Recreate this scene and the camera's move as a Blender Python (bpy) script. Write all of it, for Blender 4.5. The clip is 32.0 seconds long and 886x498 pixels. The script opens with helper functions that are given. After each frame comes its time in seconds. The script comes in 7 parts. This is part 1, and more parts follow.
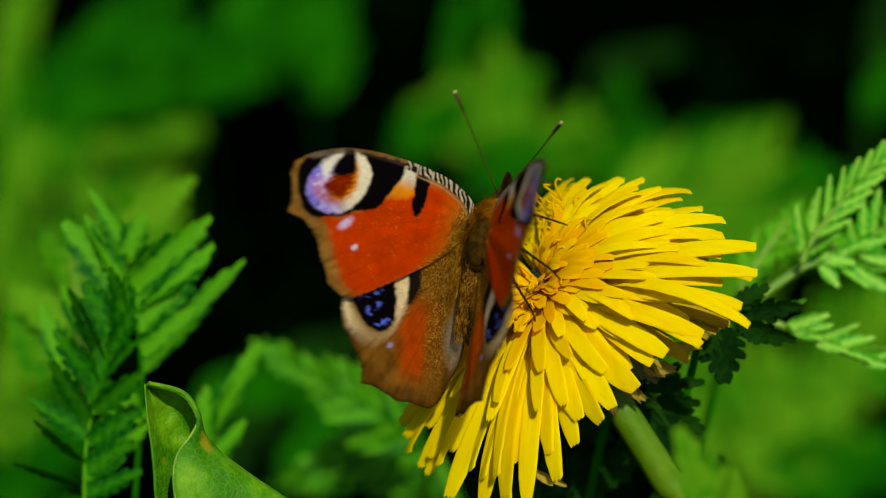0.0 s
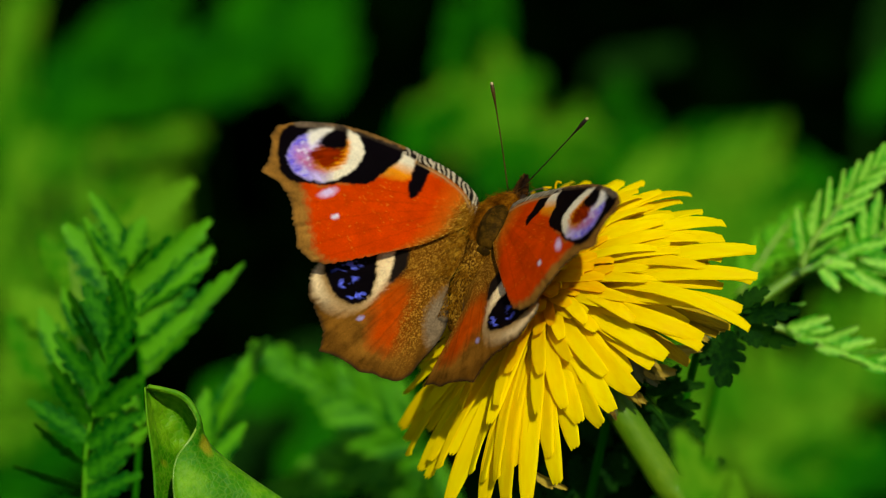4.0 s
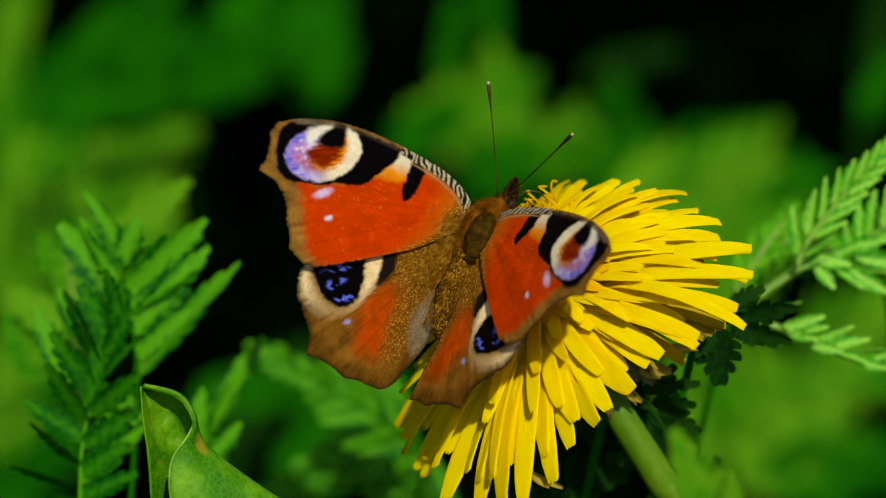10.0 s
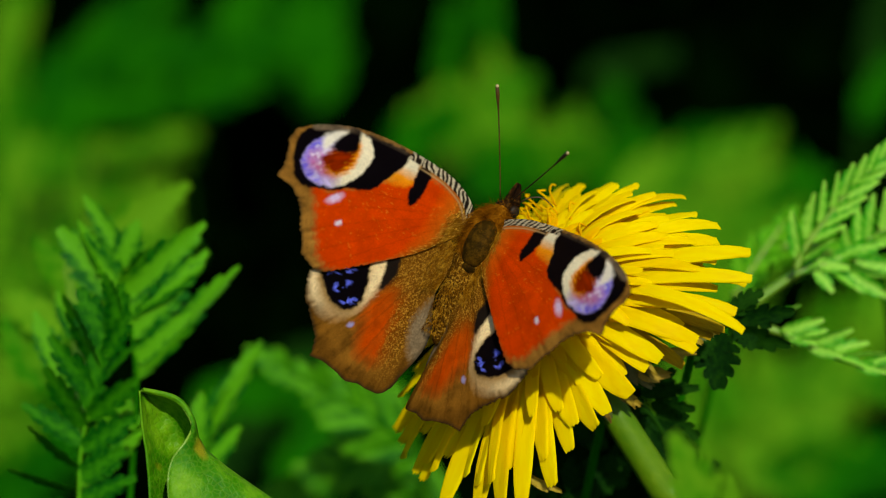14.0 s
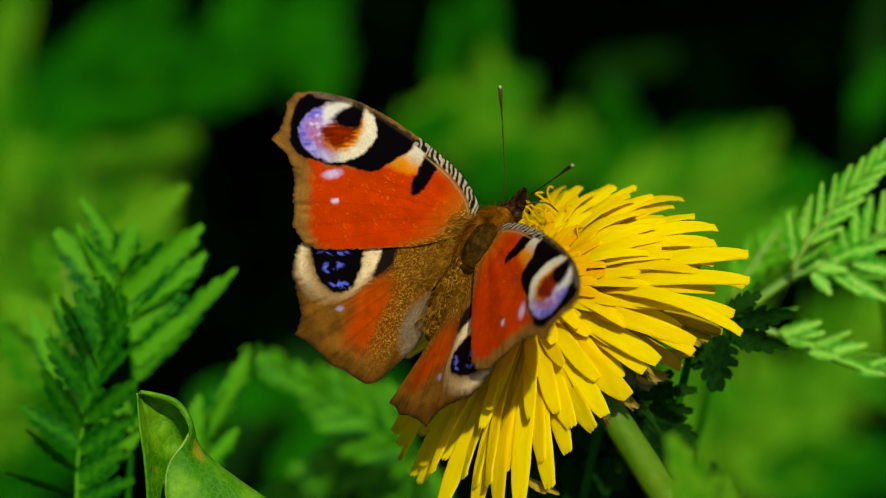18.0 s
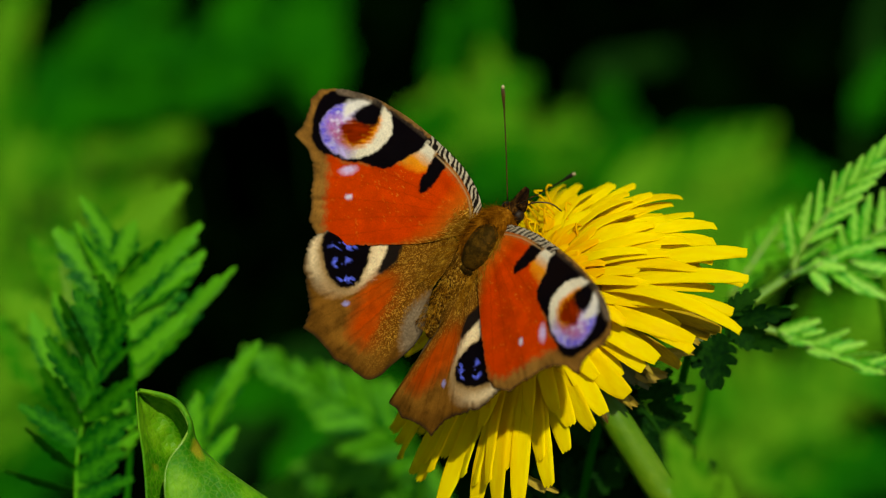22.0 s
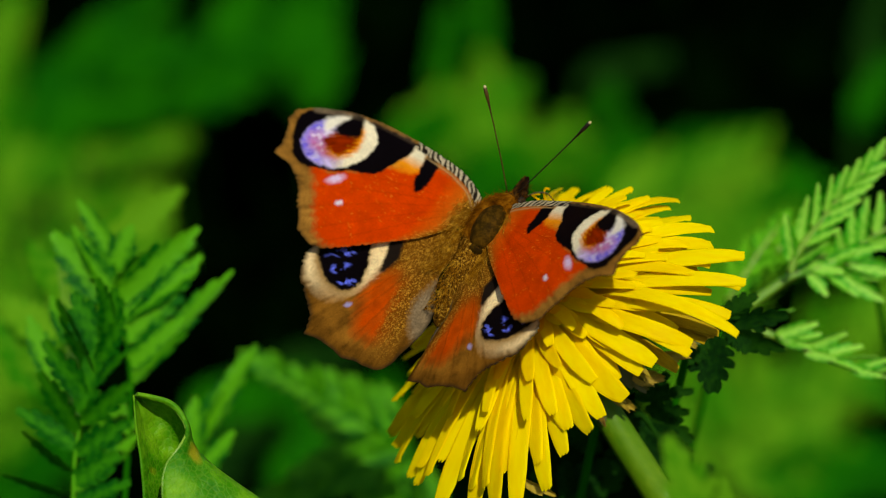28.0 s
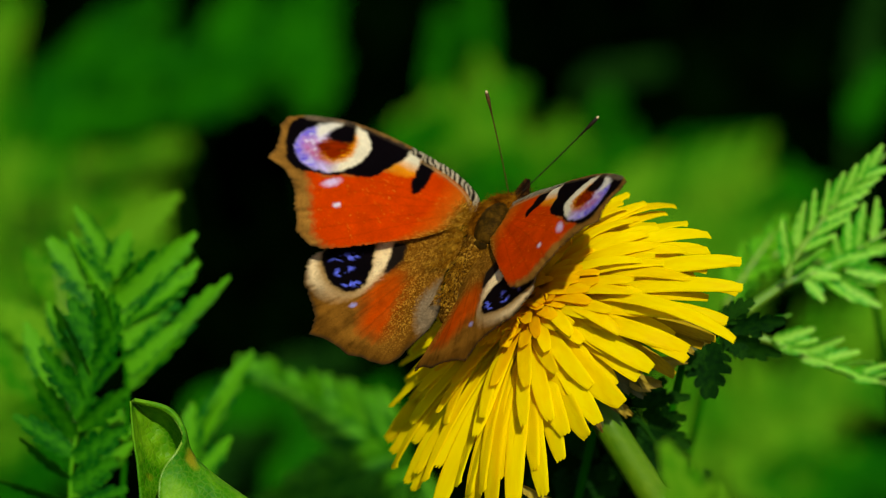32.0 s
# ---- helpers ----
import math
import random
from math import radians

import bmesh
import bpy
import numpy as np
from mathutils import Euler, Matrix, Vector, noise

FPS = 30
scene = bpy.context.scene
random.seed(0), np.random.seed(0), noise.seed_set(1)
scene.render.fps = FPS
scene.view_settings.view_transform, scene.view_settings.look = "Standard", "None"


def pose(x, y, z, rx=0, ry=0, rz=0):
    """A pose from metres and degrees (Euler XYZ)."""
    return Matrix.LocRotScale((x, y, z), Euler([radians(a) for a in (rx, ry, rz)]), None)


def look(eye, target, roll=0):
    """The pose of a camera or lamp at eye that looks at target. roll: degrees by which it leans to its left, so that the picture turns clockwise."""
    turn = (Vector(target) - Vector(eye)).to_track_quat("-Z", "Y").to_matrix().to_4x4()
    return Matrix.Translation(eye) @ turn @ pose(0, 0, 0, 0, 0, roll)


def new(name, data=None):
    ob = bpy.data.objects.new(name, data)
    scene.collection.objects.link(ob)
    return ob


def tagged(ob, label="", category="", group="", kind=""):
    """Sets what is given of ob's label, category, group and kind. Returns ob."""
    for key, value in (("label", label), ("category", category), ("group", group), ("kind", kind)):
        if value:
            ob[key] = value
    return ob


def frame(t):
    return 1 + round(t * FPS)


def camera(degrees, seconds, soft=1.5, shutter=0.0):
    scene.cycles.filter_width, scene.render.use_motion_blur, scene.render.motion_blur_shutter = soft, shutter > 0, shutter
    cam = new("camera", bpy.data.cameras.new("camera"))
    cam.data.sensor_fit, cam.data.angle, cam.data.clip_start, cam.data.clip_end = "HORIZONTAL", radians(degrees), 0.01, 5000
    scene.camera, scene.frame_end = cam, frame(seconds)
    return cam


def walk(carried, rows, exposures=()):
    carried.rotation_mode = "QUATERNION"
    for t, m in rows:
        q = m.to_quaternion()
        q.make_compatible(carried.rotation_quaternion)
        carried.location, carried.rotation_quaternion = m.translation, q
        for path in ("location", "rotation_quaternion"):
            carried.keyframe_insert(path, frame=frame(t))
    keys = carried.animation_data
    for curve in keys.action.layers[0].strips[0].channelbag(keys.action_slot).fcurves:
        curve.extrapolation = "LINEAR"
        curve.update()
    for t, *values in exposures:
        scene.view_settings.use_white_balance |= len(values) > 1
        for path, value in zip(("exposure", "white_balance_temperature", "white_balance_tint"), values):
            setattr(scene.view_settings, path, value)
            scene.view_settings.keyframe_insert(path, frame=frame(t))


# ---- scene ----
cam = camera(20.0, 32.0, soft=1.0, shutter=0.5)
cam.data.dof.use_dof = True
cam.data.dof.focus_distance = 0.297
cam.data.dof.aperture_fstop = 14.5
EYE = (0.0, -0.25981, 0.55)
walk(cam, [
    (0.0, look(EYE, (-0.00053, -0.00011, 0.39981))),
    (0.5, look(EYE, (-0.00030, -0.00006, 0.39990))),
    (1.0, look(EYE, (-0.00050, -0.00006, 0.39990))),
    (1.5, look(EYE, (-0.00054, -0.00012, 0.39980))),
    (2.0, look(EYE, (-0.00039, -0.00007, 0.39988))),
    (2.5, look(EYE, (-0.00061, -0.00006, 0.39990))),
    (3.0, look(EYE, (-0.00055, -0.00001, 0.39998))),
    (3.5, look(EYE, (-0.00054, 0.00004, 0.40007))),
    (5.5, look(EYE, (-0.00050, 0.00009, 0.40016))),
    (6.0, look(EYE, (-0.00023, 0.00009, 0.40016))),
    (6.5, look(EYE, (-0.00009, 0.00006, 0.40010))),
    (7.0, look(EYE, (-0.00012, 0.00004, 0.40007))),
    (7.5, look(EYE, (-0.00008, 0.00004, 0.40007))),
    (8.0, look(EYE, (-0.00002, -0.00000, 0.40000))),
    (8.5, look(EYE, (-0.00001, 0.00000, 0.40000))),
    (9.0, look(EYE, (0.00000, 0.00000, 0.40000))),
    (9.5, look(EYE, (0.00000, 0.00000, 0.40001))),
    (10.0, look(EYE, (-0.00002, 0.00001, 0.40002))),
    (10.5, look(EYE, (-0.00002, 0.00006, 0.40010))),
    (11.0, look(EYE, (-0.00001, 0.00009, 0.40016))),
    (11.5, look(EYE, (-0.00002, 0.00012, 0.40020))),
    (12.0, look(EYE, (-0.00009, 0.00015, 0.40026))),
    (12.5, look(EYE, (-0.00000, 0.00016, 0.40029))),
    (13.0, look(EYE, (-0.00010, 0.00020, 0.40035))),
    (13.5, look(EYE, (0.00001, 0.00021, 0.40036))),
    (14.0, look(EYE, (0.00012, 0.00025, 0.40042))),
    (14.5, look(EYE, (0.00019, 0.00025, 0.40043))),
    (16.5, look(EYE, (0.00019, 0.00026, 0.40046))),
    (17.0, look(EYE, (0.00022, 0.00032, 0.40055))),
    (17.5, look(EYE, (0.00032, 0.00032, 0.40055))),
    (18.0, look(EYE, (0.00040, 0.00037, 0.40064))),
    (18.5, look(EYE, (0.00040, 0.00037, 0.40065))),
    (19.0, look(EYE, (0.00039, 0.00042, 0.40072))),
    (19.5, look(EYE, (0.00032, 0.00047, 0.40081))),
    (20.0, look(EYE, (0.00021, 0.00042, 0.40073))),
    (20.5, look(EYE, (0.00031, 0.00041, 0.40071))),
    (21.0, look(EYE, (0.00032, 0.00033, 0.40057))),
    (21.5, look(EYE, (0.00052, 0.00030, 0.40052))),
    (22.0, look(EYE, (0.00052, 0.00027, 0.40047))),
    (22.5, look(EYE, (0.00063, 0.00031, 0.40053))),
    (23.0, look(EYE, (0.00083, 0.00032, 0.40056))),
    (23.5, look(EYE, (0.00090, 0.00037, 0.40065))),
    (24.0, look(EYE, (0.00101, 0.00042, 0.40073))),
    (24.5, look(EYE, (0.00092, 0.00047, 0.40082))),
    (25.0, look(EYE, (0.00094, 0.00047, 0.40082))),
    (25.5, look(EYE, (0.00081, 0.00051, 0.40088))),
    (27.5, look(EYE, (0.00092, 0.00047, 0.40081))),
    (28.0, look(EYE, (0.00083, 0.00048, 0.40083))),
    (28.5, look(EYE, (0.00101, 0.00052, 0.40090))),
    (29.0, look(EYE, (0.00104, 0.00056, 0.40098))),
    (29.5, look(EYE, (0.00115, 0.00057, 0.40099))),
    (30.0, look(EYE, (0.00102, 0.00067, 0.40115))),
    (30.5, look(EYE, (0.00111, 0.00067, 0.40116))),
    (31.0, look(EYE, (0.00101, 0.00072, 0.40125))),
    (31.5, look(EYE, (0.00101, 0.00073, 0.40127))),
    (32.0, look(EYE, (0.00121, 0.00082, 0.40143)))],
    exposures=((0.0, -0.16, 7000, 0), (32.0, -0.16, 7000, 0)))

# ---- light ----
world = bpy.data.worlds.new("sky")
scene.world = world
world.use_nodes = True
sky = world.node_tree.nodes.new("ShaderNodeTexSky")
sky.sky_type = "NISHITA"
sky.sun_disc = False
SUN_ELEVATION, SUN_TURN = radians(55), radians(162)
sky.sun_elevation = SUN_ELEVATION
sky.sun_rotation = SUN_TURN
back_node = world.node_tree.nodes["Background"]
back_node.inputs["Strength"].default_value = 0.10
world.node_tree.links.new(sky.outputs["Color"], back_node.inputs["Color"])
sun = new("sun", bpy.data.lights.new("sun", "SUN"))
sun.data.energy = 4.2
sun.data.angle = radians(1.2)
sun.data.color = (1.0, 0.95, 0.86)
SUNWARD = Vector((math.sin(SUN_TURN) * math.cos(SUN_ELEVATION), math.cos(SUN_TURN) * math.cos(SUN_ELEVATION), math.sin(SUN_ELEVATION)))
sun.matrix_world = look(SUNWARD, (0, 0, 0))

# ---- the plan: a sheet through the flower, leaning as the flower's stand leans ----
MM = 0.001
HEART = Vector((0, 0, 0.40))
RIGHT = Vector((1, 0, 0))
UP = Vector((0, 0.5, math.sqrt(0.75)))
BACK = Vector((0, -math.sqrt(0.75), 0.5))
GRID = 14.82


def at(x, y, c=0.0):
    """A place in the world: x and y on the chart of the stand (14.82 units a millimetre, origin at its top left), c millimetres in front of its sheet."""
    k = (300.0 - c) / 300.0 / GRID
    return HEART + MM * ((x - 784) * k * RIGHT - (y - 441) * k * UP + c * BACK)


def obj(name, verts, faces, material, parent=None, label="", smooth=True):
    me = bpy.data.meshes.new(name)
    me.from_pydata([tuple(v) for v in verts], [], faces)
    if smooth:
        me.polygons.foreach_set("use_smooth", [True] * len(me.polygons))
    me.materials.append(material)
    me.update()
    ob = new(name, me)
    ob.parent = parent
    if label:
        tagged(ob, label)
    return ob


def part(name, bm, material, parent=None, label="", smooth=True):
    """Links a bmesh as one mesh object under a thing or a part."""
    me = bpy.data.meshes.new(name)
    bm.to_mesh(me)
    bm.free()
    if smooth:
        me.polygons.foreach_set("use_smooth", [True] * len(me.polygons))
    me.materials.append(material)
    ob = new(name, me)
    ob.parent = parent
    if label:
        tagged(ob, label)
    return ob


def piece(name, me, parent, m, label=""):
    """One more object on a shared mesh."""
    ob = new(name, me)
    ob.parent = parent
    ob.matrix_basis = m
    if label:
        tagged(ob, label)
    return ob


def mesh(name, verts, faces, material):
    me = bpy.data.meshes.new(name)
    me.from_pydata([tuple(v) for v in verts], [], faces)
    me.polygons.foreach_set("use_smooth", [True] * len(me.polygons))
    me.materials.append(material)
    me.update()
    return me


def smooth_line(points, steps=6, closed=False):
    """A Catmull-Rom line through points."""
    p = [Vector(q) for q in points]
    n = len(p)
    out = []
    for i in range(n if closed else n - 1):
        a, b, c, d = ((p[(i + k) % n] for k in (-1, 0, 1, 2)) if closed
                      else (p[max(0, i - 1)], p[i], p[i + 1], p[min(n - 1, i + 2)]))
        for s in range(steps):
            t = s / steps
            out.append(0.5 * (2 * b + (c - a) * t + (2 * a - 5 * b + 4 * c - d) * t * t + (3 * b - a - 3 * c + d) * t ** 3))
    if not closed:
        out.append(p[-1])
    return out


def tube_data(points, radii, sides=8):
    """Vertices and faces of a round tube along points, closed at both ends."""
    verts, faces = [], []
    n = len(points)
    side = None
    for i, p in enumerate(points):
        way = (points[min(n - 1, i + 1)] - points[max(0, i - 1)]).normalized()
        if side is None:
            side = way.orthogonal().normalized()
        side = (side - way * side.dot(way)).normalized()
        other = way.cross(side)
        for k in range(sides):
            a = 2 * math.pi * k / sides
            verts.append(p + radii[i] * (math.cos(a) * side + math.sin(a) * other))
    for i in range(n - 1):
        for k in range(sides):
            a, b = i * sides + k, i * sides + (k + 1) % sides
            faces.append((a, b, b + sides, a + sides))
    faces.append(tuple(range(sides))[::-1])
    faces.append(tuple((n - 1) * sides + k for k in range(sides)))
    return verts, faces


def tube(name, points, radii, material, parent=None, label="", sides=8):
    v, f = tube_data(points, radii, sides)
    return obj(name, v, f, material, parent, label)


# ---- materials ----
def material(name, colours, scale=40.0, rough=0.5, bump=0.15, gloss=0.5, through_light=0.0, spread=0.25, fine=6.0, stretch=(1, 1, 1), sheen=0.0, lit_midrib=0.0):
    """Two-scale mottled surface; colours are dark, middle, light. spread: how much one object differs from the next."""
    m = bpy.data.materials.new(name)
    m.use_nodes = True
    t = m.node_tree
    b = t.nodes["Principled BSDF"]
    co = t.nodes.new("ShaderNodeTexCoord")
    mp = t.nodes.new("ShaderNodeMapping")
    mp.inputs["Scale"].default_value = stretch
    t.links.new(co.outputs["Object"], mp.inputs["Vector"])
    n1 = t.nodes.new("ShaderNodeTexNoise")
    n1.inputs["Scale"].default_value = scale
    n1.inputs["Detail"].default_value = 3
    n2 = t.nodes.new("ShaderNodeTexNoise")
    n2.inputs["Scale"].default_value = scale * fine
    n2.inputs["Detail"].default_value = 2
    info = t.nodes.new("ShaderNodeObjectInfo")
    t.links.new(mp.outputs["Vector"], n1.inputs["Vector"])
    t.links.new(mp.outputs["Vector"], n2.inputs["Vector"])
    mix = t.nodes.new("ShaderNodeMath")
    mix.operation = "MULTIPLY_ADD"
    mix.inputs[1].default_value = 0.35
    t.links.new(n2.outputs["Fac"], mix.inputs[0])
    t.links.new(n1.outputs["Fac"], mix.inputs[2])
    rnd = t.nodes.new("ShaderNodeMath")
    rnd.operation = "MULTIPLY_ADD"
    rnd.inputs[1].default_value = spread
    t.links.new(info.outputs["Random"], rnd.inputs[0])
    t.links.new(mix.outputs[0], rnd.inputs[2])
    ramp = t.nodes.new("ShaderNodeValToRGB")
    e = ramp.color_ramp.elements
    lo, hi = 0.45, 0.95 + spread
    e[0].position, e[0].color = lo, (*colours[0], 1)
    e[1].position, e[1].color = min(1.0, hi), (*colours[2], 1)
    mid = ramp.color_ramp.elements.new((lo + min(1.0, hi)) / 2)
    mid.color = (*colours[1], 1)
    fac = rnd.outputs[0]
    if lit_midrib:
        # blades are paler along their rib; their sunlit sheen is put into this band
        sep = t.nodes.new("ShaderNodeSeparateXYZ")
        t.links.new(co.outputs["Object"], sep.inputs[0])
        ab = t.nodes.new("ShaderNodeMath")
        ab.operation = "ABSOLUTE"
        t.links.new(sep.outputs["Y"], ab.inputs[0])
        rg = t.nodes.new("ShaderNodeMapRange")
        rg.inputs["From Min"].default_value = 0.0
        rg.inputs["From Max"].default_value = 0.30
        rg.inputs["To Min"].default_value = lit_midrib
        rg.inputs["To Max"].default_value = 0.0
        t.links.new(ab.outputs[0], rg.inputs["Value"])
        sm = t.nodes.new("ShaderNodeMath")
        sm.operation = "ADD"
        t.links.new(fac, sm.inputs[0])
        t.links.new(rg.outputs["Result"], sm.inputs[1])
        fac = sm.outputs[0]
    t.links.new(fac, ramp.inputs["Fac"])
    t.links.new(ramp.outputs["Color"], b.inputs["Base Color"])
    b.inputs["Roughness"].default_value = rough
    b.inputs["Specular IOR Level"].default_value = gloss
    if sheen:
        b.inputs["Sheen Weight"].default_value = sheen
    bm = t.nodes.new("ShaderNodeBump")
    bm.inputs["Strength"].default_value = bump
    bm.inputs["Distance"].default_value = 0.0004
    t.links.new(n2.outputs["Fac"], bm.inputs["Height"])
    t.links.new(bm.outputs["Normal"], b.inputs["Normal"])
    if through_light:
        tr = t.nodes.new("ShaderNodeBsdfTranslucent")
        t.links.new(ramp.outputs["Color"], tr.inputs["Color"])
        ms = t.nodes.new("ShaderNodeMixShader")
        ms.inputs[0].default_value = through_light
        t.links.new(b.outputs[0], ms.inputs[1])
        t.links.new(tr.outputs[0], ms.inputs[2])
        t.links.new(ms.outputs[0], t.nodes["Material Output"].inputs["Surface"])
    return m


def painted(name, rough=0.6, grain=5200.0, through_light=0.22):
    """A surface that takes its pattern from the mesh's colour layer, with the fine grain of scales."""
    m = bpy.data.materials.new(name)
    m.use_nodes = True
    t = m.node_tree
    b = t.nodes["Principled BSDF"]
    a = t.nodes.new("ShaderNodeVertexColor")
    a.layer_name = "pattern"
    co = t.nodes.new("ShaderNodeTexCoord")
    n = t.nodes.new("ShaderNodeTexNoise")
    n.inputs["Scale"].default_value = grain
    n.inputs["Detail"].default_value = 1
    big = t.nodes.new("ShaderNodeTexNoise")
    big.inputs["Scale"].default_value = 420
    big.inputs["Detail"].default_value = 3
    t.links.new(co.outputs["Object"], n.inputs["Vector"])
    t.links.new(co.outputs["Object"], big.inputs["Vector"])
    add = t.nodes.new("ShaderNodeMath")
    add.operation = "ADD"
    t.links.new(n.outputs["Fac"], add.inputs[0])
    t.links.new(big.outputs["Fac"], add.inputs[1])
    mr = t.nodes.new("ShaderNodeMapRange")
    mr.inputs["From Min"].default_value = 0.6
    mr.inputs["From Max"].default_value = 1.4
    mr.inputs["To Min"].default_value = 0.8
    mr.inputs["To Max"].default_value = 1.18
    t.links.new(add.outputs[0], mr.inputs["Value"])
    mul = t.nodes.new("ShaderNodeVectorMath")
    mul.operation = "SCALE"
    t.links.new(a.outputs["Color"], mul.inputs[0])
    t.links.new(mr.outputs["Result"], mul.inputs["Scale"])
    t.links.new(mul.outputs["Vector"], b.inputs["Base Color"])
    b.inputs["Roughness"].default_value = rough
    b.inputs["Specular IOR Level"].default_value = 0.0
    bp = t.nodes.new("ShaderNodeBump")
    bp.inputs["Strength"].default_value = 0.25
    bp.inputs["Distance"].default_value = 0.00006
    t.links.new(n.outputs["Fac"], bp.inputs["Height"])
    t.links.new(bp.outputs["Normal"], b.inputs["Normal"])
    # thin wings let some light through
    gm = t.nodes.new("ShaderNodeGamma")
    gm.inputs["Gamma"].default_value = 0.5
    t.links.new(mul.outputs["Vector"], gm.inputs["Color"])
    tr = t.nodes.new("ShaderNodeBsdfTranslucent")
    t.links.new(gm.outputs["Color"], tr.inputs["Color"])
    ms = t.nodes.new("ShaderNodeMixShader")
    ms.inputs[0].default_value = through_light
    t.links.new(b.outputs[0], ms.inputs[1])
    t.links.new(tr.outputs[0], ms.inputs[2])
    t.links.new(ms.outputs[0], t.nodes["Material Output"].inputs["Surface"])
    return m


# soil far darker than bare earth, with the shade between the plants painted in
SOIL = material("deep_shade_soil", ((0.0004, 0.0004, 0.0002), (0.0008, 0.001, 0.0003), (0.0015, 0.002, 0.0004)), 9, 0.95, 0.6, 0.0)
LEAF = material("tansy_green", ((0.0006, 0.05, 0.0005), (0.003, 0.12, 0.001), (0.095, 0.36, 0.006)), 7, 0.5, 0.3, 0.14, 0.28, 0.15, lit_midrib=0.42)
# the tansy green again, darkened for the leaf that faces away from the sun
LEAF_SHADED = material("tansy_shaded_green", ((0.0007, 0.045, 0.0004), (0.002, 0.085, 0.0006), (0.03, 0.19, 0.002)), 7, 0.55, 0.3, 0.08, 0.25, 0.15, lit_midrib=0.22)
# shaded copy of the leaf green: lack of sun painted as a darker colour
LEAF_DARK = material("shaded_leaf_green", ((0.0006, 0.010, 0.0005), (0.002, 0.022, 0.0008), (0.008, 0.045, 0.001)), 7, 0.7, 0.3, 0.05, 0.15, 0.3)
# near-black green: the deep shade low in the meadow is put into this colour
SHADE_LEAF = material("undergrowth_in_shade", ((0.0001, 0.0009, 0.0001), (0.0002, 0.0018, 0.0001), (0.0006, 0.004, 0.0002)), 12, 0.8, 0.3, 0.0, 0.1, 0.0)
# lit copy of the frond green, whitish sun highlights painted into its light tone
LEAF_PALE = material("sunlit_frond_green", ((0.012, 0.24, 0.002), (0.055, 0.42, 0.004), (0.34, 0.72, 0.07)), 6, 0.4, 0.3, 0.35, 0.35, 0.15, lit_midrib=0.32)
FROND = material("frond_green", ((0.004, 0.12, 0.001), (0.025, 0.25, 0.002), (0.14, 0.46, 0.012)), 6, 0.55, 0.3, 0.10, 0.32, 0.35, lit_midrib=0.2)
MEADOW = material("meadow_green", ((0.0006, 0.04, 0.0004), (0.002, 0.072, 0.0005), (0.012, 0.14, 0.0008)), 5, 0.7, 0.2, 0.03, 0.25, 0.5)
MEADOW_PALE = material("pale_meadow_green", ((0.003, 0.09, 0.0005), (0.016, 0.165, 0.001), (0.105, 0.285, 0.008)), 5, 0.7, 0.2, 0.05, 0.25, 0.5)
BROAD = material("broad_leaf_green", ((0.012, 0.13, 0.001), (0.048, 0.22, 0.002), (0.20, 0.44, 0.010)), 120, 0.5, 0.6, 0.12, 0.25, 0.1)
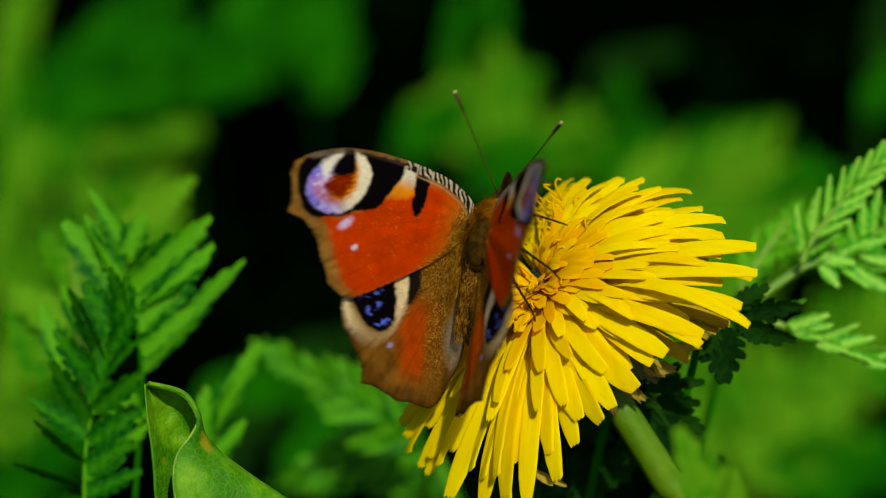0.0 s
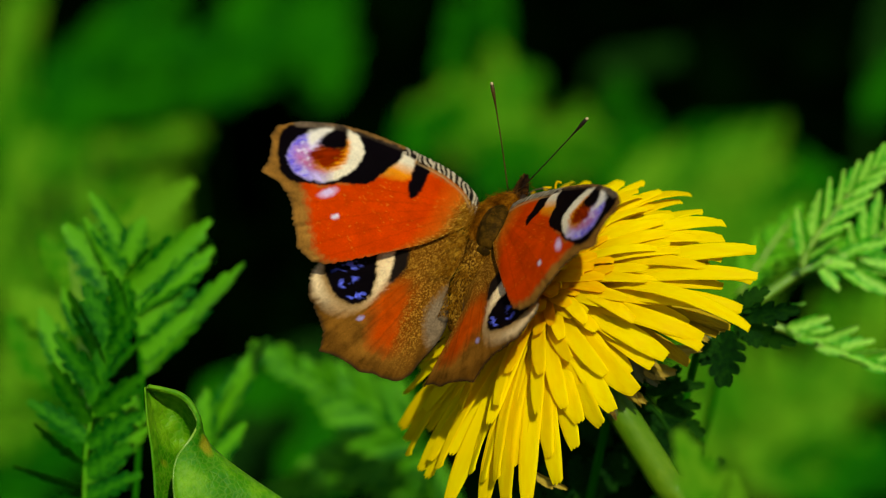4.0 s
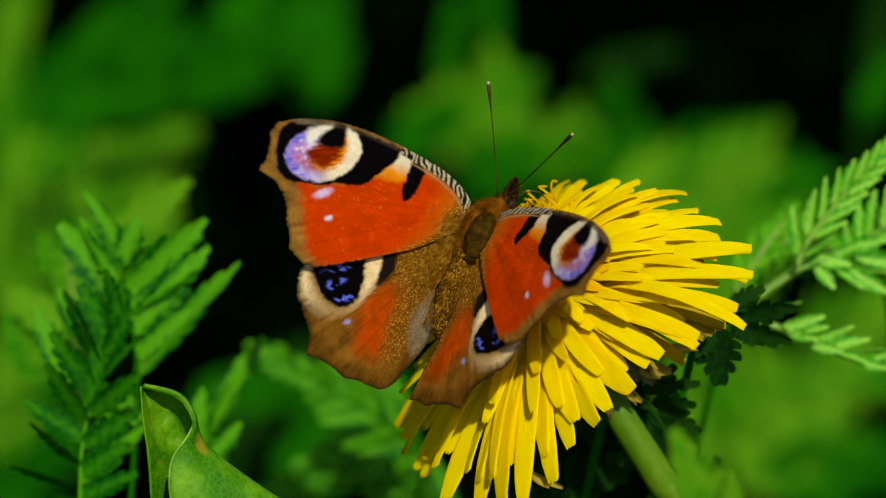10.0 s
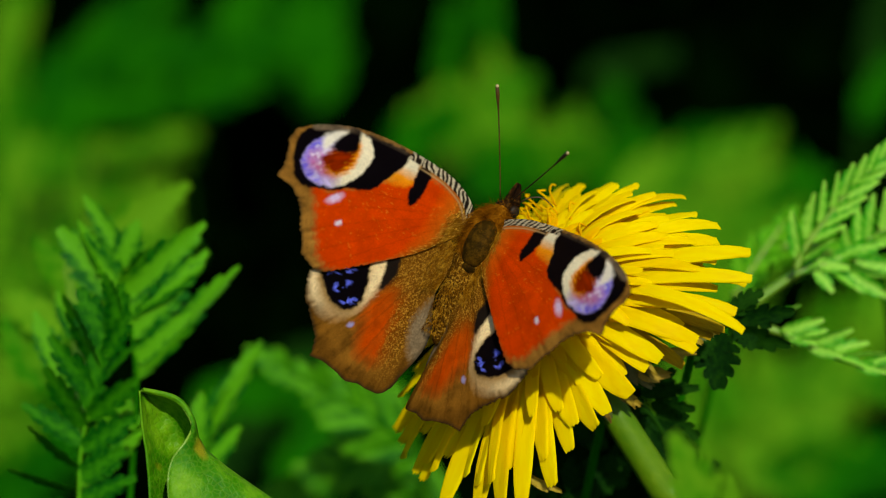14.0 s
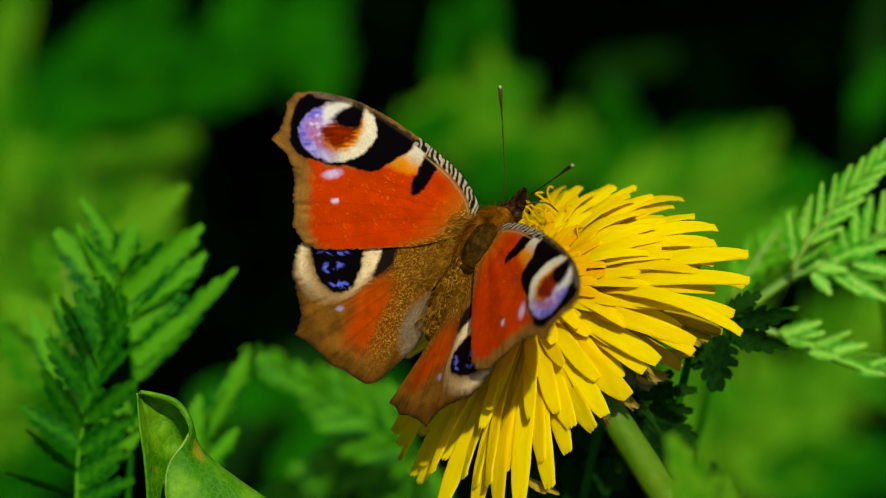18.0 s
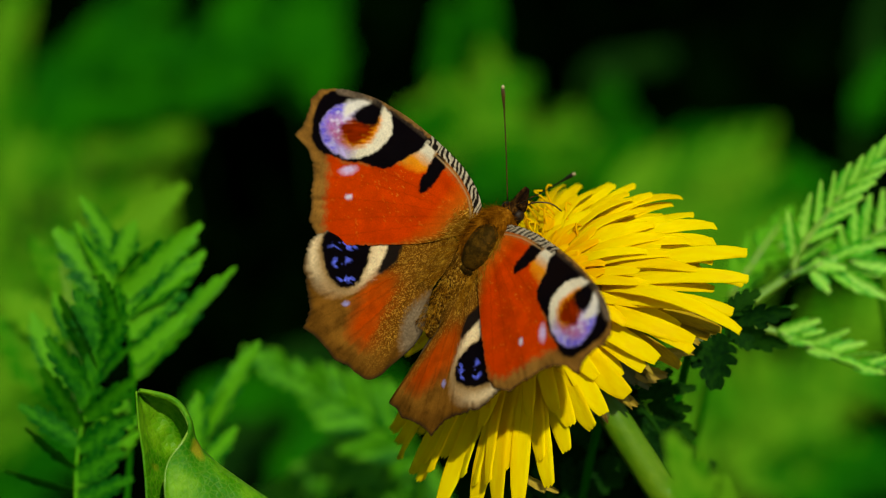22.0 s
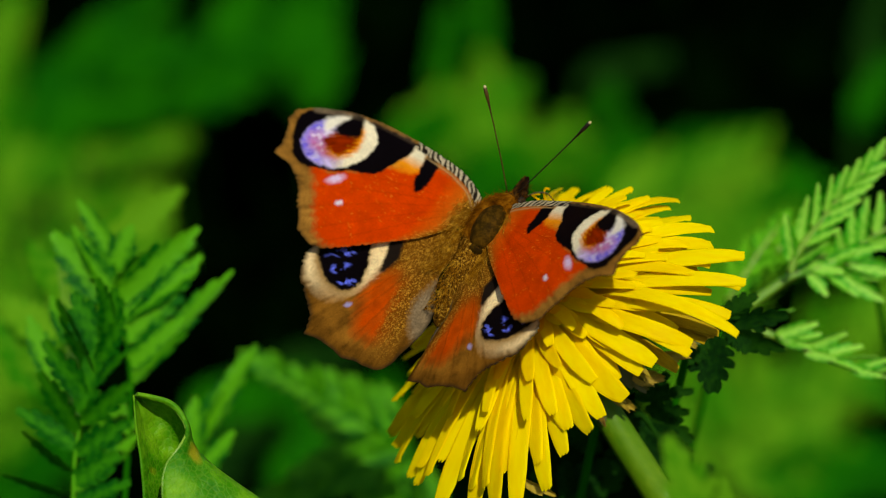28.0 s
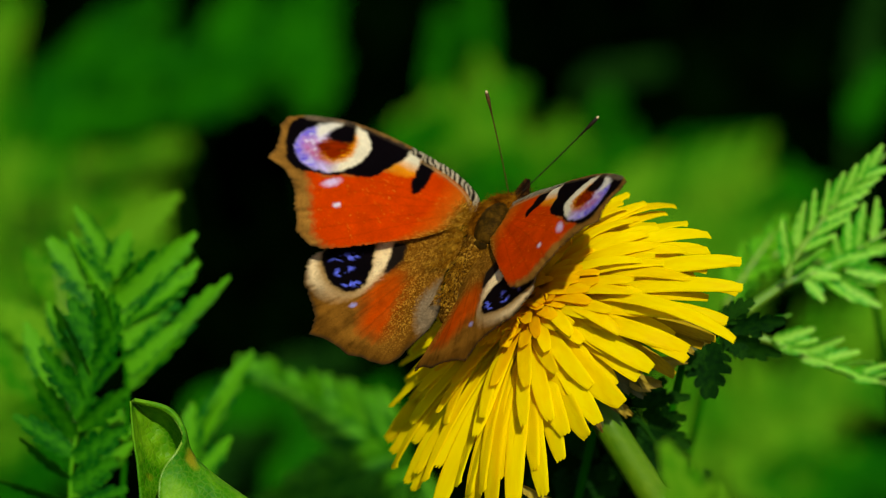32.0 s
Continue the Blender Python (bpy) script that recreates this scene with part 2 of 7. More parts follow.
def net_of_veins(m, cell, strength):
    """Adds a fine net of sunken veins and a few yellowed spots to a leaf's material."""
    t = m.node_tree
    b = t.nodes["Principled BSDF"]
    co = t.nodes.new("ShaderNodeTexCoord")
    wob = t.nodes.new("ShaderNodeTexNoise")
    wob.inputs["Scale"].default_value = 260
    t.links.new(co.outputs["Object"], wob.inputs["Vector"])
    bend = t.nodes.new("ShaderNodeVectorMath")
    bend.operation = "MULTIPLY_ADD"
    bend.inputs[1].default_value = (0.0012, 0.0012, 0.0012)
    t.links.new(wob.outputs["Color"], bend.inputs[0])
    t.links.new(co.outputs["Object"], bend.inputs[2])
    vo = t.nodes.new("ShaderNodeTexVoronoi")
    vo.feature = "DISTANCE_TO_EDGE"
    vo.inputs["Scale"].default_value = 1.0 / cell
    t.links.new(bend.outputs["Vector"], vo.inputs["Vector"])
    rg = t.nodes.new("ShaderNodeMapRange")
    rg.inputs["From Max"].default_value = 0.18
    t.links.new(vo.outputs["Distance"], rg.inputs["Value"])
    bp = t.nodes.new("ShaderNodeBump")
    bp.inputs["Strength"].default_value = strength
    bp.inputs["Distance"].default_value = 0.0003
    t.links.new(rg.outputs["Result"], bp.inputs["Height"])
    old = b.inputs["Normal"].links[0].from_socket
    t.links.new(old, bp.inputs["Normal"])
    t.links.new(bp.outputs["Normal"], b.inputs["Normal"])
    base = b.inputs["Base Color"].links[0].from_socket
    pale = t.nodes.new("ShaderNodeMix")
    pale.data_type = "RGBA"
    pale.inputs["A"].default_value = (0.22, 0.40, 0.03, 1)
    fac = t.nodes.new("ShaderNodeMapRange")
    fac.inputs["To Min"].default_value = 0.8
    fac.inputs["To Max"].default_value = 1.0
    t.links.new(rg.outputs["Result"], fac.inputs["Value"])
    t.links.new(fac.outputs["Result"], pale.inputs["Factor"])
    t.links.new(base, pale.inputs["B"])
    spot = t.nodes.new("ShaderNodeTexNoise")
    spot.inputs["Scale"].default_value = 190
    spot.inputs["Detail"].default_value = 1
    t.links.new(co.outputs["Object"], spot.inputs["Vector"])
    lim = t.nodes.new("ShaderNodeMapRange")
    lim.inputs["From Min"].default_value = 0.73
    lim.inputs["From Max"].default_value = 0.80
    t.links.new(spot.outputs["Fac"], lim.inputs["Value"])
    rust = t.nodes.new("ShaderNodeMix")
    rust.data_type = "RGBA"
    rust.inputs["B"].default_value = (0.26, 0.26, 0.01, 1)
    t.links.new(lim.outputs["Result"], rust.inputs["Factor"])
    t.links.new(pale.outputs["Result"], rust.inputs["A"])
    t.links.new(rust.outputs["Result"], b.inputs["Base Color"])


net_of_veins(BROAD, 0.0007, 0.18)
RIB = material("leaf_rib", ((0.10, 0.26, 0.01), (0.18, 0.36, 0.02), (0.28, 0.46, 0.05)), 200, 0.4, 0.2, 0.5, 0.2, 0.2)
STALK = material("dandelion_stalk", ((0.05, 0.15, 0.003), (0.11, 0.22, 0.006), (0.27, 0.40, 0.03)), 150, 0.4, 0.2, 0.2, 0.15, 0.1, 5, (1, 1, 0.15))
BRACT = material("bract_green", ((0.03, 0.07, 0.008), (0.06, 0.1, 0.012), (0.14, 0.1, 0.02)), 300, 0.5, 0.3, 0.4, 0.15, 0.3)
BRACT_DRY = material("withered_bract", ((0.10, 0.05, 0.006), (0.26, 0.16, 0.012), (0.42, 0.30, 0.02)), 300, 0.6, 0.3, 0.3, 0.15, 0.3)
PETAL = material("dandelion_yellow", ((0.84, 0.60, 0.001), (0.92, 0.71, 0.001), (0.95, 0.80, 0.002)), 300, 0.6, 0.14, 0.1, 0.48, 0.3, 3, (0.2, 2.2, 1))
PETAL_CORE = material("dandelion_core_yellow", ((0.86, 0.46, 0.001), (0.94, 0.60, 0.001), (0.96, 0.72, 0.002)), 300, 0.6, 0.14, 0.1, 0.48, 0.3, 3, (0.2, 2.2, 1))
# brownish yellow of the undermost florets, their shade mixed into it
PETAL_UNDER = material("shaded_dull_yellow", ((0.22, 0.13, 0.002), (0.40, 0.26, 0.003), (0.55, 0.38, 0.006)), 300, 0.6, 0.4, 0.1, 0.3, 0.3, 5, (0.2, 4.0, 1))
SCALES = painted("wing_scales", through_light=0.34)
UNDERSIDE = material("wing_underside", ((0.30, 0.2, 0.10), (0.5, 0.34, 0.16), (0.7, 0.5, 0.25)), 700, 0.7, 0.2, 0.0, 0.65, 0.0)
CHITIN = material("black_chitin", ((0.004, 0.003, 0.002), (0.012, 0.007, 0.004), (0.03, 0.018, 0.008)), 900, 0.5, 0.2, 0.15, 0, 0.1)
FUR = material("brown_fur", ((0.04, 0.011, 0.0005), (0.17, 0.055, 0.0025), (0.38, 0.15, 0.01)), 700, 0.8, 0.4, 0.0, 0, 0.1)
FUR_GOLD = material("golden_hair", ((0.07, 0.023, 0.0015), (0.20, 0.078, 0.004), (0.45, 0.23, 0.02)), 900, 0.8, 0.3, 0.0, 0, 0.1)
SCUTUM = material("bald_back", ((0.010, 0.005, 0.0005), (0.028, 0.014, 0.0012), (0.085, 0.038, 0.003)), 900, 0.6, 0.3, 0.02, 0, 0.1)
DUSTED = material("golden_dusted_fur", ((0.045, 0.017, 0.001), (0.12, 0.046, 0.004), (0.50, 0.27, 0.035)), 3200, 0.8, 0.5, 0.0, 0, 0.0, 2.0)
FUR_DARK = material("dark_fur", ((0.004, 0.002, 0.001), (0.016, 0.006, 0.0015), (0.10, 0.042, 0.007)), 1500, 0.8, 0.5, 0.03, 0, 0.1)
LEG_BROWN = material("leg_brown", ((0.02, 0.008, 0.004), (0.06, 0.025, 0.01), (0.12, 0.06, 0.025)), 900, 0.4, 0.2, 0.5, 0, 0.1)
HORN = material("golden_brown_horn", ((0.02, 0.010, 0.003), (0.055, 0.028, 0.006), (0.12, 0.065, 0.014)), 900, 0.5, 0.2, 0.2, 0, 0.1)
TIP_PALE = material("antenna_tip", ((0.4, 0.28, 0.12), (0.5, 0.38, 0.18), (0.6, 0.5, 0.3)), 900, 0.5, 0.1, 0.4, 0, 0.05)

# ---- ground ----
def build_ground():
    """One sheet to the horizon: fine near the stand, coarse far off, uneven soil."""
    ring = [0.0, 0.05, 0.1, 0.15, 0.2, 0.27, 0.35, 0.45, 0.6, 0.8, 1.1, 1.6, 2.5, 5, 12, 40, 150, 600, 2500]
    n = 72
    verts, faces = [(0, 0.3, 0)], []
    for r in ring[1:]:
        for k in range(n):
            a = 2 * math.pi * k / n
            x, y = r * math.cos(a), 0.3 + r * math.sin(a)
            h = 0.012 * noise.noise((x * 9, y * 9, 0)) + 0.006 * noise.noise((x * 30, y * 30, 3))
            verts.append((x, y, h * min(1.0, 6.0 / (1 + r))))
    for k in range(n):
        faces.append((0, 1 + k, 1 + (k + 1) % n))
    for i in range(len(ring) - 2):
        for k in range(n):
            a, b = 1 + i * n + k, 1 + i * n + (k + 1) % n
            faces.append((a, a + n, b + n, b))
    return tagged(obj("ground", verts, faces, SOIL), "bare soil of a meadow floor, its deep shade put into a near-black colour", "ground", kind="structure")


build_ground()

# ---- the butterfly's painted wings ----
def lattice(u, v, f, seed):
    """Smooth value noise, 0 to 1."""
    x, y = np.asarray(u) * f, np.asarray(v) * f
    i, j = np.floor(x), np.floor(y)
    fx, fy = x - i, y - j
    fx, fy = fx * fx * (3 - 2 * fx), fy * fy * (3 - 2 * fy)

    def h(a, b):
        q = np.sin(a * 127.1 + b * 311.7 + seed * 74.7) * 43758.5453
        return q - np.floor(q)
    return (h(i, j) * (1 - fx) + h(i + 1, j) * fx) * (1 - fy) + (h(i, j + 1) * (1 - fx) + h(i + 1, j + 1) * fx) * fy


def edge_way(u, v, line, closed=True):
    """Distance to a line, signed when it is closed (inside positive)."""
    p = np.array([(q[0], q[1]) for q in line])
    a, b = (p, np.roll(p, -1, 0)) if closed else (p[:-1], p[1:])
    best = np.full(u.shape, 1e9)
    inside = np.zeros(u.shape, bool)
    for (ax, ay), (bx, by) in zip(a, b):
        ex, ey = bx - ax, by - ay
        t = np.clip(((u - ax) * ex + (v - ay) * ey) / (ex * ex + ey * ey + 1e-12), 0, 1)
        best = np.minimum(best, (u - ax - t * ex) ** 2 + (v - ay - t * ey) ** 2)
        if abs(ey) > 1e-9:
            cross = ((ay > v) != (by > v)) & (u < ex * (v - ay) / ey + ax)
            inside ^= cross
    d = np.sqrt(best)
    return np.where(inside, d, -d) if closed else d


def loop(points, steps=5):
    return smooth_line([(x, y, 0) for x, y in points], steps, True)


def mask(d, soft):
    return np.clip(0.5 + d / soft, 0, 1)


def blob(u, v, cu, cv, ru, rv, turn=0.0, soft=0.25):
    c, s = math.cos(radians(turn)), math.sin(radians(turn))
    x, y = (u - cu) * c + (v - cv) * s, -(u - cu) * s + (v - cv) * c
    return mask((1 - np.sqrt((x / ru) ** 2 + (y / rv) ** 2)) * min(ru, rv), soft)


def dark_veins(u, v, root, bearings, thin):
    """Fine darker lines that fan out from the root."""
    a = np.degrees(np.arctan2(v - root[1], u - root[0]))
    d = np.hypot(u - root[0], v - root[1])
    out = np.zeros(u.shape)
    for b, bend in bearings:
        off = np.radians(a - b - bend * (d / 20 - 0.5)) * d
        out = np.maximum(out, np.exp(-(off / thin) ** 2))
    return out * np.clip(d / 4 - 0.6, 0, 1)


def lay(col, m, c):
    """Lays colour c over col where the mask m is."""
    c = np.asarray(c, float)
    return col * (1 - m[:, None]) + (c if c.ndim == 2 else c[None, :]) * m[:, None]


FORE = [(-0.8, 1.6), (1.2, 3.5), (4.1, 4.75), (6.8, 5.3), (9.7, 5.6), (12.2, 5.75), (15.5, 5.75), (18.6, 5.5), (20.7, 5.1), (22.6, 4.5), (24.5, 3.7),
        (25.9, 2.8), (26.7, 1.9), (26.9, 0.9), (26.5, -0.2), (26.2, -1.4), (25.9, -2.7), (25.9, -4.1), (25.1, -4.5), (24.0, -4.5), (23.0, -4.9),
        (22.2, -5.5), (21.3, -6.4), (20.3, -7.8), (19.4, -9.2), (18.6, -10.4), (18.0, -11.4), (17.2, -12.0), (16.2, -12.4), (15.0, -12.5),
        (13.4, -11.9), (11.3, -10.6), (8.7, -8.8), (6.2, -7.0), (3.8, -5.2), (1.6, -3.0), (0.0, -1.2), (-0.9, 0.3)]
HIND = [(-0.6, 0.2), (1.5, 1.2), (4.0, 1.0), (8.1, -0.9), (11.4, -3.6), (14.2, -6.3), (15.6, -8.2), (16.2, -9.6), (15.8, -11.2), (15.2, -12.5), (14.1, -13.7),
        (12.6, -15.2), (11.7, -16.3), (11.2, -17.6), (10.9, -18.9), (9.7, -18.7), (8.4, -18.9), (6.7, -19.2), (5.2, -19.7), (3.6, -19.4), (2.0, -19.5),
        (0.2, -19.3), (-0.9, -18.1), (-1.4, -16.4), (-1.9, -14.9), (-2.4, -13.2), (-2.6, -11.2), (-2.3, -9.4), (-1.4, -7.6), (-0.8, -5.5), (-1.0, -3.5), (-1.1, -1.5)]
NIGHT, RED = (0.003, 0.002, 0.003), (0.60, 0.041, 0.001)
TAN, BROWN = (0.29, 0.13, 0.022), (0.10, 0.05, 0.012)


def paint_fore(u0, v0, edge):
    """The upper side of a forewing: brick red, a many-coloured eyespot, black bars, a hatched front edge and a tan margin."""
    u = u0 + 0.22 * (lattice(u0, v0, 2.2, 1) - 0.5) + 0.14 * (lattice(u0, v0, 6, 2) - 0.5)
    v = v0 + 0.22 * (lattice(u0, v0, 2.2, 3) - 0.5) + 0.14 * (lattice(u0, v0, 6, 4) - 0.5)
    g1, g2, g3 = lattice(u0, v0, 1.3, 5), lattice(u0, v0, 5, 6), lattice(u0 * 0.7, v0, 9, 7)
    streak = lattice(np.arctan2(v0 - 1.0, u0) * 40, edge * 0.4, 1.0, 12)
    col = np.tile(np.array(TAN), (len(u), 1)) * (0.30 + 0.45 * g2 + 0.85 * streak)[:, None]
    field = edge_way(u, v, loop([(20.7, -3.5), (19.2, -5.8), (17.5, -8.6), (16.2, -10.6), (15.0, -11.3), (13.2, -11.6), (9.5, -9.5), (6.2, -7.3), (3.0, -4.6), (1.2, -2.2), (0.9, 0.8),
                                 (2.4, 2.9), (4.0, 3.4), (6.8, 3.7), (9.5, 3.4), (12.4, 0.8), (16.2, -1.7), (19.0, -3.1)]))
    red = np.array(RED) * (0.92 + 0.2 * g1)[:, None]
    col = lay(col, mask(field - 0.5 * (g2 - 0.5) - 0.5 * (streak - 0.5), 1.1), red)
    # paler orange flecks along the veins, rubbed places
    fleck = np.clip((lattice(u0 * 0.8 + v0 * 0.3, v0 * 1.1 - u0 * 0.2, 4.0, 8) - 0.82) * 8, 0, 1) * np.clip((lattice(u0, v0, 0.5, 9) - 0.45) * 5, 0, 1) * mask(field - 0.6, 0.5)
    col = lay(col, fleck * 0.36, (0.85, 0.30, 0.03))
    # orange towards the root, then golden brown speckle
    root = np.clip((5.2 - u + 0.25 * np.maximum(0, -v - 2)) / 3.0, 0, 1)
    col = lay(col, 0.55 * root * mask(field, 0.5), (0.50, 0.16, 0.01))
    base = np.clip((2.9 - u - 0.15 * v + 1.2 * (g2 - 0.5)) / 1.6, 0, 1)
    trail = np.clip((0.9 - edge_way(u, v, smooth_line([(12.0, -11.0, 0), (6.2, -7.0, 0), (2.5, -3.9, 0), (0, -1, 0)], 4), False)) / 0.8, 0, 1) * np.clip((7 - u) / 4, 0, 1)
    base = np.maximum(base, trail)
    speck = np.clip((lattice(u0, v0, 9.5, 10) - 0.58) * 5, 0, 1)
    col = lay(col, base, np.array((0.16, 0.054, 0.003)) + speck[:, None] * (np.array((0.62, 0.34, 0.05)) - np.array(BROWN)))
    # black between the eyespot and the front edge
    black = edge_way(u, v, loop([(23.9, 3.9), (25.2, 3.0), (25.9, 1.6), (25.5, -0.3), (24.8, -1.9), (23.4, -3.6), (21.6, -3.9), (20.2, -3.5), (18.0, -2.8), (16.2, -1.8), (14.3, -1.2), (13.0, -0.4), (12.3, 1.0), (11.4, 3.0), (10.9, 4.3), (11.0, 5.3), (15.1, 5.35), (18.6, 5.1), (21.1, 4.6)]))
    col = lay(col, mask(black, 0.22), NIGHT)
    # the eyespot: a cream crescent on its inner side, violet and lilac dust on its outer side, no closed ring
    ring = edge_way(u, v, loop([(22.5, 3.0), (23.7, 1.5), (24.1, -0.1), (23.8, -1.3), (23.0, -2.3), (22.0, -2.8), (20.7, -3.0), (19.2, -2.9), (18.0, -2.4), (16.5, -1.1), (15.7, 0.2), (15.3, 1.5), (15.5, 3.0), (16.2, 4.2), (17.4, 4.9), (19.0, 5.0), (20.7, 4.5)]))
    silk = lattice(u0 * 0.35 + v0 * 0.2, v0 - 0.4 * u0, 3.2, 21)
    comb = lattice(u0 * 0.25 - v0 * 0.18, v0 + 0.7 * u0, 3.6, 22)
    out = np.clip((4.0 - v) / 1.0, 0, 1) * np.clip((u - 18.1 + 0.9 * (g2 - 0.5) - 0.35 * np.minimum(0, v)) / 1.6, 0, 1)
    cream = np.array((0.90, 0.78, 0.54))[None, :] * (0.88 + 0.2 * g2)[:, None]
    lilac = np.array((0.60, 0.48, 0.82))[None, :] * (0.75 + 0.4 * silk)[:, None]
    col = lay(col, mask(ring + 0.25 * (silk - 0.5), 0.3), cream * (1 - out[:, None]) + lilac * out[:, None])
    # violet dust, deepest along the outer rim
    rimward = np.clip((1.9 - ring + 0.9 * (g2 - 0.5)) / 1.3, 0, 1) * np.clip((u - 20.0 + 0.12 * (v + 1) ** 2) / 1.2, 0, 1) * np.clip((3.4 - v) / 0.8, 0, 1)
    col = lay(col, rimward * mask(ring, 0.3) * np.clip(0.35 + 1.1 * comb, 0, 1), np.array((0.17, 0.13, 0.80))[None, :] * (0.6 + 0.6 * g3)[:, None])
    col = lay(col, blob(u, v, 21.3, -0.4, 2.0, 1.4, 12, 1.2) * np.clip(0.5 + 0.7 * silk, 0, 1), np.array((0.50, 0.15, 0.42))[None, :] * (0.7 + 0.5 * g2)[:, None])
    col = lay(col, blob(u, v, 20.2, -1.2, 1.5, 0.5, 10, 0.7) * 0.75, (0.46, 0.10, 0.16))
    white = np.clip((lattice(u0 * 0.8, v0, 2.4, 23) - 0.60) * 5, 0, 1) * mask(ring - 0.4, 0.5) * np.clip((u - 20.4) / 0.8, 0, 1)
    col = lay(col, white * 0.6, (0.86, 0.80, 0.93))
    wedge = edge_way(u, v, loop([(22.5, 1.9), (22.7, 3.0), (20.8, 4.5), (20.2, 3.9), (21.0, 2.5), (21.7, 1.4)]))
    col = lay(col, mask(wedge, 0.7), np.array((0.88, 0.80, 0.66))[None, :] * (0.9 + 0.15 * g2)[:, None])
    core = edge_way(u + 0.5 * (comb - 0.5), v, loop([(18.3, 4.0), (17.3, 3.0), (16.9, 1.6), (17.3, 0.0), (18.4, -1.1), (19.8, -1.3), (20.8, -0.4), (20.9, 1.2), (19.6, 2.6)]))
    col = lay(col, mask(core, 0.7), np.array((0.86, 0.27, 0.008))[None, :] * (0.85 + 0.3 * g2)[:, None])
    heart = edge_way(u + 1.0 * (comb - 0.5), v + 0.4 * (silk - 0.5), loop([(21.4, 0.1), (20.7, 1.7), (19.2, 2.4), (18.0, 2.9), (17.5, 1.5), (18.2, -0.4), (19.7, -1.0)]))
    col = lay(col, mask(heart, 0.9), np.array((0.20, 0.014, 0.0005))[None, :] * (0.6 + 0.9 * comb)[:, None])
    pupil = edge_way(u, v, loop([(21.0, 1.9), (21.0, 3.0), (20.4, 4.2), (20.1, 5.3), (18.8, 5.3), (18.2, 4.2), (17.9, 3.4), (17.9, 2.6), (19.4, 1.8)]))
    col = lay(col, mask(pupil, 0.45), NIGHT)
    # cream and orange at the front edge, the inner black bar
    cream = edge_way(u, v, loop([(10.8, 5.0), (9.6, 4.7), (8.9, 3.6), (8.8, 2.4), (9.4, 1.2), (10.6, 0.9), (12.1, 0.6), (12.0, 1.6), (11.2, 3.2), (10.9, 4.2)]))
    fade = np.clip((v - 2.3) / 1.5, 0, 1)
    col = lay(col, mask(cream, 0.45) * np.clip((v - 0.2) / 2.0, 0, 1), np.array((0.80, 0.27, 0.01))[None, :] * (1 - fade[:, None]) + np.array((0.82, 0.72, 0.50))[None, :] * fade[:, None])
    bar = edge_way(u, v, loop([(8.9, 4.3), (8.0, 4.4), (7.1, 3.8), (6.9, 2.4), (6.9, 0.9), (7.1, 0.0), (7.7, -0.4), (8.3, 0.1), (8.7, 1.4), (8.9, 2.9)]))
    col = lay(col, mask(bar, 0.22), NIGHT)
    # hatched front edge
    front = edge_way(u0, v0, smooth_line([(-0.8, 1.6, 0), (1.2, 3.5, 0), (4.1, 4.75, 0), (6.8, 5.3, 0), (9.7, 5.6, 0), (11.4, 5.7, 0)], 5), False)
    hatch = np.clip(0.5 + 3.2 * np.sin(2 * math.pi * (u0 + 0.55 * front + 0.75 * (lattice(u0, v0, 1.6, 11) - 0.5)) / 0.80) - 0.5, 0, 1)
    band = mask(1.02 - front, 0.15) * np.clip((11.2 - u0) / 0.3, 0, 1)
    col = lay(col, band, np.array((0.012, 0.009, 0.007)) + (hatch * (0.45 + 0.55 * lattice(u0 * 0.5, v0, 5.0, 13)))[:, None] * (np.array((0.72, 0.60, 0.40)) - 0.012))
    line = np.exp(-((front - 1.35) / 0.10) ** 2) * np.clip((9.5 - u0) / 1.0, 0, 1)
    col = lay(col, line * 0.8, (0.45, 0.28, 0.12))
    top = mask(0.75 - edge_way(u0, v0, smooth_line([(11.2, 5.7, 0), (15.5, 5.75, 0), (18.6, 5.5, 0), (20.7, 5.1, 0), (22.6, 4.5, 0), (24.5, 3.7, 0)], 4), False), 0.3)
    col = lay(col, top * np.clip((u0 - 11) / 0.5, 0, 1) * (0.25 + 0.75 * np.clip((u0 - 19) / 3, 0, 1)), np.array((0.13, 0.09, 0.055)) * (0.4 + 1.2 * g2)[:, None])
    lines = dark_veins(u, v, (0.0, 1.0), ((-8, -6), (-16, -6), (-24, -6), (-33, -4), (-41, 0)), 0.07)
    col = col * (1 - 0.2 * lines * mask(field, 1.0))[:, None]
    # pale dots
    col = lay(col, blob(u, v, 17.35, -3.6, 1.05, 0.5, -42, 0.5), (0.72, 0.52, 0.78))
    col = lay(col, blob(u, v, 15.3, -6.2, 0.45, 0.36, -35, 0.3), (0.76, 0.64, 0.76))
    rim = np.clip((0.5 - edge) / 0.5, 0, 1) * np.clip((u0 - 12) / 3, 0, 1) * np.clip((3.5 - v0), 0, 1)
    col = lay(col, rim * (0.5 + 0.5 * g2), (0.035, 0.022, 0.010))
    return np.clip(col * 1.0, 0, 0.95)


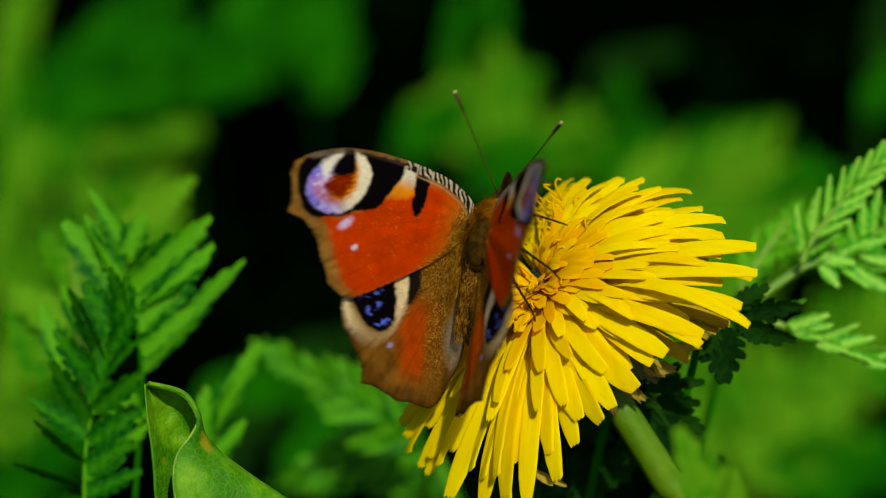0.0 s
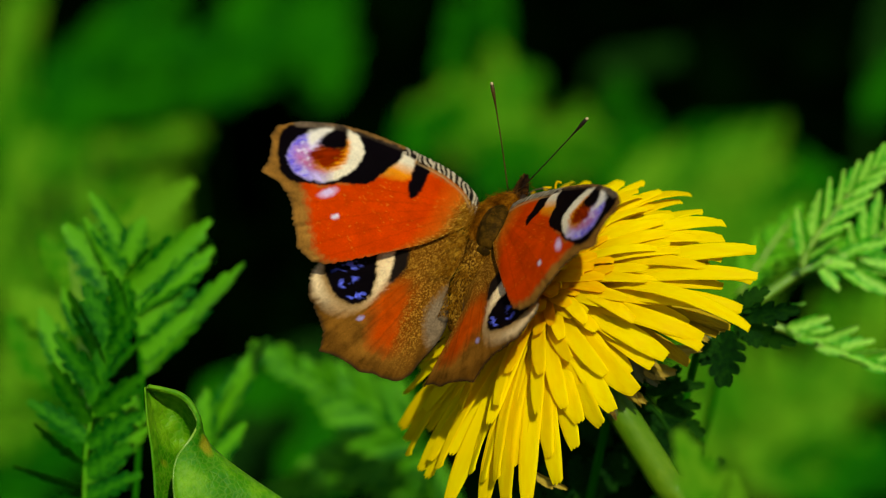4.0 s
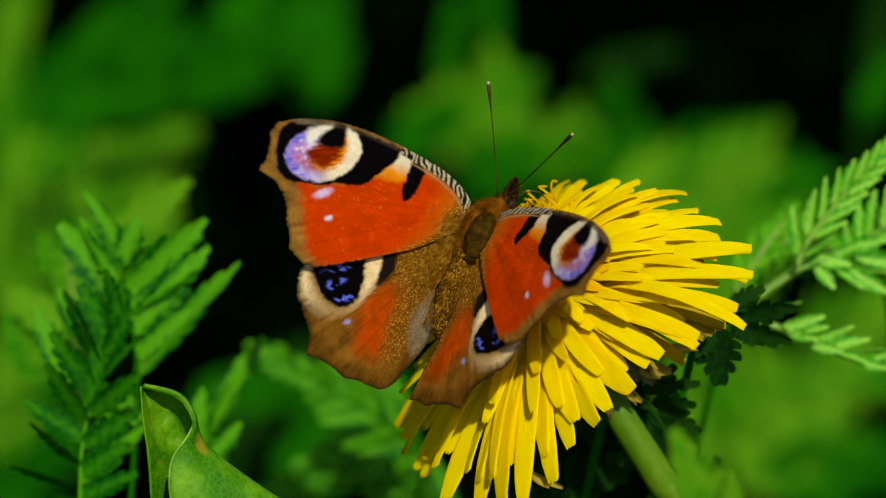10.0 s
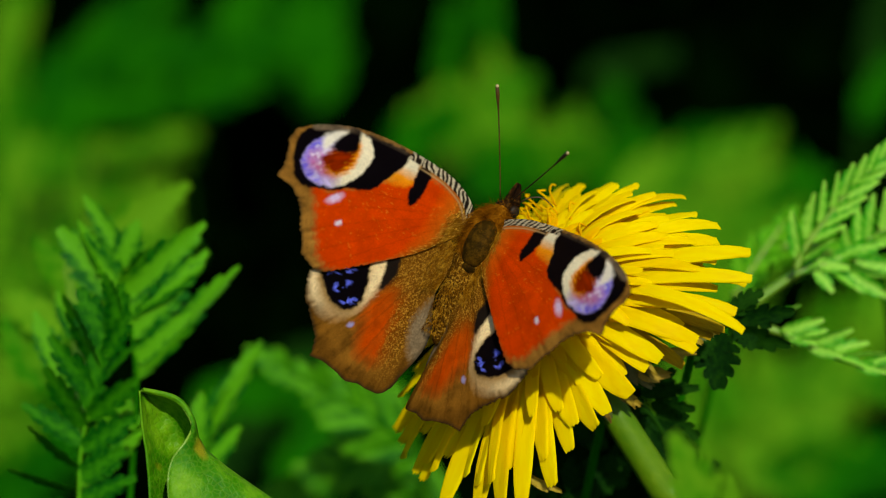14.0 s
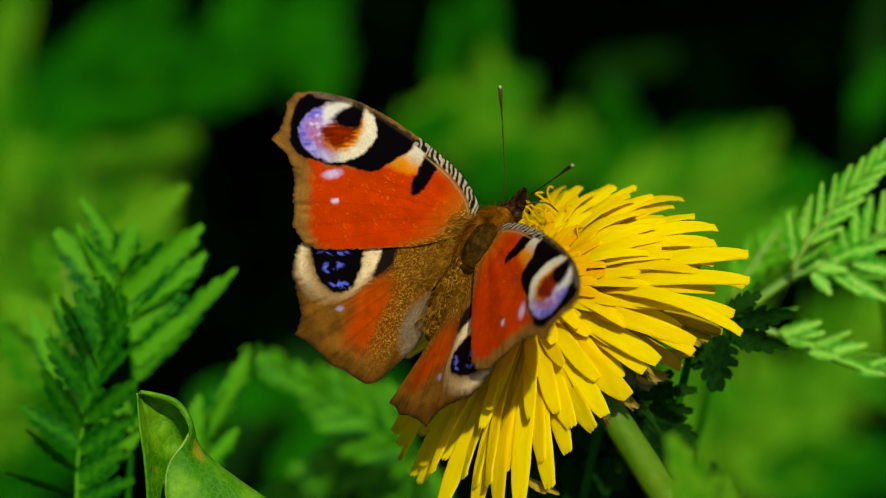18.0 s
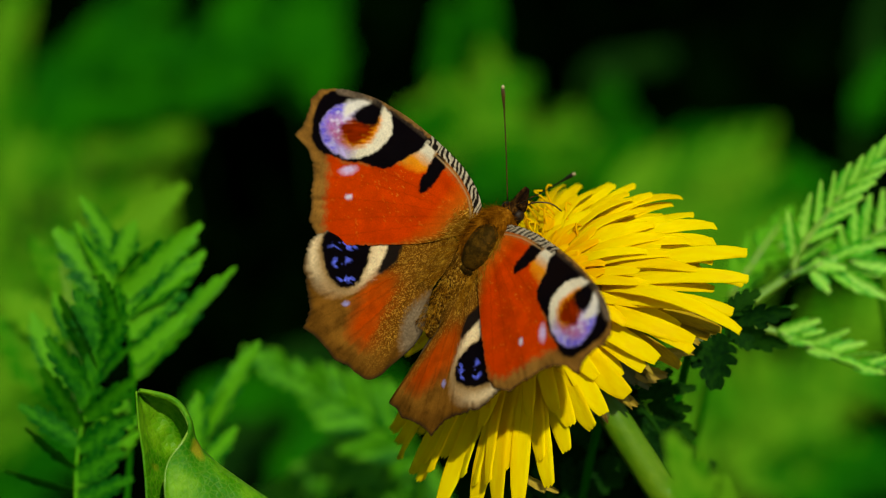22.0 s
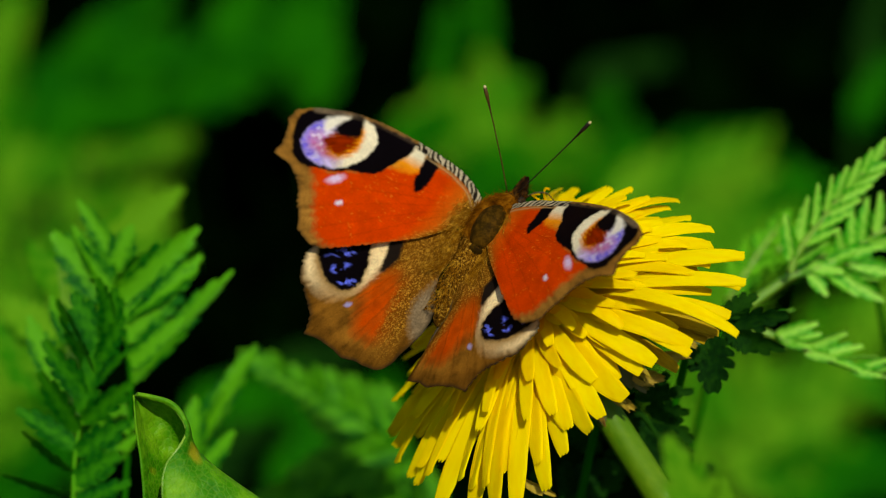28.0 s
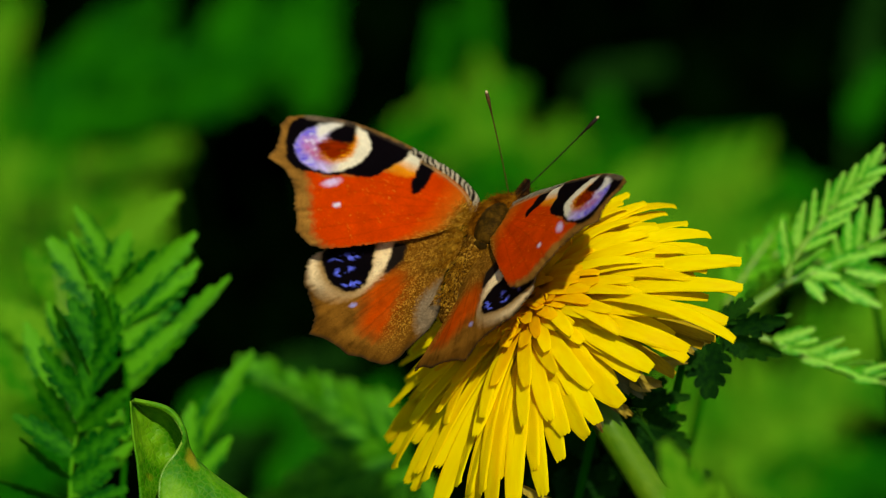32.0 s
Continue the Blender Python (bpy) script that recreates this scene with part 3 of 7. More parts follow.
def paint_hind(u0, v0, edge):
    """The upper side of a hindwing: rust brown, a black and blue eyespot in a pale ring, golden dust at the root."""
    u = u0 + 0.25 * (lattice(u0, v0, 2.2, 31) - 0.5) + 0.14 * (lattice(u0, v0, 6, 32) - 0.5)
    v = v0 + 0.25 * (lattice(u0, v0, 2.2, 33) - 0.5) + 0.14 * (lattice(u0, v0, 6, 34) - 0.5)
    g1, g2 = lattice(u0, v0, 1.1, 35), lattice(u0, v0, 5, 36)
    ray = lattice(np.arctan2(v0, u0 + 0.1) * 46, edge * 0.3, 1.0, 39)
    col = np.tile(np.array((0.22, 0.088, 0.010)), (len(u), 1)) * (0.25 + 0.55 * g1 + 0.3 * g2 + 0.5 * ray)[:, None] * (0.55 + 0.45 * np.clip(edge / 2.6, 0, 1))[:, None]
    rust = edge_way(u, v, loop([(5.8, -7.3), (6.9, -10.4), (6.6, -13.2), (5.2, -15.6), (3.2, -16.4), (1.9, -15.2), (1.9, -11.6), (2.6, -8.6), (4.2, -6.8)]))
    rust = rust + 1.1 * (ray - 0.5)
    col = lay(col, mask(rust, 2.4) * (0.7 + 0.3 * ray), np.array((0.52, 0.052, 0.001)) * (0.75 + 0.5 * g1)[:, None])
    col = lay(col, 0.32 * np.clip((rust + 2.6) / 3.0, 0, 1) * np.clip((v + 12) / 4, 0, 1), (0.40, 0.075, 0.003))
    dust = np.clip((7.6 + v + 1.3 * (g1 - 0.5) + 0.15 * u) / 2.5, 0, 1) * np.clip((8.6 - u) / 2.5, 0, 1)
    dust = np.maximum(dust, 0.9 * np.clip((2.1 - np.abs(u - 1.2 - 0.10 * (v + 14))) / 1.0, 0, 1) * np.clip((v + 19) / 5, 0, 1))
    speck = np.clip((lattice(u0, v0, 10.5, 37) - 0.58) * 5, 0, 1)
    col = lay(col, np.clip(dust, 0, 1) * (0.45 + 0.55 * np.maximum(g2, speck)), np.array((0.12, 0.038, 0.002)) + speck[:, None] * np.array((0.42, 0.22, 0.025)))
    lines = dark_veins(u, v, (0.0, 0.0), ((-52, 0), (-60, 0), (-67, 2), (-74, 2), (-81, 2), (-88, 0)), 0.08)
    col = col * (1 - 0.3 * lines)[:, None]
    halo = edge_way(u, v, loop([(16.2, -8.6), (15.8, -10.6), (14.5, -12.5), (12.5, -13.8), (10.2, -13.5), (8.2, -12.0), (6.9, -9.4), (6.2, -6.9), (6.6, -4.4), (8.5, -2.6), (12, -3.4), (15.4, -6.4)]))
    col = lay(col, mask(halo + 0.5 * (ray - 0.5), 1.2) * np.clip((v + 13.6 + 0.12 * (u - 8)) / 3.2, 0.3, 1), np.array((0.95, 0.70, 0.37)) * (0.8 + 0.3 * g2)[:, None])
    shade = edge_way(u, v, loop([(9.3, -3.6), (8.7, -6.0), (8.0, -8.2), (7.7, -10.2), (8.4, -12.2), (10.4, -12.7), (12.8, -12.0), (14.5, -10.4), (15.2, -8.2), (13.5, -5.5)]))
    col = lay(col, mask(shade, 1.0), np.array((0.34, 0.20, 0.07)))
    eye = edge_way(u, v, loop([(9.9, -4.0), (8.7, -6.4), (8.0, -8.6), (7.9, -10.3), (8.8, -11.7), (10.3, -12.1), (11.9, -11.6), (13.3, -10.5), (14.7, -8.9), (14.8, -7.2), (12.5, -4.6)]))
    col = lay(col, mask(eye, 0.3), NIGHT)
    blue = np.array((0.13, 0.17, 0.95)) * (0.5 + 0.8 * g2)[:, None]
    dots = np.clip((lattice(u0 * 0.5, v0, 3.0, 38) - 0.46) * 8, 0, 1)
    for cu, cv, ru, rv, turn, k in ((9.4, -10.8, 1.1, 0.42, -28, 1.0), (11.6, -9.9, 0.65, 0.5, -10, 1.0), (12.0, -7.7, 1.7, 0.55, -32, 0.95), (10.5, -8.9, 0.5, 0.4, 20, 0.9)):
        col = lay(col, blob(u, v, cu, cv, ru, rv, turn, 0.4) * np.clip(dots, 0, 1) * k, blue)
    patch = edge_way(u, v, loop([(7.2, -3.6), (5.7, -3.3), (4.9, -5.4), (5.5, -7.2), (6.2, -8.0), (6.6, -6.6), (6.9, -5.0)]))
    col = lay(col, mask(patch, 0.5), (0.012, 0.008, 0.006))
    col = lay(col, blob(u, v, 7.8, -13.3, 0.45, 0.24, -30, 0.3), (0.30, 0.26, 0.50))
    fold = edge_way(u, v, loop([(-1.2, -6.2), (-0.3, -7.6), (0.4, -9.4), (0.0, -11.6), (-1.0, -13.4), (-2.2, -14.2), (-3.0, -13.6), (-4.0, -11), (-3.0, -8)]))
    grey = np.array((0.21, 0.145, 0.08))[None, :] * (0.5 + 0.5 * g2 + 0.45 * lattice(u0 * 2.2, v0 * 0.5, 3.0, 41))[:, None]
    col = lay(col, mask(fold + 0.6 * (g2 - 0.5), 1.1), grey)
    rim = np.clip((0.55 - edge) / 0.5, 0, 1) * np.clip((-6 - v0) / 2, 0, 1)
    col = lay(col, rim * (0.5 + 0.5 * g2), (0.02, 0.014, 0.008))
    return np.clip(col * 1.02, 0, 0.95)


def wing_data(outline, centre, veins_from, paint, rings, spokes, camber, seed):
    """A wing fanned out from its middle to a ragged outline: upper and under side and rim. Returns vertices (mm), faces and colours."""
    line = loop(outline, 8)
    ang = np.array([math.atan2(p[1] - centre[1], p[0] - centre[0]) for p in line])
    rad = np.array([math.hypot(p[0] - centre[0], p[1] - centre[1]) for p in line])
    order = np.argsort(ang)
    ang, rad = ang[order], rad[order]
    a = np.linspace(-math.pi, math.pi, spokes, endpoint=False)
    r = np.interp(a, np.concatenate([ang - 2 * math.pi, ang, ang + 2 * math.pi]), np.tile(rad, 3))
    # the front edge is smooth, the outer one ragged
    fringe = lattice(np.arange(spokes), np.zeros(spokes), 0.37, seed) - 0.5
    away = np.clip((centre[0] + r * np.cos(a) - 6) / 6, 0.15, 1) * np.where(centre[1] + r * np.sin(a) > 3.0, 0.2, 1.0)
    r = r + (0.34 * fringe + 0.16 * (lattice(np.arange(spokes), np.zeros(spokes), 0.9, seed + 9) - 0.5)) * away
    s = np.linspace(0, 1, rings + 1)[1:] ** 0.85
    u = np.concatenate([[centre[0]], (centre[0] + s[:, None] * r[None, :] * np.cos(a)).ravel()])
    v = np.concatenate([[centre[1]], (centre[1] + s[:, None] * r[None, :] * np.sin(a)).ravel()])
    edge = np.concatenate([[9.0], ((1 - s)[:, None] * r[None, :]).ravel()])
    col = paint(u, v, edge)
    # relief: pleats between the veins that fan out from the root, and a slight camber
    turn = np.arctan2(v - veins_from[1], u - veins_from[0] + 1e-6)
    dist = np.hypot(u - veins_from[0], v - veins_from[1])
    w = 0.10 * np.cos(turn * 17 + seed) * np.clip(dist / 12, 0, 1) + camber * (dist / 25) ** 2 + 0.12 * (lattice(u, v, 0.35, seed + 3) - 0.5)
    n = len(u)
    verts = np.concatenate([np.stack([u, v, w], 1), np.stack([u, v, w - 0.09], 1)])
    cols = np.concatenate([col, np.tile(np.array((0.02, 0.014, 0.01)), (n, 1)) * (0.6 + 0.8 * lattice(u, v, 3, 50))[:, None]])
    idx = 1 + np.arange(rings * spokes).reshape(rings, spokes)
    nxt = np.roll(idx, -1, 1)
    quads = np.stack([idx[:-1], idx[1:], nxt[1:], nxt[:-1]], -1).reshape(-1, 4)
    faces = [tuple(q) for q in quads.tolist()] + [tuple(q) for q in (quads[:, ::-1] + n).tolist()]
    for k in range(spokes):
        i, j = int(idx[0, k]), int(nxt[0, k])
        faces += [(0, i, j), (n, n + j, n + i)]
        i, j = int(idx[-1, k]), int(nxt[-1, k])
        faces.append((i, i + n, j + n, j))
    return verts, faces, cols


def build_wing(name, data, sign, parent, label):
    verts, faces, cols = data
    v = verts.copy() * MM
    v[:, 0] *= sign
    f = faces if sign > 0 else [q[::-1] for q in faces]
    ob = obj(name, v.tolist(), f, SCALES, parent, label)
    # the under side lies in the second half of the faces of the fan
    ob.data.materials.append(UNDERSIDE)
    ob.data.polygons.foreach_set("material_index", [1 if min(q) >= len(v) // 2 else 0 for q in f])
    layer = ob.data.color_attributes.new("pattern", "FLOAT_COLOR", "POINT")
    layer.data.foreach_set("color", np.concatenate([cols, np.ones((len(cols), 1))], 1).astype(np.float32).ravel())
    return ob


butterfly = tagged(new("butterfly"), "peacock butterfly with red wings and blue eyespots, feeding on a dandelion", "butterfly")
butterfly.rotation_mode = "QUATERNION"
fore = wing_data(FORE, (14.0, -1.0), (0.0, 1.0), paint_fore, 92, 460, 0.5, 1)
# the front of the forewing arches down
fore[0][:, 2] -= 0.013 * np.maximum(0, fore[0][:, 1] + 3.5) ** 2
hind = wing_data(HIND, (6.5, -9.0), (0.0, 0.0), paint_hind, 110, 560, 0.4, 2)
# the hindwing's front part dips under the forewing
under = np.clip((hind[0][:, 1] + 0.9 + 0.6 * hind[0][:, 0]) / 2.5, 0, 1) * np.clip(hind[0][:, 0] / 5, 0, 1)
hind[0][:, 2] -= 0.12 + 0.45 * under
forewing_left = build_wing("forewing", fore, -1, butterfly, "brick red forewing with a violet and cream eyespot")
# the front of this wing is curled over more than the other's
curled = fore[0].copy()
curled[:, 1] -= 0.11 * np.maximum(0, curled[:, 1] + 3.6)
curled[:, 1] += 0.04 * np.maximum(0, -3.6 - curled[:, 1])
forewing_right = build_wing("forewing", (curled, *fore[1:]), 1, butterfly, "brick red forewing with a violet and cream eyespot")
hindwing_left = build_wing("hindwing", hind, -1, butterfly, "rusty brown hindwing with a black and blue eyespot")
# the inner strip of this wing is tucked down under the abdomen
tucked = hind[0].copy()
strip = np.clip(1.9 - tucked[:, 0], 0, 4) * np.clip((-6.0 - tucked[:, 1]) / 3.0, 0, 1)
tucked[:, 2] -= 0.6 * strip
tucked[:, 0] += 0.3 * strip
hindwing_right = build_wing("hindwing", (tucked, *hind[1:]), 1, butterfly, "rusty brown hindwing with a black and blue eyespot")


def ellipsoid(centre, radii, tilt=0.0, seg=20, rows=12, rough=0.0, shift=Vector((0, 0, 0))):
    """A knobbly ellipsoid's bmesh, mm."""
    bm = bmesh.new()
    bmesh.ops.create_uvsphere(bm, u_segments=seg, v_segments=rows, radius=1.0)
    turn = Euler((radians(90 + tilt), 0, 0)).to_matrix()
    for q in bm.verts:
        k = 1 + rough * noise.noise(q.co * 3 + Vector(centre))
        p = turn @ Vector((q.co.x * radii[0] * k, q.co.y * radii[2] * k, q.co.z * radii[1] * k))
        q.co = (p + Vector(centre) + shift) * MM
    return bm


BODY = Vector((1.3, 0.3, 0.6))


def build_body():
    part("thorax", ellipsoid((2.0, 0.2, 0.3), (3.1, 4.5, 2.3), -6, rough=0.12), FUR, butterfly, "brown furry thorax")
    part("scutum", ellipsoid((2.6, -0.5, 1.4), (1.95, 3.3, 1.9), -4, rough=0.06), SCUTUM, butterfly, "dark olive bald plate on the back")
    part("scutellum", ellipsoid((2.4, -3.7, 1.0), (1.2, 0.9, 1.4), -8, rough=0.06), SCUTUM, butterfly, "dark olive bald plate on the back")
    # ringed abdomen
    pts = [Vector((1.7, -0.8, 0.0)), Vector((1.6, -5.0, -0.3)), Vector((1.4, -8.5, -0.5)), Vector((1.1, -11.2, -0.8)), Vector((0.8, -13.6, -1.2))]
    line = smooth_line([p * MM for p in pts], 8)
    n = len(line)
    radii = []
    for i in range(n):
        s = i / (n - 1)
        radii.append(MM * (0.25 + 2.2 * math.sin(math.pi * min(1, 0.40 + 0.60 * s)) ** 0.75) * (1 + 0.05 * math.sin(s * 50)))
    tube("abdomen", line, radii, DUSTED, butterfly, "brown abdomen dusted with golden hairs", 14)
    part("head", ellipsoid((2.0, 4.2, -0.9), (1.4, 1.4, 1.3), -20, rough=0.12), FUR_DARK, butterfly, "dark hairy head")
    for s in (-1, 1):
        part("eye", ellipsoid((2.0 + s * 1.05, 4.6, -1.0), (0.6, 0.8, 0.8)), CHITIN, butterfly, "dark compound eye")
        palp = smooth_line([Vector(w) * MM for w in ((2.1 + s * 0.4, 4.8, -1.3), (2.2 + s * 0.45, 5.9, -1.1), (2.25 + s * 0.32, 6.9, -0.8), (2.3 + s * 0.18, 8.0, -0.6))], 4)
        k = len(palp)
        tube("palp", palp, [MM * (0.52 * (1 - (i / (k - 1)) ** 2) + 0.14) for i in range(k)], FUR_DARK, butterfly, "dark pointed palp", 8)
    trunk = smooth_line([(Vector(p) + BODY) * MM for p in ((0.2, 5.0, -3.4), (1.4, 6.4, -3.2), (2.6, 7.2, -3.6), (3.0, 7.4, -4.6), (3.1, 7.1, -6.6))], 6)
    tube("proboscis", trunk, [0.085 * MM] * len(trunk), LEG_BROWN, butterfly, "thin brown proboscis reaching into the flower", 6)
    legs = (((1.3, 2.0, -2.9), (4.4, 3.6, -2.6), (6.0, 3.2, -5.4), (7.4, 3.0, -6.4)),
            ((1.4, 0.0, -3.0), (4.6, -0.8, -2.8), (6.6, -2.4, -5.6), (8.4, -3.4, -6.2)),
            ((1.3, -2.0, -3.0), (3.4, -4.8, -3.2), (4.6, -8.0, -5.8), (4.9, -9.6, -6.6)),
            ((-1.4, 0.2, -3.0), (-3.6, -1.2, -3.0), (-4.6, -2.6, -5.6), (-5.0, -3.4, -6.4)),
            ((-1.3, -2.0, -3.0), (-2.8, -4.8, -3.4), (-3.2, -7.0, -5.8), (-3.2, -8.2, -6.4)))
    for leg in legs:
        joint = [(Vector(p) + BODY) * MM for p in leg]
        line = [joint[0].lerp(joint[1], 0), joint[0].lerp(joint[1], 0.5), joint[1], joint[1].lerp(joint[2], 0.5), joint[2], joint[2].lerp(joint[3], 0.6), joint[3]]
        tube("leg", line, [MM * r for r in (0.3, 0.28, 0.2, 0.16, 0.13, 0.11, 0.08)], CHITIN, butterfly, "thin dark jointed leg", 6)
    # fur: many fine hairs on the thorax and over the wing roots
    rnd = random.Random(4)
    body, gold, dark = ([], []), ([], []), ([], [])

    def hair(store, p, way, size, thick=0.03):
        way = way.normalized()
        side = way.cross(Vector((rnd.gauss(0, 1), rnd.gauss(0, 1), rnd.gauss(0, 1)))).normalized() * thick
        i = len(store[0])
        store[0].extend([(p - side) * MM, (p + side) * MM, (p + way * size + Vector((0, 0, -0.1))) * MM])
        store[1].append((i, i + 1, i + 2))

    for k in range(4200):
        a, s = rnd.uniform(0, 2 * math.pi), rnd.uniform(-1, 1)
        c = math.sqrt(1 - s * s)
        nrm = Vector((c * math.cos(a), s, c * math.sin(a)))
        p = Vector((2.0 + 3.05 * nrm.x, 0.2 + 4.4 * nrm.y, 0.3 + 2.25 * nrm.z))
        if nrm.z > 0.5 and abs(p.x - 2.6) < 1.7 and -4.2 < p.y < 2.2 and rnd.random() < 0.35:
            continue
        hair(body, p, nrm + Vector((rnd.gauss(0, 0.4), -1.1 + rnd.gauss(0, 0.3), rnd.gauss(0, 0.3))), rnd.uniform(0.6, 1.4))
    for k in range(2600):
        # over the roots of the wings, combed backwards and outwards
        sg = rnd.choice((-1, 1))
        out = rnd.uniform(0.0, 2.8) * rnd.random() ** 0.5
        p = Vector((1.2 + sg * (1.5 + out), rnd.uniform(-7.5, 2.4) - 0.3 * out, 1.6 + 0.38 * out - (0.4 if sg > 0 else 0.1)))
        hair(gold, p, Vector((0.5 * sg, -1.0, 0.18)) + Vector((rnd.gauss(0, 0.35), rnd.gauss(0, 0.3), rnd.gauss(0, 0.12))), rnd.uniform(0.5, 1.3), 0.025)
    for k in range(2200):
        # on the abdomen
        x, y = rnd.gauss(0, 0.95), rnd.uniform(-12.6, -4.0)
        p = Vector((1.5 - 0.06 * (-y - 7) + x, y, -0.4 + math.sqrt(max(0.1, 6.0 - 0.36 * max(0.0, -y - 7) - x * x))))
        hair(dark if k % 4 == 0 else gold, p, Vector((0.6 * x, -1.0, 0.15 + rnd.gauss(0, 0.2))), rnd.uniform(0.3, 0.6), 0.028)
    for k in range(900):
        # on the head and palps
        a, s = rnd.uniform(0, 2 * math.pi), rnd.uniform(-0.8, 1)
        c = math.sqrt(1 - s * s)
        nrm = Vector((c * math.cos(a), s, c * math.sin(a)))
        p = Vector((2.0 + 1.35 * nrm.x, 4.2 + 1.35 * nrm.y, -0.9 + 1.25 * nrm.z))
        if k % 3 == 0:
            p = Vector((2.2 + rnd.gauss(0, 0.4), rnd.uniform(4.8, 7.2), -1.0 + rnd.gauss(0, 0.35)))
        hair(body if k % 4 == 0 else dark, p, nrm + Vector((rnd.gauss(0, 0.3), 0.5, 0.2)), rnd.uniform(0.4, 0.9), 0.03)
    for store, mat, label in ((body, FUR, "fine brown hairs on the thorax"), (gold, FUR_GOLD, "fine golden hairs over the wing roots and abdomen"), (dark, FUR_DARK, "fine dark hairs on head and abdomen")):
        tagged(obj("fur", store[0], store[1], mat, butterfly, label, False), kind="stuff")


def build_antenna(label, mat):
    line = [Vector((0.02 * k * (15 - k) * 0.12, k * 1.0, 0)) * MM for k in range(16)]
    rad = [0.078 * MM] * 16
    for k, r in ((12, 0.10), (13, 0.16), (14, 0.24), (15, 0.22)):
        rad[k] = r * MM
    ob = tube("antenna", line, rad, mat, butterfly, label, 7)
    bm = ellipsoid((0.0, 15.1, 0), (0.19, 0.24, 0.19), 0, 8, 6, shift=Vector((0, 0, 0)))
    part("tip", bm, TIP_PALE, ob, "pale yellowish tip")
    return ob


build_body()
antenna_left = build_antenna("thin golden brown clubbed antenna", HORN)
antenna_right = build_antenna("thin black clubbed antenna", CHITIN)

# ---- the dandelion ----
CORE = at(957, 508, -3.5)
NORMAL = (-0.50 * RIGHT + 0.50 * UP + 0.70 * BACK).normalized()
ACROSS = (RIGHT - NORMAL * RIGHT.dot(NORMAL)).normalized()
FLOWER = Matrix.Translation(CORE) @ Matrix((ACROSS, NORMAL.cross(ACROSS), NORMAL)).transposed().to_4x4()
# the longest florets all round: their bearing in degrees and how far they reach, mm
OUTER = ((95, 18.0), (85, 17.8), (70, 17.0), (59, 17.8), (47, 17.4), (36, 20.4), (28, 19.0), (21, 20.4), (10, 22.1), (3, 21.5), (-3, 25.5), (-8, 25.1), (-12, 25.7), (-15, 21.4), (-20, 26.2), (-21, 24.5), (-27, 18.0), (-32, 21.2),
         (-34, 20.7), (-42, 17.3), (-47, 16.5), (-55, 14.5), (-62, 17.6), (-70, 17.6), (-79, 18.8), (-88, 20.1), (-95, 24.3), (-101, 26.6), (-109, 26.5), (-115, 27.0), (-125, 27.5), (-136, 26.6),
         (-141, 26.4), (-148, 26.4), (-153, 25.4), (-158, 25.4), (-161, 23.8), (-170, 22.9), (-178, 21.5), (172, 20.0), (160, 19.0), (145, 18.0), (130, 17.5), (115, 17.4), (105, 17.6))
# shorter ones over them
SECOND = ((108, 17.3), (101, 16.6), (90, 16.6), (82, 17.6), (78, 16.2), (74, 17.3), (64, 15.6), (56, 17.6), (52, 16.2), (42, 15.8), (37, 16.8), (29, 17.6), (20, 17.4), (12, 18.9), (6, 18.6), (0, 22.1), (-6, 20.5), (-14, 16.5), (-22, 15.0), (-40, 13.0), (-50, 12.4), (-58, 13.6), (-67, 15.7), (-74, 15.2),
          (-84, 18.3), (-90, 14.0), (-95, 21.8), (-98, 15.5), (-105, 22.5), (-109, 20.2), (-116, 25.0), (-121, 24.3), (-130, 23.0), (-138, 25.0), (-145, 22.5), (-149, 21.7), (-156, 22.0), (-164, 20.5))


def reach_at(a):
    """How far the head reaches at a bearing."""
    o = sorted((b % 360, r) for b, r in OUTER)
    return float(np.interp(a % 360, [b for b, _ in o], [r for _, r in o], period=360))


def floret_mesh(name, length, width, rise, fall, mat, rnd, point=0.0):
    """A strap floret: narrow foot, channelled blade, rounded end with five small teeth, bending from rise to fall degrees."""
    steps = (0.0, 0.12, 0.26, 0.4, 0.54, 0.68, 0.8, 0.89, 0.95, 1.0)
    cols = 7
    verts, faces = [], []
    x = z = last = 0.0
    notch = [rnd.uniform(0.7, 1.3) for _ in range(cols)]
    sway, curl = rnd.uniform(-1.3, 1.3), rnd.uniform(-0.25, 0.5)
    for i, s in enumerate(steps):
        el = radians(rise + (fall - rise) * s ** 1.3)
        x += length * (s - last) * math.cos(el)
        z += length * (s - last) * math.sin(el)
        last = s
        half = width / 2 * (0.26 + 0.74 * min(1.0, s / 0.5) ** 0.8) * (1 - 0.46 * max(0.0, (s - 0.74) / 0.26) ** 2) * (1 - point * max(0.0, (s - 0.35) / 0.65) ** 1.2)
        for k in range(cols):
            q = k / (cols - 1) * 2 - 1
            dip = -0.14 * width * (1 - abs(q) ** 1.5) * max(-0.15, 1 - 1.25 * s) + 0.045 * width * math.cos(q * 9.4)
            tooth = (-0.5, 0.22, -0.28, 0.30, -0.26, 0.20, -0.45)[k] * notch[k] if i == len(steps) - 1 else 0.0
            verts.append(((x + tooth * math.cos(el)) * MM, (half * q + sway * s * s) * MM, (z + dip + curl * q * s * half) * MM))
    top = len(verts)
    verts += [(a, b, c - 0.10 * MM) for a, b, c in verts]
    for i in range(len(steps) - 1):
        for k in range(cols - 1):
            a = i * cols + k
            faces.append((a, a + cols, a + cols + 1, a + 1))
            faces.append((top + a, top + a + 1, top + a + cols + 1, top + a + cols))
    return mesh(name, verts, faces, mat)


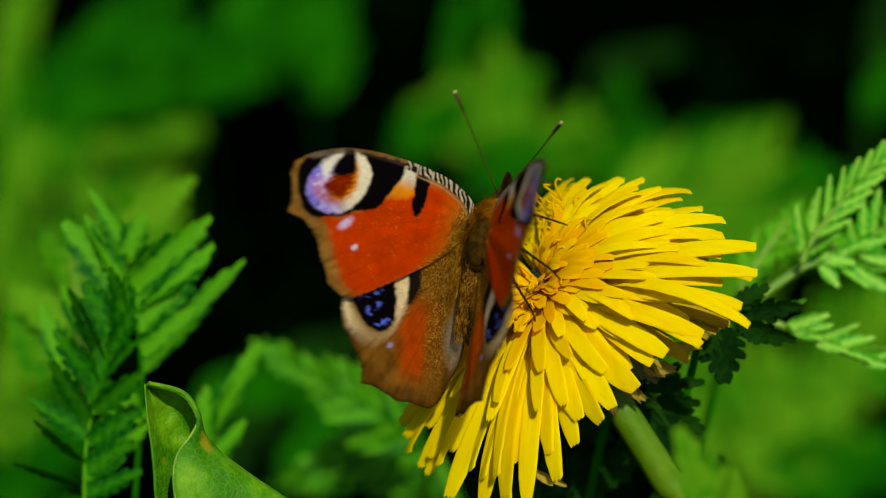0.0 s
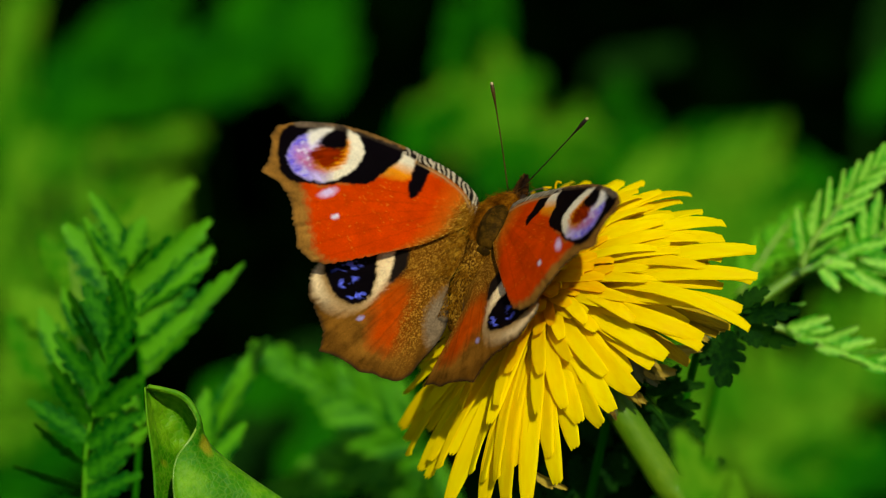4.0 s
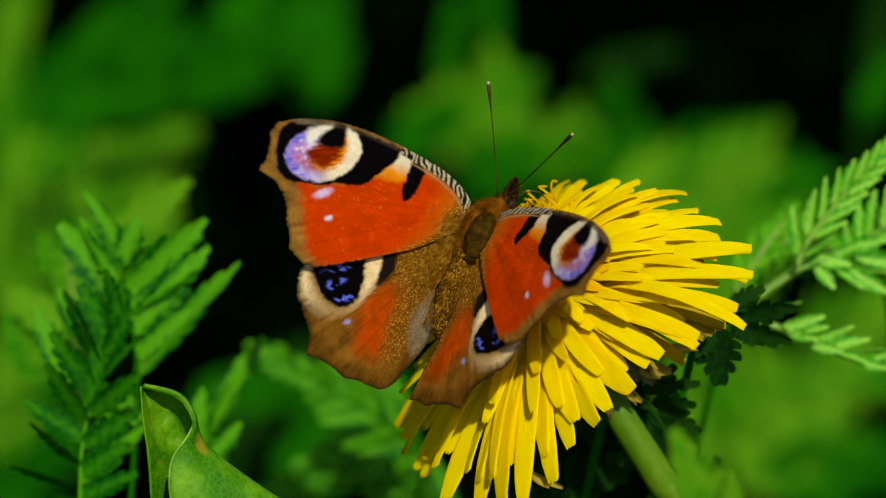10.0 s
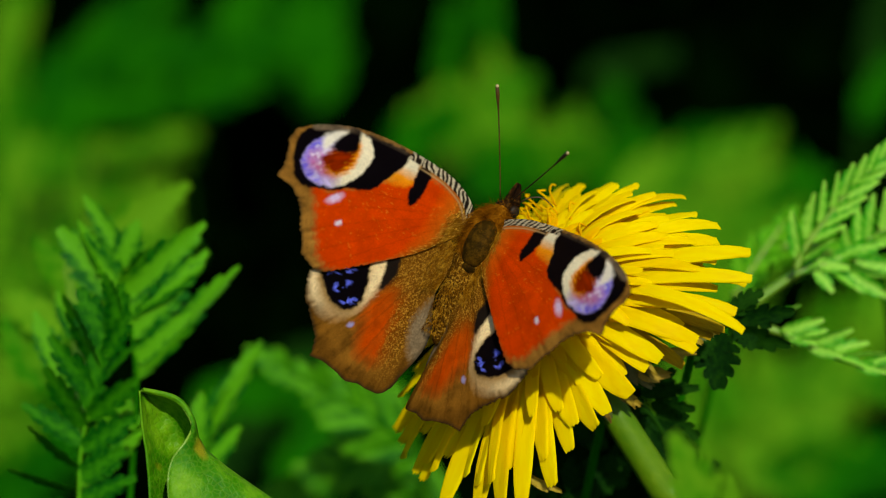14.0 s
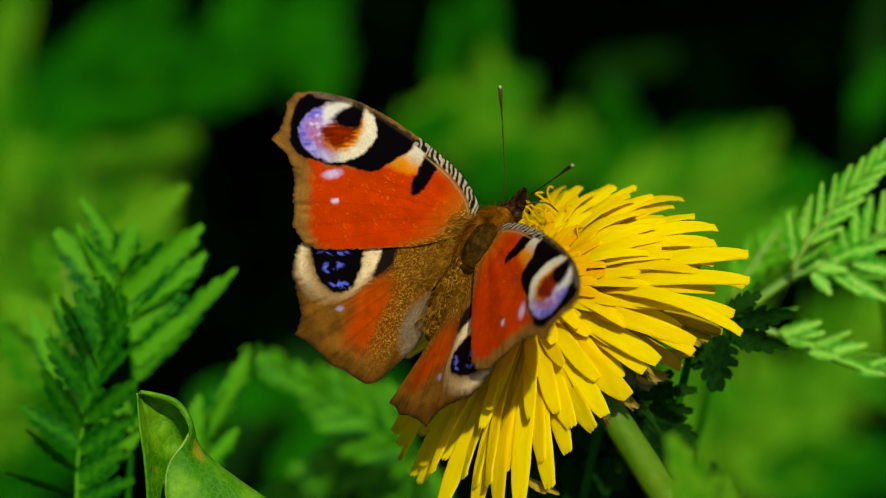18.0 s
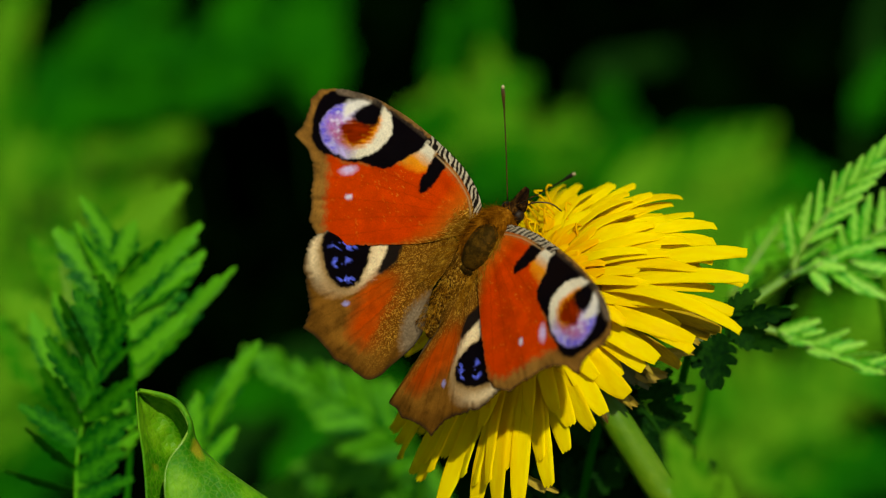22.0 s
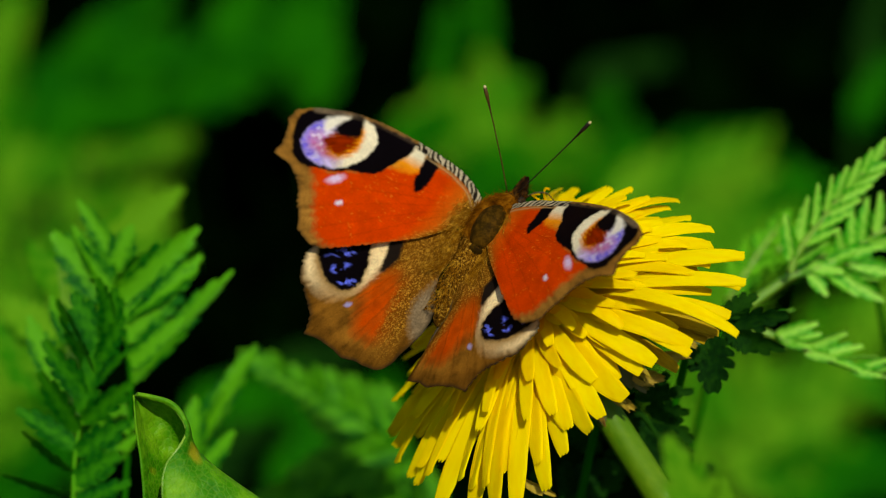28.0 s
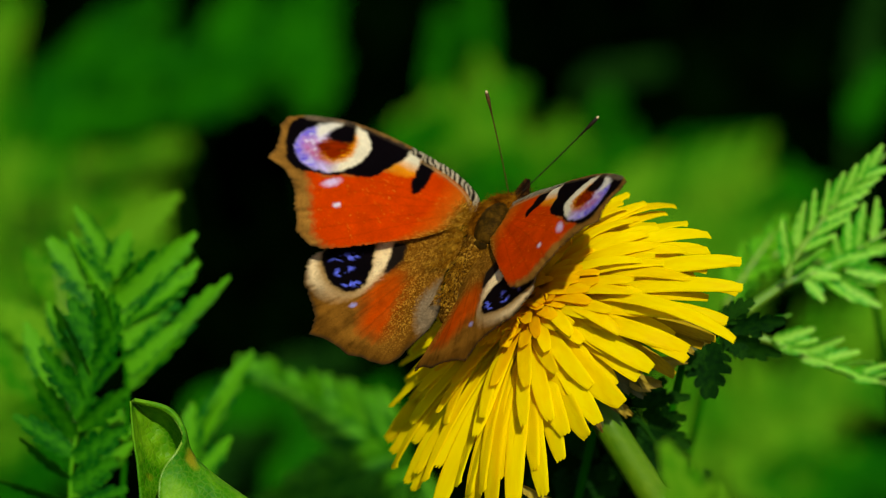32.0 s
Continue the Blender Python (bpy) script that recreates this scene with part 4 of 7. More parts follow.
def build_dandelion():
    rnd = random.Random(11)
    thing = tagged(new("dandelion"), "fully open yellow dandelion leaning on its stalk", "flower")
    thing.matrix_basis = FLOWER
    inv = FLOWER.inverted()
    def ring(spots, wd, rise, fall, foot, high, mat, wild, tip):
        kinds = [floret_mesh("floret", 20.0, wd * rnd.uniform(0.88, 1.1), rise + rnd.uniform(-wild, wild) * 0.6, fall + rnd.uniform(-wild, wild) * 1.6, mat, rnd) for _ in range(8)]
        # the lower side hangs straighter
        plain = [floret_mesh("floret", 20.0, wd * rnd.uniform(0.88, 1.1), 0.5 * rise + rnd.uniform(-wild, wild) * 0.6, 0.4 * fall + rnd.uniform(-wild, wild) * 1.2, mat, rnd) for _ in range(8)]
        for a, r in spots:
            me = rnd.choice(plain if -200 < a < -75 or a > 150 else kinds)
            end = me.vertices[66].co / MM
            press = 2.6 * max(0.0, math.cos(radians(a - 150))) ** 2
            aim = Vector((r - foot, 0, tip - press * r / 20 - high))
            k = aim.length / math.hypot(end.x, end.z)
            pitch = math.degrees(math.atan2(end.z, end.x) - math.atan2(aim.z, aim.x))
            wide = float(np.interp(a, (-180, -145, -112, -60, -20, 40, 180), (0.74, 0.82, 1.2, 1.15, 0.86, 0.68, 0.66)))
            m = pose(0, 0, high * MM, 0, 0, a) @ pose(foot * MM, 0, 0, 0, pitch, -math.degrees(math.atan2(end.y, end.x))) @ pose(0, 0, 0, rnd.uniform(-14, 14))
            piece("floret", me, thing, m @ Matrix.Diagonal((k, wide * rnd.uniform(0.9, 1.1), k, 1)))

    ring([(a, r + 0.3) for a, r in OUTER], 2.3, 14, -62, 2.8, -1.6, PETAL, 8, -4.6)
    ring(SECOND, 2.2, 18, -52, 2.6, -1.0, PETAL, 10, -3.0)
    # count, share of the reach, width, rise, fall, foot, height, material, waywardness, height of the tips
    for n, share, wd, rise, fall, foot, high, mat, wild, tip in ((42, 0.91, 1.8, 22, -50, 2.5, -0.6, PETAL, 13, -1.4), (46, 0.77, 1.7, 27, -42, 2.3, -0.2, PETAL, 15, 0.6), (44, 0.63, 1.6, 33, -34, 2.1, 0.1, PETAL, 18, 2.2),
                                                                 (40, 0.50, 1.6, 40, -20, 1.8, 0.3, PETAL_CORE, 20, 3.4), (34, 0.35, 1.5, 48, -4, 1.4, 0.5, PETAL_CORE, 22, 4.0), (30, 0.20, 1.3, 62, 25, 0.7, 0.6, PETAL_CORE, 26, 4.0)):
        spots = []
        for k in range(n):
            # closer on the sunny rim than under the butterfly
            turn = (k + rnd.uniform(-0.4, 0.4)) / n
            a = 300 * turn / 0.75 * 0.72 - 150 if turn < 0.75 else 138 + 288 * (turn - 0.75)
            if (-152 < a < -58 and share > 0.45 and k % 3) or (-58 <= a < -8 and share > 0.7 and k % 3):
                continue
            spots.append((a, reach_at(a) * share * rnd.uniform(0.86, 1.08)))
        ring(spots, wd, rise, fall, foot, high, mat, wild, tip)
    # brownish florets hanging under the rim, dulled in colour for the shade there
    ring(((-16, 20.5), (-19, 21.0), (-23, 19.6), (-31, 17.6)), 2.0, -6, -64, 3.4, -3.0, PETAL_UNDER, 6, -9.0)
    # curled stigmas over the middle
    curls = []
    for k in range(5):
        line = [Vector((0.0, 0.0, 0.0)), Vector((0.1, 0.0, 1.2)), Vector((0.35, 0.1, 2.2)), Vector((0.9, 0.1 + 0.1 * k, 2.7)), Vector((1.25, 0.0, 2.3 - 0.1 * k))]
        v, f = tube_data(smooth_line([q * MM for q in line], 2), [0.13 * MM] * 9, 5)
        curls.append(mesh("stigma", v, f, PETAL_CORE))
    for k in range(60):
        # thickest on the far side of the head
        a, rr = (rnd.uniform(0, 360), 8.0 * math.sqrt(rnd.random())) if k % 2 else (rnd.gauss(105, 22), rnd.uniform(7.0, 12.0))
        piece("stigma", rnd.choice(curls), thing, pose(0, 0, (2.6 - 0.12 * rr) * MM, 0, 0, a) @ pose(rr * MM, 0, 0, rnd.uniform(-30, 30), rnd.uniform(0, 45), rnd.uniform(-60, 60)))
    # cup of bracts under the head
    cup = []
    for r, z in ((0.2, 0.6), (3.2, 0.2), (4.6, -1.5), (5.2, -4.0), (4.8, -7.0), (3.6, -9.6), (2.0, -11.4), (1.7, -12.4)):
        cup.append((r, z))
    verts, faces = [], []
    for r, z in cup:
        for k in range(20):
            a = 2 * math.pi * k / 20
            verts.append((r * MM * math.cos(a), r * MM * math.sin(a), z * MM))
    for i in range(len(cup) - 1):
        for k in range(20):
            a, b = i * 20 + k, i * 20 + (k + 1) % 20
            faces.append((a, a + 20, b + 20, b))
    obj("cup", verts, faces, BRACT, thing, "green cup of the flower head")
    bract = floret_mesh("bract", 11.0, 2.6, 60, 88, BRACT, rnd, 0.8)
    for k in range(14):
        a = 360 / 14 * k + rnd.uniform(-6, 6)
        piece("bract", bract, thing, pose(0, 0, -10.5 * MM, 0, 0, a) @ pose(3.5 * MM, 0, 0, 0, rnd.uniform(-5, 5), 0))
    dry = [floret_mesh("bract", 10.0, 2.2, 5, -60, BRACT_DRY, rnd, 0.85), floret_mesh("bract", 9.0, 2.0, -10, -80, BRACT_DRY, rnd, 0.85)]
    for k in range(13):
        a = 360 / 13 * k + rnd.uniform(-9, 9)
        piece("bract", rnd.choice(dry), thing, pose(0, 0, -8.5 * MM, 0, 0, a) @ pose(4.4 * MM, 0, 0, 0, rnd.uniform(-12, 12), 0), "withered brownish bract bent back")
    stalk = [FLOWER @ Vector((0, 0, -11.5 * MM)), at(1080, 703, -9), at(1116, 765, -9), at(1170, 850, -10), at(1244, 980, -12)]
    end = stalk[-1]
    stalk += [end + Vector((0.028, -0.02, -0.06)), Vector((end.x + 0.05, end.y - 0.02, 0.18)), Vector((end.x + 0.055, end.y, -0.004))]
    line = smooth_line([inv @ p for p in stalk], 6)
    tube("stalk", line, [MM * (1.8 + 0.5 * i / len(line)) for i in range(len(line))], STALK, thing, "pale green hollow stalk", 14)
    return thing


dandelion = build_dandelion()


# ---- toothed and feathered leaves ----
def leaflet_mesh(name, mat, teeth=7, full=0.42, deep=0.3, bend=0.12, seed=0, belly=0.85, fold=0.10):
    """A lobed blade of length 1 and width about 1, folded along its rib; stretched to size by its object."""
    rnd = random.Random(seed)
    rows = teeth * 4
    size = [rnd.uniform(0.82, 1.1) for _ in range(2 * teeth + 2)]
    verts, faces = [], []
    for i in range(rows + 1):
        s = i / rows
        w = full * (math.sin(math.pi * min(1.0, (s * 0.94 + 0.06)) ** belly) ** 0.75 + 0.02)
        step = i % 4
        lobe = (1 - deep, 1 - 0.35 * deep, 1.0, 1 - 0.12 * deep)[step]
        for q in (-1, -0.5, 0, 0.5, 1):
            own = size[2 * (i // 4) + (q > 0)]
            cut_in = lobe * own if abs(q) == 1 else (1 - 0.3 * deep if step == 0 else 1.0)
            fwd = (0.0, 0.3, 0.9, 1.6)[step] / rows * abs(q) * (0 if i == rows else 1)
            vein = 0.012 * (1 if step == 2 else -0.5) * abs(q)
            verts.append((s + fwd, w * q * cut_in, -bend * s * s + fold * abs(q) * w * 2 + vein + (0.015 * rnd.uniform(-1, 1) if abs(q) == 1 else 0)))
    for i in range(rows):
        for k in range(4):
            a = i * 5 + k
            faces.append((a, a + 5, a + 6, a + 1))
    return mesh(name, verts, faces, mat)


BLADES = {}


def blades(kind, mat, **form):
    """Four alike blades of one kind and material, made once."""
    key = (kind, mat.name)
    if key not in BLADES:
        BLADES[key] = [leaflet_mesh(kind, mat, seed=7 * k + len(BLADES), bend=0.06 + 0.06 * k, **form) for k in range(4)]
    return BLADES[key]


def between(p, q, width, face=BACK, twist=0.0, lift=1.0):
    """The pose and stretch that lay a blade from p to q with the given width, its upper side to face."""
    x = q - p
    ln = x.length
    x = x / ln
    z = (face - x * face.dot(x)).normalized()
    y = z.cross(x)
    m = Matrix((x, y, z)).transposed().to_4x4()
    m = Matrix.Translation(p) @ m @ pose(0, 0, 0, twist)
    return m @ Matrix.Diagonal((ln, width, ln * lift, 1))


def build_loose_bracts():
    """Olive and withered bracts that hang free under the rim of the flower head."""
    inv = FLOWER.inverted()
    green = [leaflet_mesh("bract", BRACT, teeth=3, full=0.5, deep=0.06, bend=0.1, seed=k, belly=0.7, fold=0.16) for k in (61, 62)]
    dry = [leaflet_mesh("bract", BRACT_DRY, teeth=3, full=0.5, deep=0.10, bend=0.2, seed=k, belly=0.7, fold=0.2) for k in (63, 64)]
    for i, (a, b, p, q, w, mats) in enumerate(((1070, 598, 1196, 640, 3.4, green), (1165, 552, 1246, 600, 3.6, green), (1100, 640, 1150, 690, 2.4, green), (1040, 690, 1075, 745, 2.6, green), (1160, 628, 1228, 629, 1.5, dry),
                                               (1126, 662, 1182, 670, 2.2, dry), (1200, 590, 1240, 612, 1.6, dry), (1090, 700, 1130, 722, 1.4, dry), (926, 842, 988, 876, 1.3, dry), (1215, 548, 1262, 596, 1.8, dry))):
        c = -5.0 - 0.5 * (i % 3)
        m = inv @ between(at(a + 6, b - 11, c), at(p + 6, q - 11, c - 0.5), w * MM, BACK, 18 * (i % 3 - 1), 0.8)
        piece("bract", mats[i % 2], dandelion, m, "withered brownish bract bent back" if mats is dry else "")


def feather_leaf(label, rib, leaflets, mat, rib_mat=RIB, rib_size=0.7, form=None, group="feathered leaves", category="leaf", rnd=None, face=BACK, kind="leaflet", lift=0.5):
    """A divided leaf: its rib through the places given and a blade for each leaflet (foot, tip, width mm, twist)."""
    rnd = rnd or random.Random(len(label) + len(leaflets))
    thing = tagged(new("feathered_leaf"), label, category, group)
    thing.matrix_basis = Matrix.Translation(rib[0])
    off = Matrix.Translation(-rib[0])
    line = smooth_line([p - rib[0] for p in rib], 5)
    n = len(line)
    tube("rib", line, [MM * rib_size * (1 - 0.7 * i / n) for i in range(n)], rib_mat, thing, "", 6)
    # the stem runs down to the ground, from the outer end where the leaf reaches in from the side
    top = rib[-1] - rib[0] if rib[-1].x > 0.056 else Vector((0, 0, 0))
    low = Vector((top.x + (0.08 if top.length > 0 else -0.05), top.y + 0.10, -0.003 - rib[0].z))
    stem = smooth_line([top, top.lerp(low, 0.25) + Vector((0, -0.012, 0)), top.lerp(low, 0.6) + Vector((0, -0.012, 0)), low], 4)
    tube("leaf_stem", stem, [MM * (0.7 * rib_size + 0.5 * i / 12) for i in range(len(stem))], MEADOW, thing, "", 6)
    kinds = blades(kind, mat, **(form or {}))
    for p, q, w, tw in leaflets:
        piece("leaflet", rnd.choice(kinds), thing, off @ between(p, q, w * MM, face + 0.3 * Vector((rnd.gauss(0, 1), rnd.gauss(0, 1), rnd.gauss(0, 1))), tw, lift))
    return thing


def frond(label, rib, pairs, reach, width, slant, mat, taper=0.5, form=None, seed=0, rib_size=0.6, group="feathered leaves", rib_mat=None):
    """A frond with pairs of leaflets along its rib, slanting forward."""
    rnd = random.Random(seed)
    line = smooth_line(rib, 12)
    out = []
    for i in range(pairs):
        s = 0.10 + 0.86 * i / (pairs - 1)
        k = s * (len(line) - 1)
        j = min(int(k), len(line) - 2)
        p = line[j].lerp(line[j + 1], k - j)
        way = (line[min(j + 2, len(line) - 1)] - line[max(j - 1, 0)]).normalized()
        side = BACK.cross(way).normalized()
        size = reach * MM * (0.55 + 0.45 * math.sin(math.pi * min(1, s + 0.25))) * (1 - taper * s)
        for sg in (-1, 1):
            a = radians(slant + rnd.uniform(-8, 8))
            q = p + size * rnd.uniform(0.85, 1.1) * (math.cos(a) * way + sg * math.sin(a) * side + BACK * rnd.uniform(-0.3, 0.2))
            out.append((p, q, width * (1 - 0.4 * taper * s) * rnd.uniform(0.85, 1.1), rnd.uniform(-25, 25)))
    out.append((line[-2], line[-1] + (line[-1] - line[-2]).normalized() * reach * 0.5 * MM, width, 0))
    return feather_leaf(label, rib, out, mat, rib_mat or (LEAF_DARK if mat is LEAF_DARK else RIB), rib_size=rib_size, form=form, group=group, rnd=rnd)


TOOTHED = dict(teeth=8, full=0.5, deep=0.30, belly=0.75, fold=0.12)
LOBED = dict(teeth=5, full=0.55, deep=0.42, belly=0.85, fold=0.10)
DOWN = (BACK - 0.3 * UP - 0.2 * RIGHT).normalized()
SUNNY = (BACK + 0.3 * UP + 0.15 * RIGHT).normalized()


def build_left_fern():
    """The tansy leaves beside the rolled leaf: a nearer leaf turned from the sun, its shade also put into a darker
    green, and sunlit ones behind it.
    """
    def spread(rows, c, near, wide):
        return [(at(a + 6, b - 11, c), at(p + 6, q - 11, c + near - 0.008 * (b - q)), w * wide, 16 * ((i * 7) % 5 - 2)) for i, (a, b, p, q, w) in enumerate(rows)]

    c = -25
    rib = [at(x + 6, y - 11, c) for x, y in ((125, 1010), (135, 930), (136, 860), (142, 780), (165, 695), (190, 610), (208, 540))]
    rows = ((135, 870, 10, 836, 3.6), (137, 830, 45, 764, 3.8), (142, 790, 36, 720, 3.0), (146, 760, 76, 655, 4.4), (160, 705, 84, 600, 3.6), (172, 660, 108, 528, 4.6), (186, 620, 136, 516, 4.2),
            (194, 600, 212, 508, 3.6), (205, 560, 180, 488, 2.6), (150, 745, 240, 676, 3.6), (165, 690, 232, 610, 3.2), (180, 640, 225, 560, 3.0), (140, 800, 230, 745, 3.4), (136, 850, 215, 800, 3.6),
            (134, 900, 40, 905, 3.4), (136, 890, 235, 850, 3.2), (150, 730, 175, 610, 3.2))
    feather_leaf("deep green tansy leaf with lobed leaflets rising beside a rolled leaf", rib, spread(rows, c, 2, 1.05), LEAF_SHADED, rib_mat=LEAF, rib_size=0.36, form=LOBED, face=DOWN, kind="lobed", lift=0.3)
    c = -34
    rib = [at(x + 6, y - 11, c) for x, y in ((225, 900), (232, 800), (238, 700), (232, 620), (222, 540), (205, 450), (190, 420))]
    rows = ((238, 672, 410, 472, 4.4), (225, 596, 362, 450, 3.0), (218, 525, 358, 402, 3.4), (222, 560, 352, 468, 2.4), (236, 640, 330, 560, 2.6), (205, 440, 145, 350, 1.9), (208, 470, 240, 395, 2.6), (210, 505, 290, 430, 2.6),
            (200, 520, 100, 408, 4.0), (190, 500, 140, 395, 2.4), (140, 606, 96, 520, 2.3), (112, 690, 58, 556, 2.7), (140, 792, 222, 715, 2.6), (138, 866, 250, 766, 2.3), (240, 760, 180, 690, 2.6))
    feather_leaf("green tansy leaf with toothed sunlit leaflets behind a deep green one", rib, spread(rows, c, 2, 1.6), LEAF, rib_mat=MEADOW, rib_size=0.4, form=TOOTHED, face=SUNNY, kind="toothed", lift=0.3)
    c = -46
    rib = [at(x + 6, y - 11, c) for x, y in ((330, 1000), (335, 900), (342, 800), (370, 740), (400, 690))]
    rows = ((345, 800, 452, 606, 3.4), (340, 850, 420, 760, 2.4), (342, 820, 350, 700, 2.8), (338, 880, 300, 780, 2.8))
    feather_leaf("green tansy leaf with toothed leaflets standing by itself", rib, spread(rows, c, 2, 1.6), LEAF, rib_mat=MEADOW, rib_size=0.4, form=TOOTHED, face=SUNNY, kind="toothed", lift=0.3)
    c = -75
    rib = [at(150, 760, c), at(140, 620, c), at(130, 520, c), at(120, 460, c)]
    rows = ((120, 500, 150, 345, 3.6), (110, 520, 60, 420, 4.0), (135, 530, 230, 360, 4.2), (100, 600, 10, 520, 4.6), (70, 690, 0, 560, 4.6), (130, 620, 30, 640, 4.0), (110, 560, 130, 440, 4.4), (200, 420, 330, 330, 4.2))
    feather_leaf("paler tansy leaf tips standing behind the nearer leaves", rib, spread(rows, c, 0, 1.6), MEADOW_PALE, face=SUNNY)


FINE = dict(teeth=5, full=0.5, deep=0.2, fold=0.12)
COARSE = dict(teeth=4, full=0.5, deep=0.30, fold=0.14, belly=0.7)


def build_right_fronds():
    """Divided fronds reaching in from the side, with well parted lobes slanting forward."""
    def spread(rows, c, wide=1.0):
        return [(at(a + 6, b - 11, c), at(p + 6, q - 11, c + 1.5), w * wide, 14 * ((i * 3) % 5 - 2)) for i, (a, b, p, q, w) in enumerate(rows)]

    def line(places, c):
        return [at(x + 6, y - 11, c) for x, y in places]

    c = -30
    name = "light green tansy frond with narrow lobes beside the dandelion"
    rows = ((1408, 460, 1396, 380, 1.7), (1424, 425, 1434, 345, 1.5), (1444, 398, 1456, 326, 1.4), (1466, 372, 1480, 310, 1.4), (1486, 352, 1506, 294, 1.4), (1508, 330, 1530, 280, 1.3), (1530, 308, 1552, 264, 1.3), (1550, 288, 1575, 246, 1.3),
            (1412, 462, 1470, 428, 1.5), (1430, 432, 1492, 404, 1.5), (1450, 405, 1512, 376, 1.4), (1470, 380, 1530, 352, 1.4), (1492, 352, 1550, 326, 1.4), (1514, 328, 1570, 304, 1.3), (1536, 305, 1590, 284, 1.3))
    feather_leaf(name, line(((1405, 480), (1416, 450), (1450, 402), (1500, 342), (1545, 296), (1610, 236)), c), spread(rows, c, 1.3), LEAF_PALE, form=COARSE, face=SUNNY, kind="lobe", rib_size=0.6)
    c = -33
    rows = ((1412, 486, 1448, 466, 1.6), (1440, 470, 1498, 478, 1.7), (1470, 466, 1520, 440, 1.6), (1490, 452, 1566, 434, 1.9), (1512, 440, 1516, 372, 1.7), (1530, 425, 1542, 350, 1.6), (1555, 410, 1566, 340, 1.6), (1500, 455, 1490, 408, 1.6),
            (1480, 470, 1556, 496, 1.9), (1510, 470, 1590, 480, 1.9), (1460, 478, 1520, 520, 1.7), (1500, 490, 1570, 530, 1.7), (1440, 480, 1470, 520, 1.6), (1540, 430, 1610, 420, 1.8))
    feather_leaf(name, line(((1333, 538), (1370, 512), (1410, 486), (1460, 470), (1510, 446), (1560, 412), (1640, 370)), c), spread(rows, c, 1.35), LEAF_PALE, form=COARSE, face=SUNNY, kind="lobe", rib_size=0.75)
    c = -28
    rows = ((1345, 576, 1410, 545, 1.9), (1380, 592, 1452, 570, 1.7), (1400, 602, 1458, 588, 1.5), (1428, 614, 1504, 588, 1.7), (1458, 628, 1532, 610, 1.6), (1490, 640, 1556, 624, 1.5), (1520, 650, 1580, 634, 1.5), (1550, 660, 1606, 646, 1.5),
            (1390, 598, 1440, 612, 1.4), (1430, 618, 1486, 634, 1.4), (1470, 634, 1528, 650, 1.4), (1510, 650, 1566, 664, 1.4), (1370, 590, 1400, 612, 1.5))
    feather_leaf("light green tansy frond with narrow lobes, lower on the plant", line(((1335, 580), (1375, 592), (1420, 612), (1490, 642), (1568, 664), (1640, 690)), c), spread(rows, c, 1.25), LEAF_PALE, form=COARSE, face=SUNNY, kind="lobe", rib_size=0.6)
    frond("green tansy frond behind the light ones", [at(1300, 520, c - 22), at(1345, 450, c - 22), at(1395, 380, c - 24)], 8, 5.0, 2.0, 40, FROND, 0.3, FINE, 16)
    frond("green tansy frond behind the light ones", [at(1330, 470, c - 26), at(1400, 425, c - 26), at(1470, 440, c - 26), at(1560, 460, c - 26)], 9, 5.6, 2.2, 40, FROND, 0.3, FINE, 17)


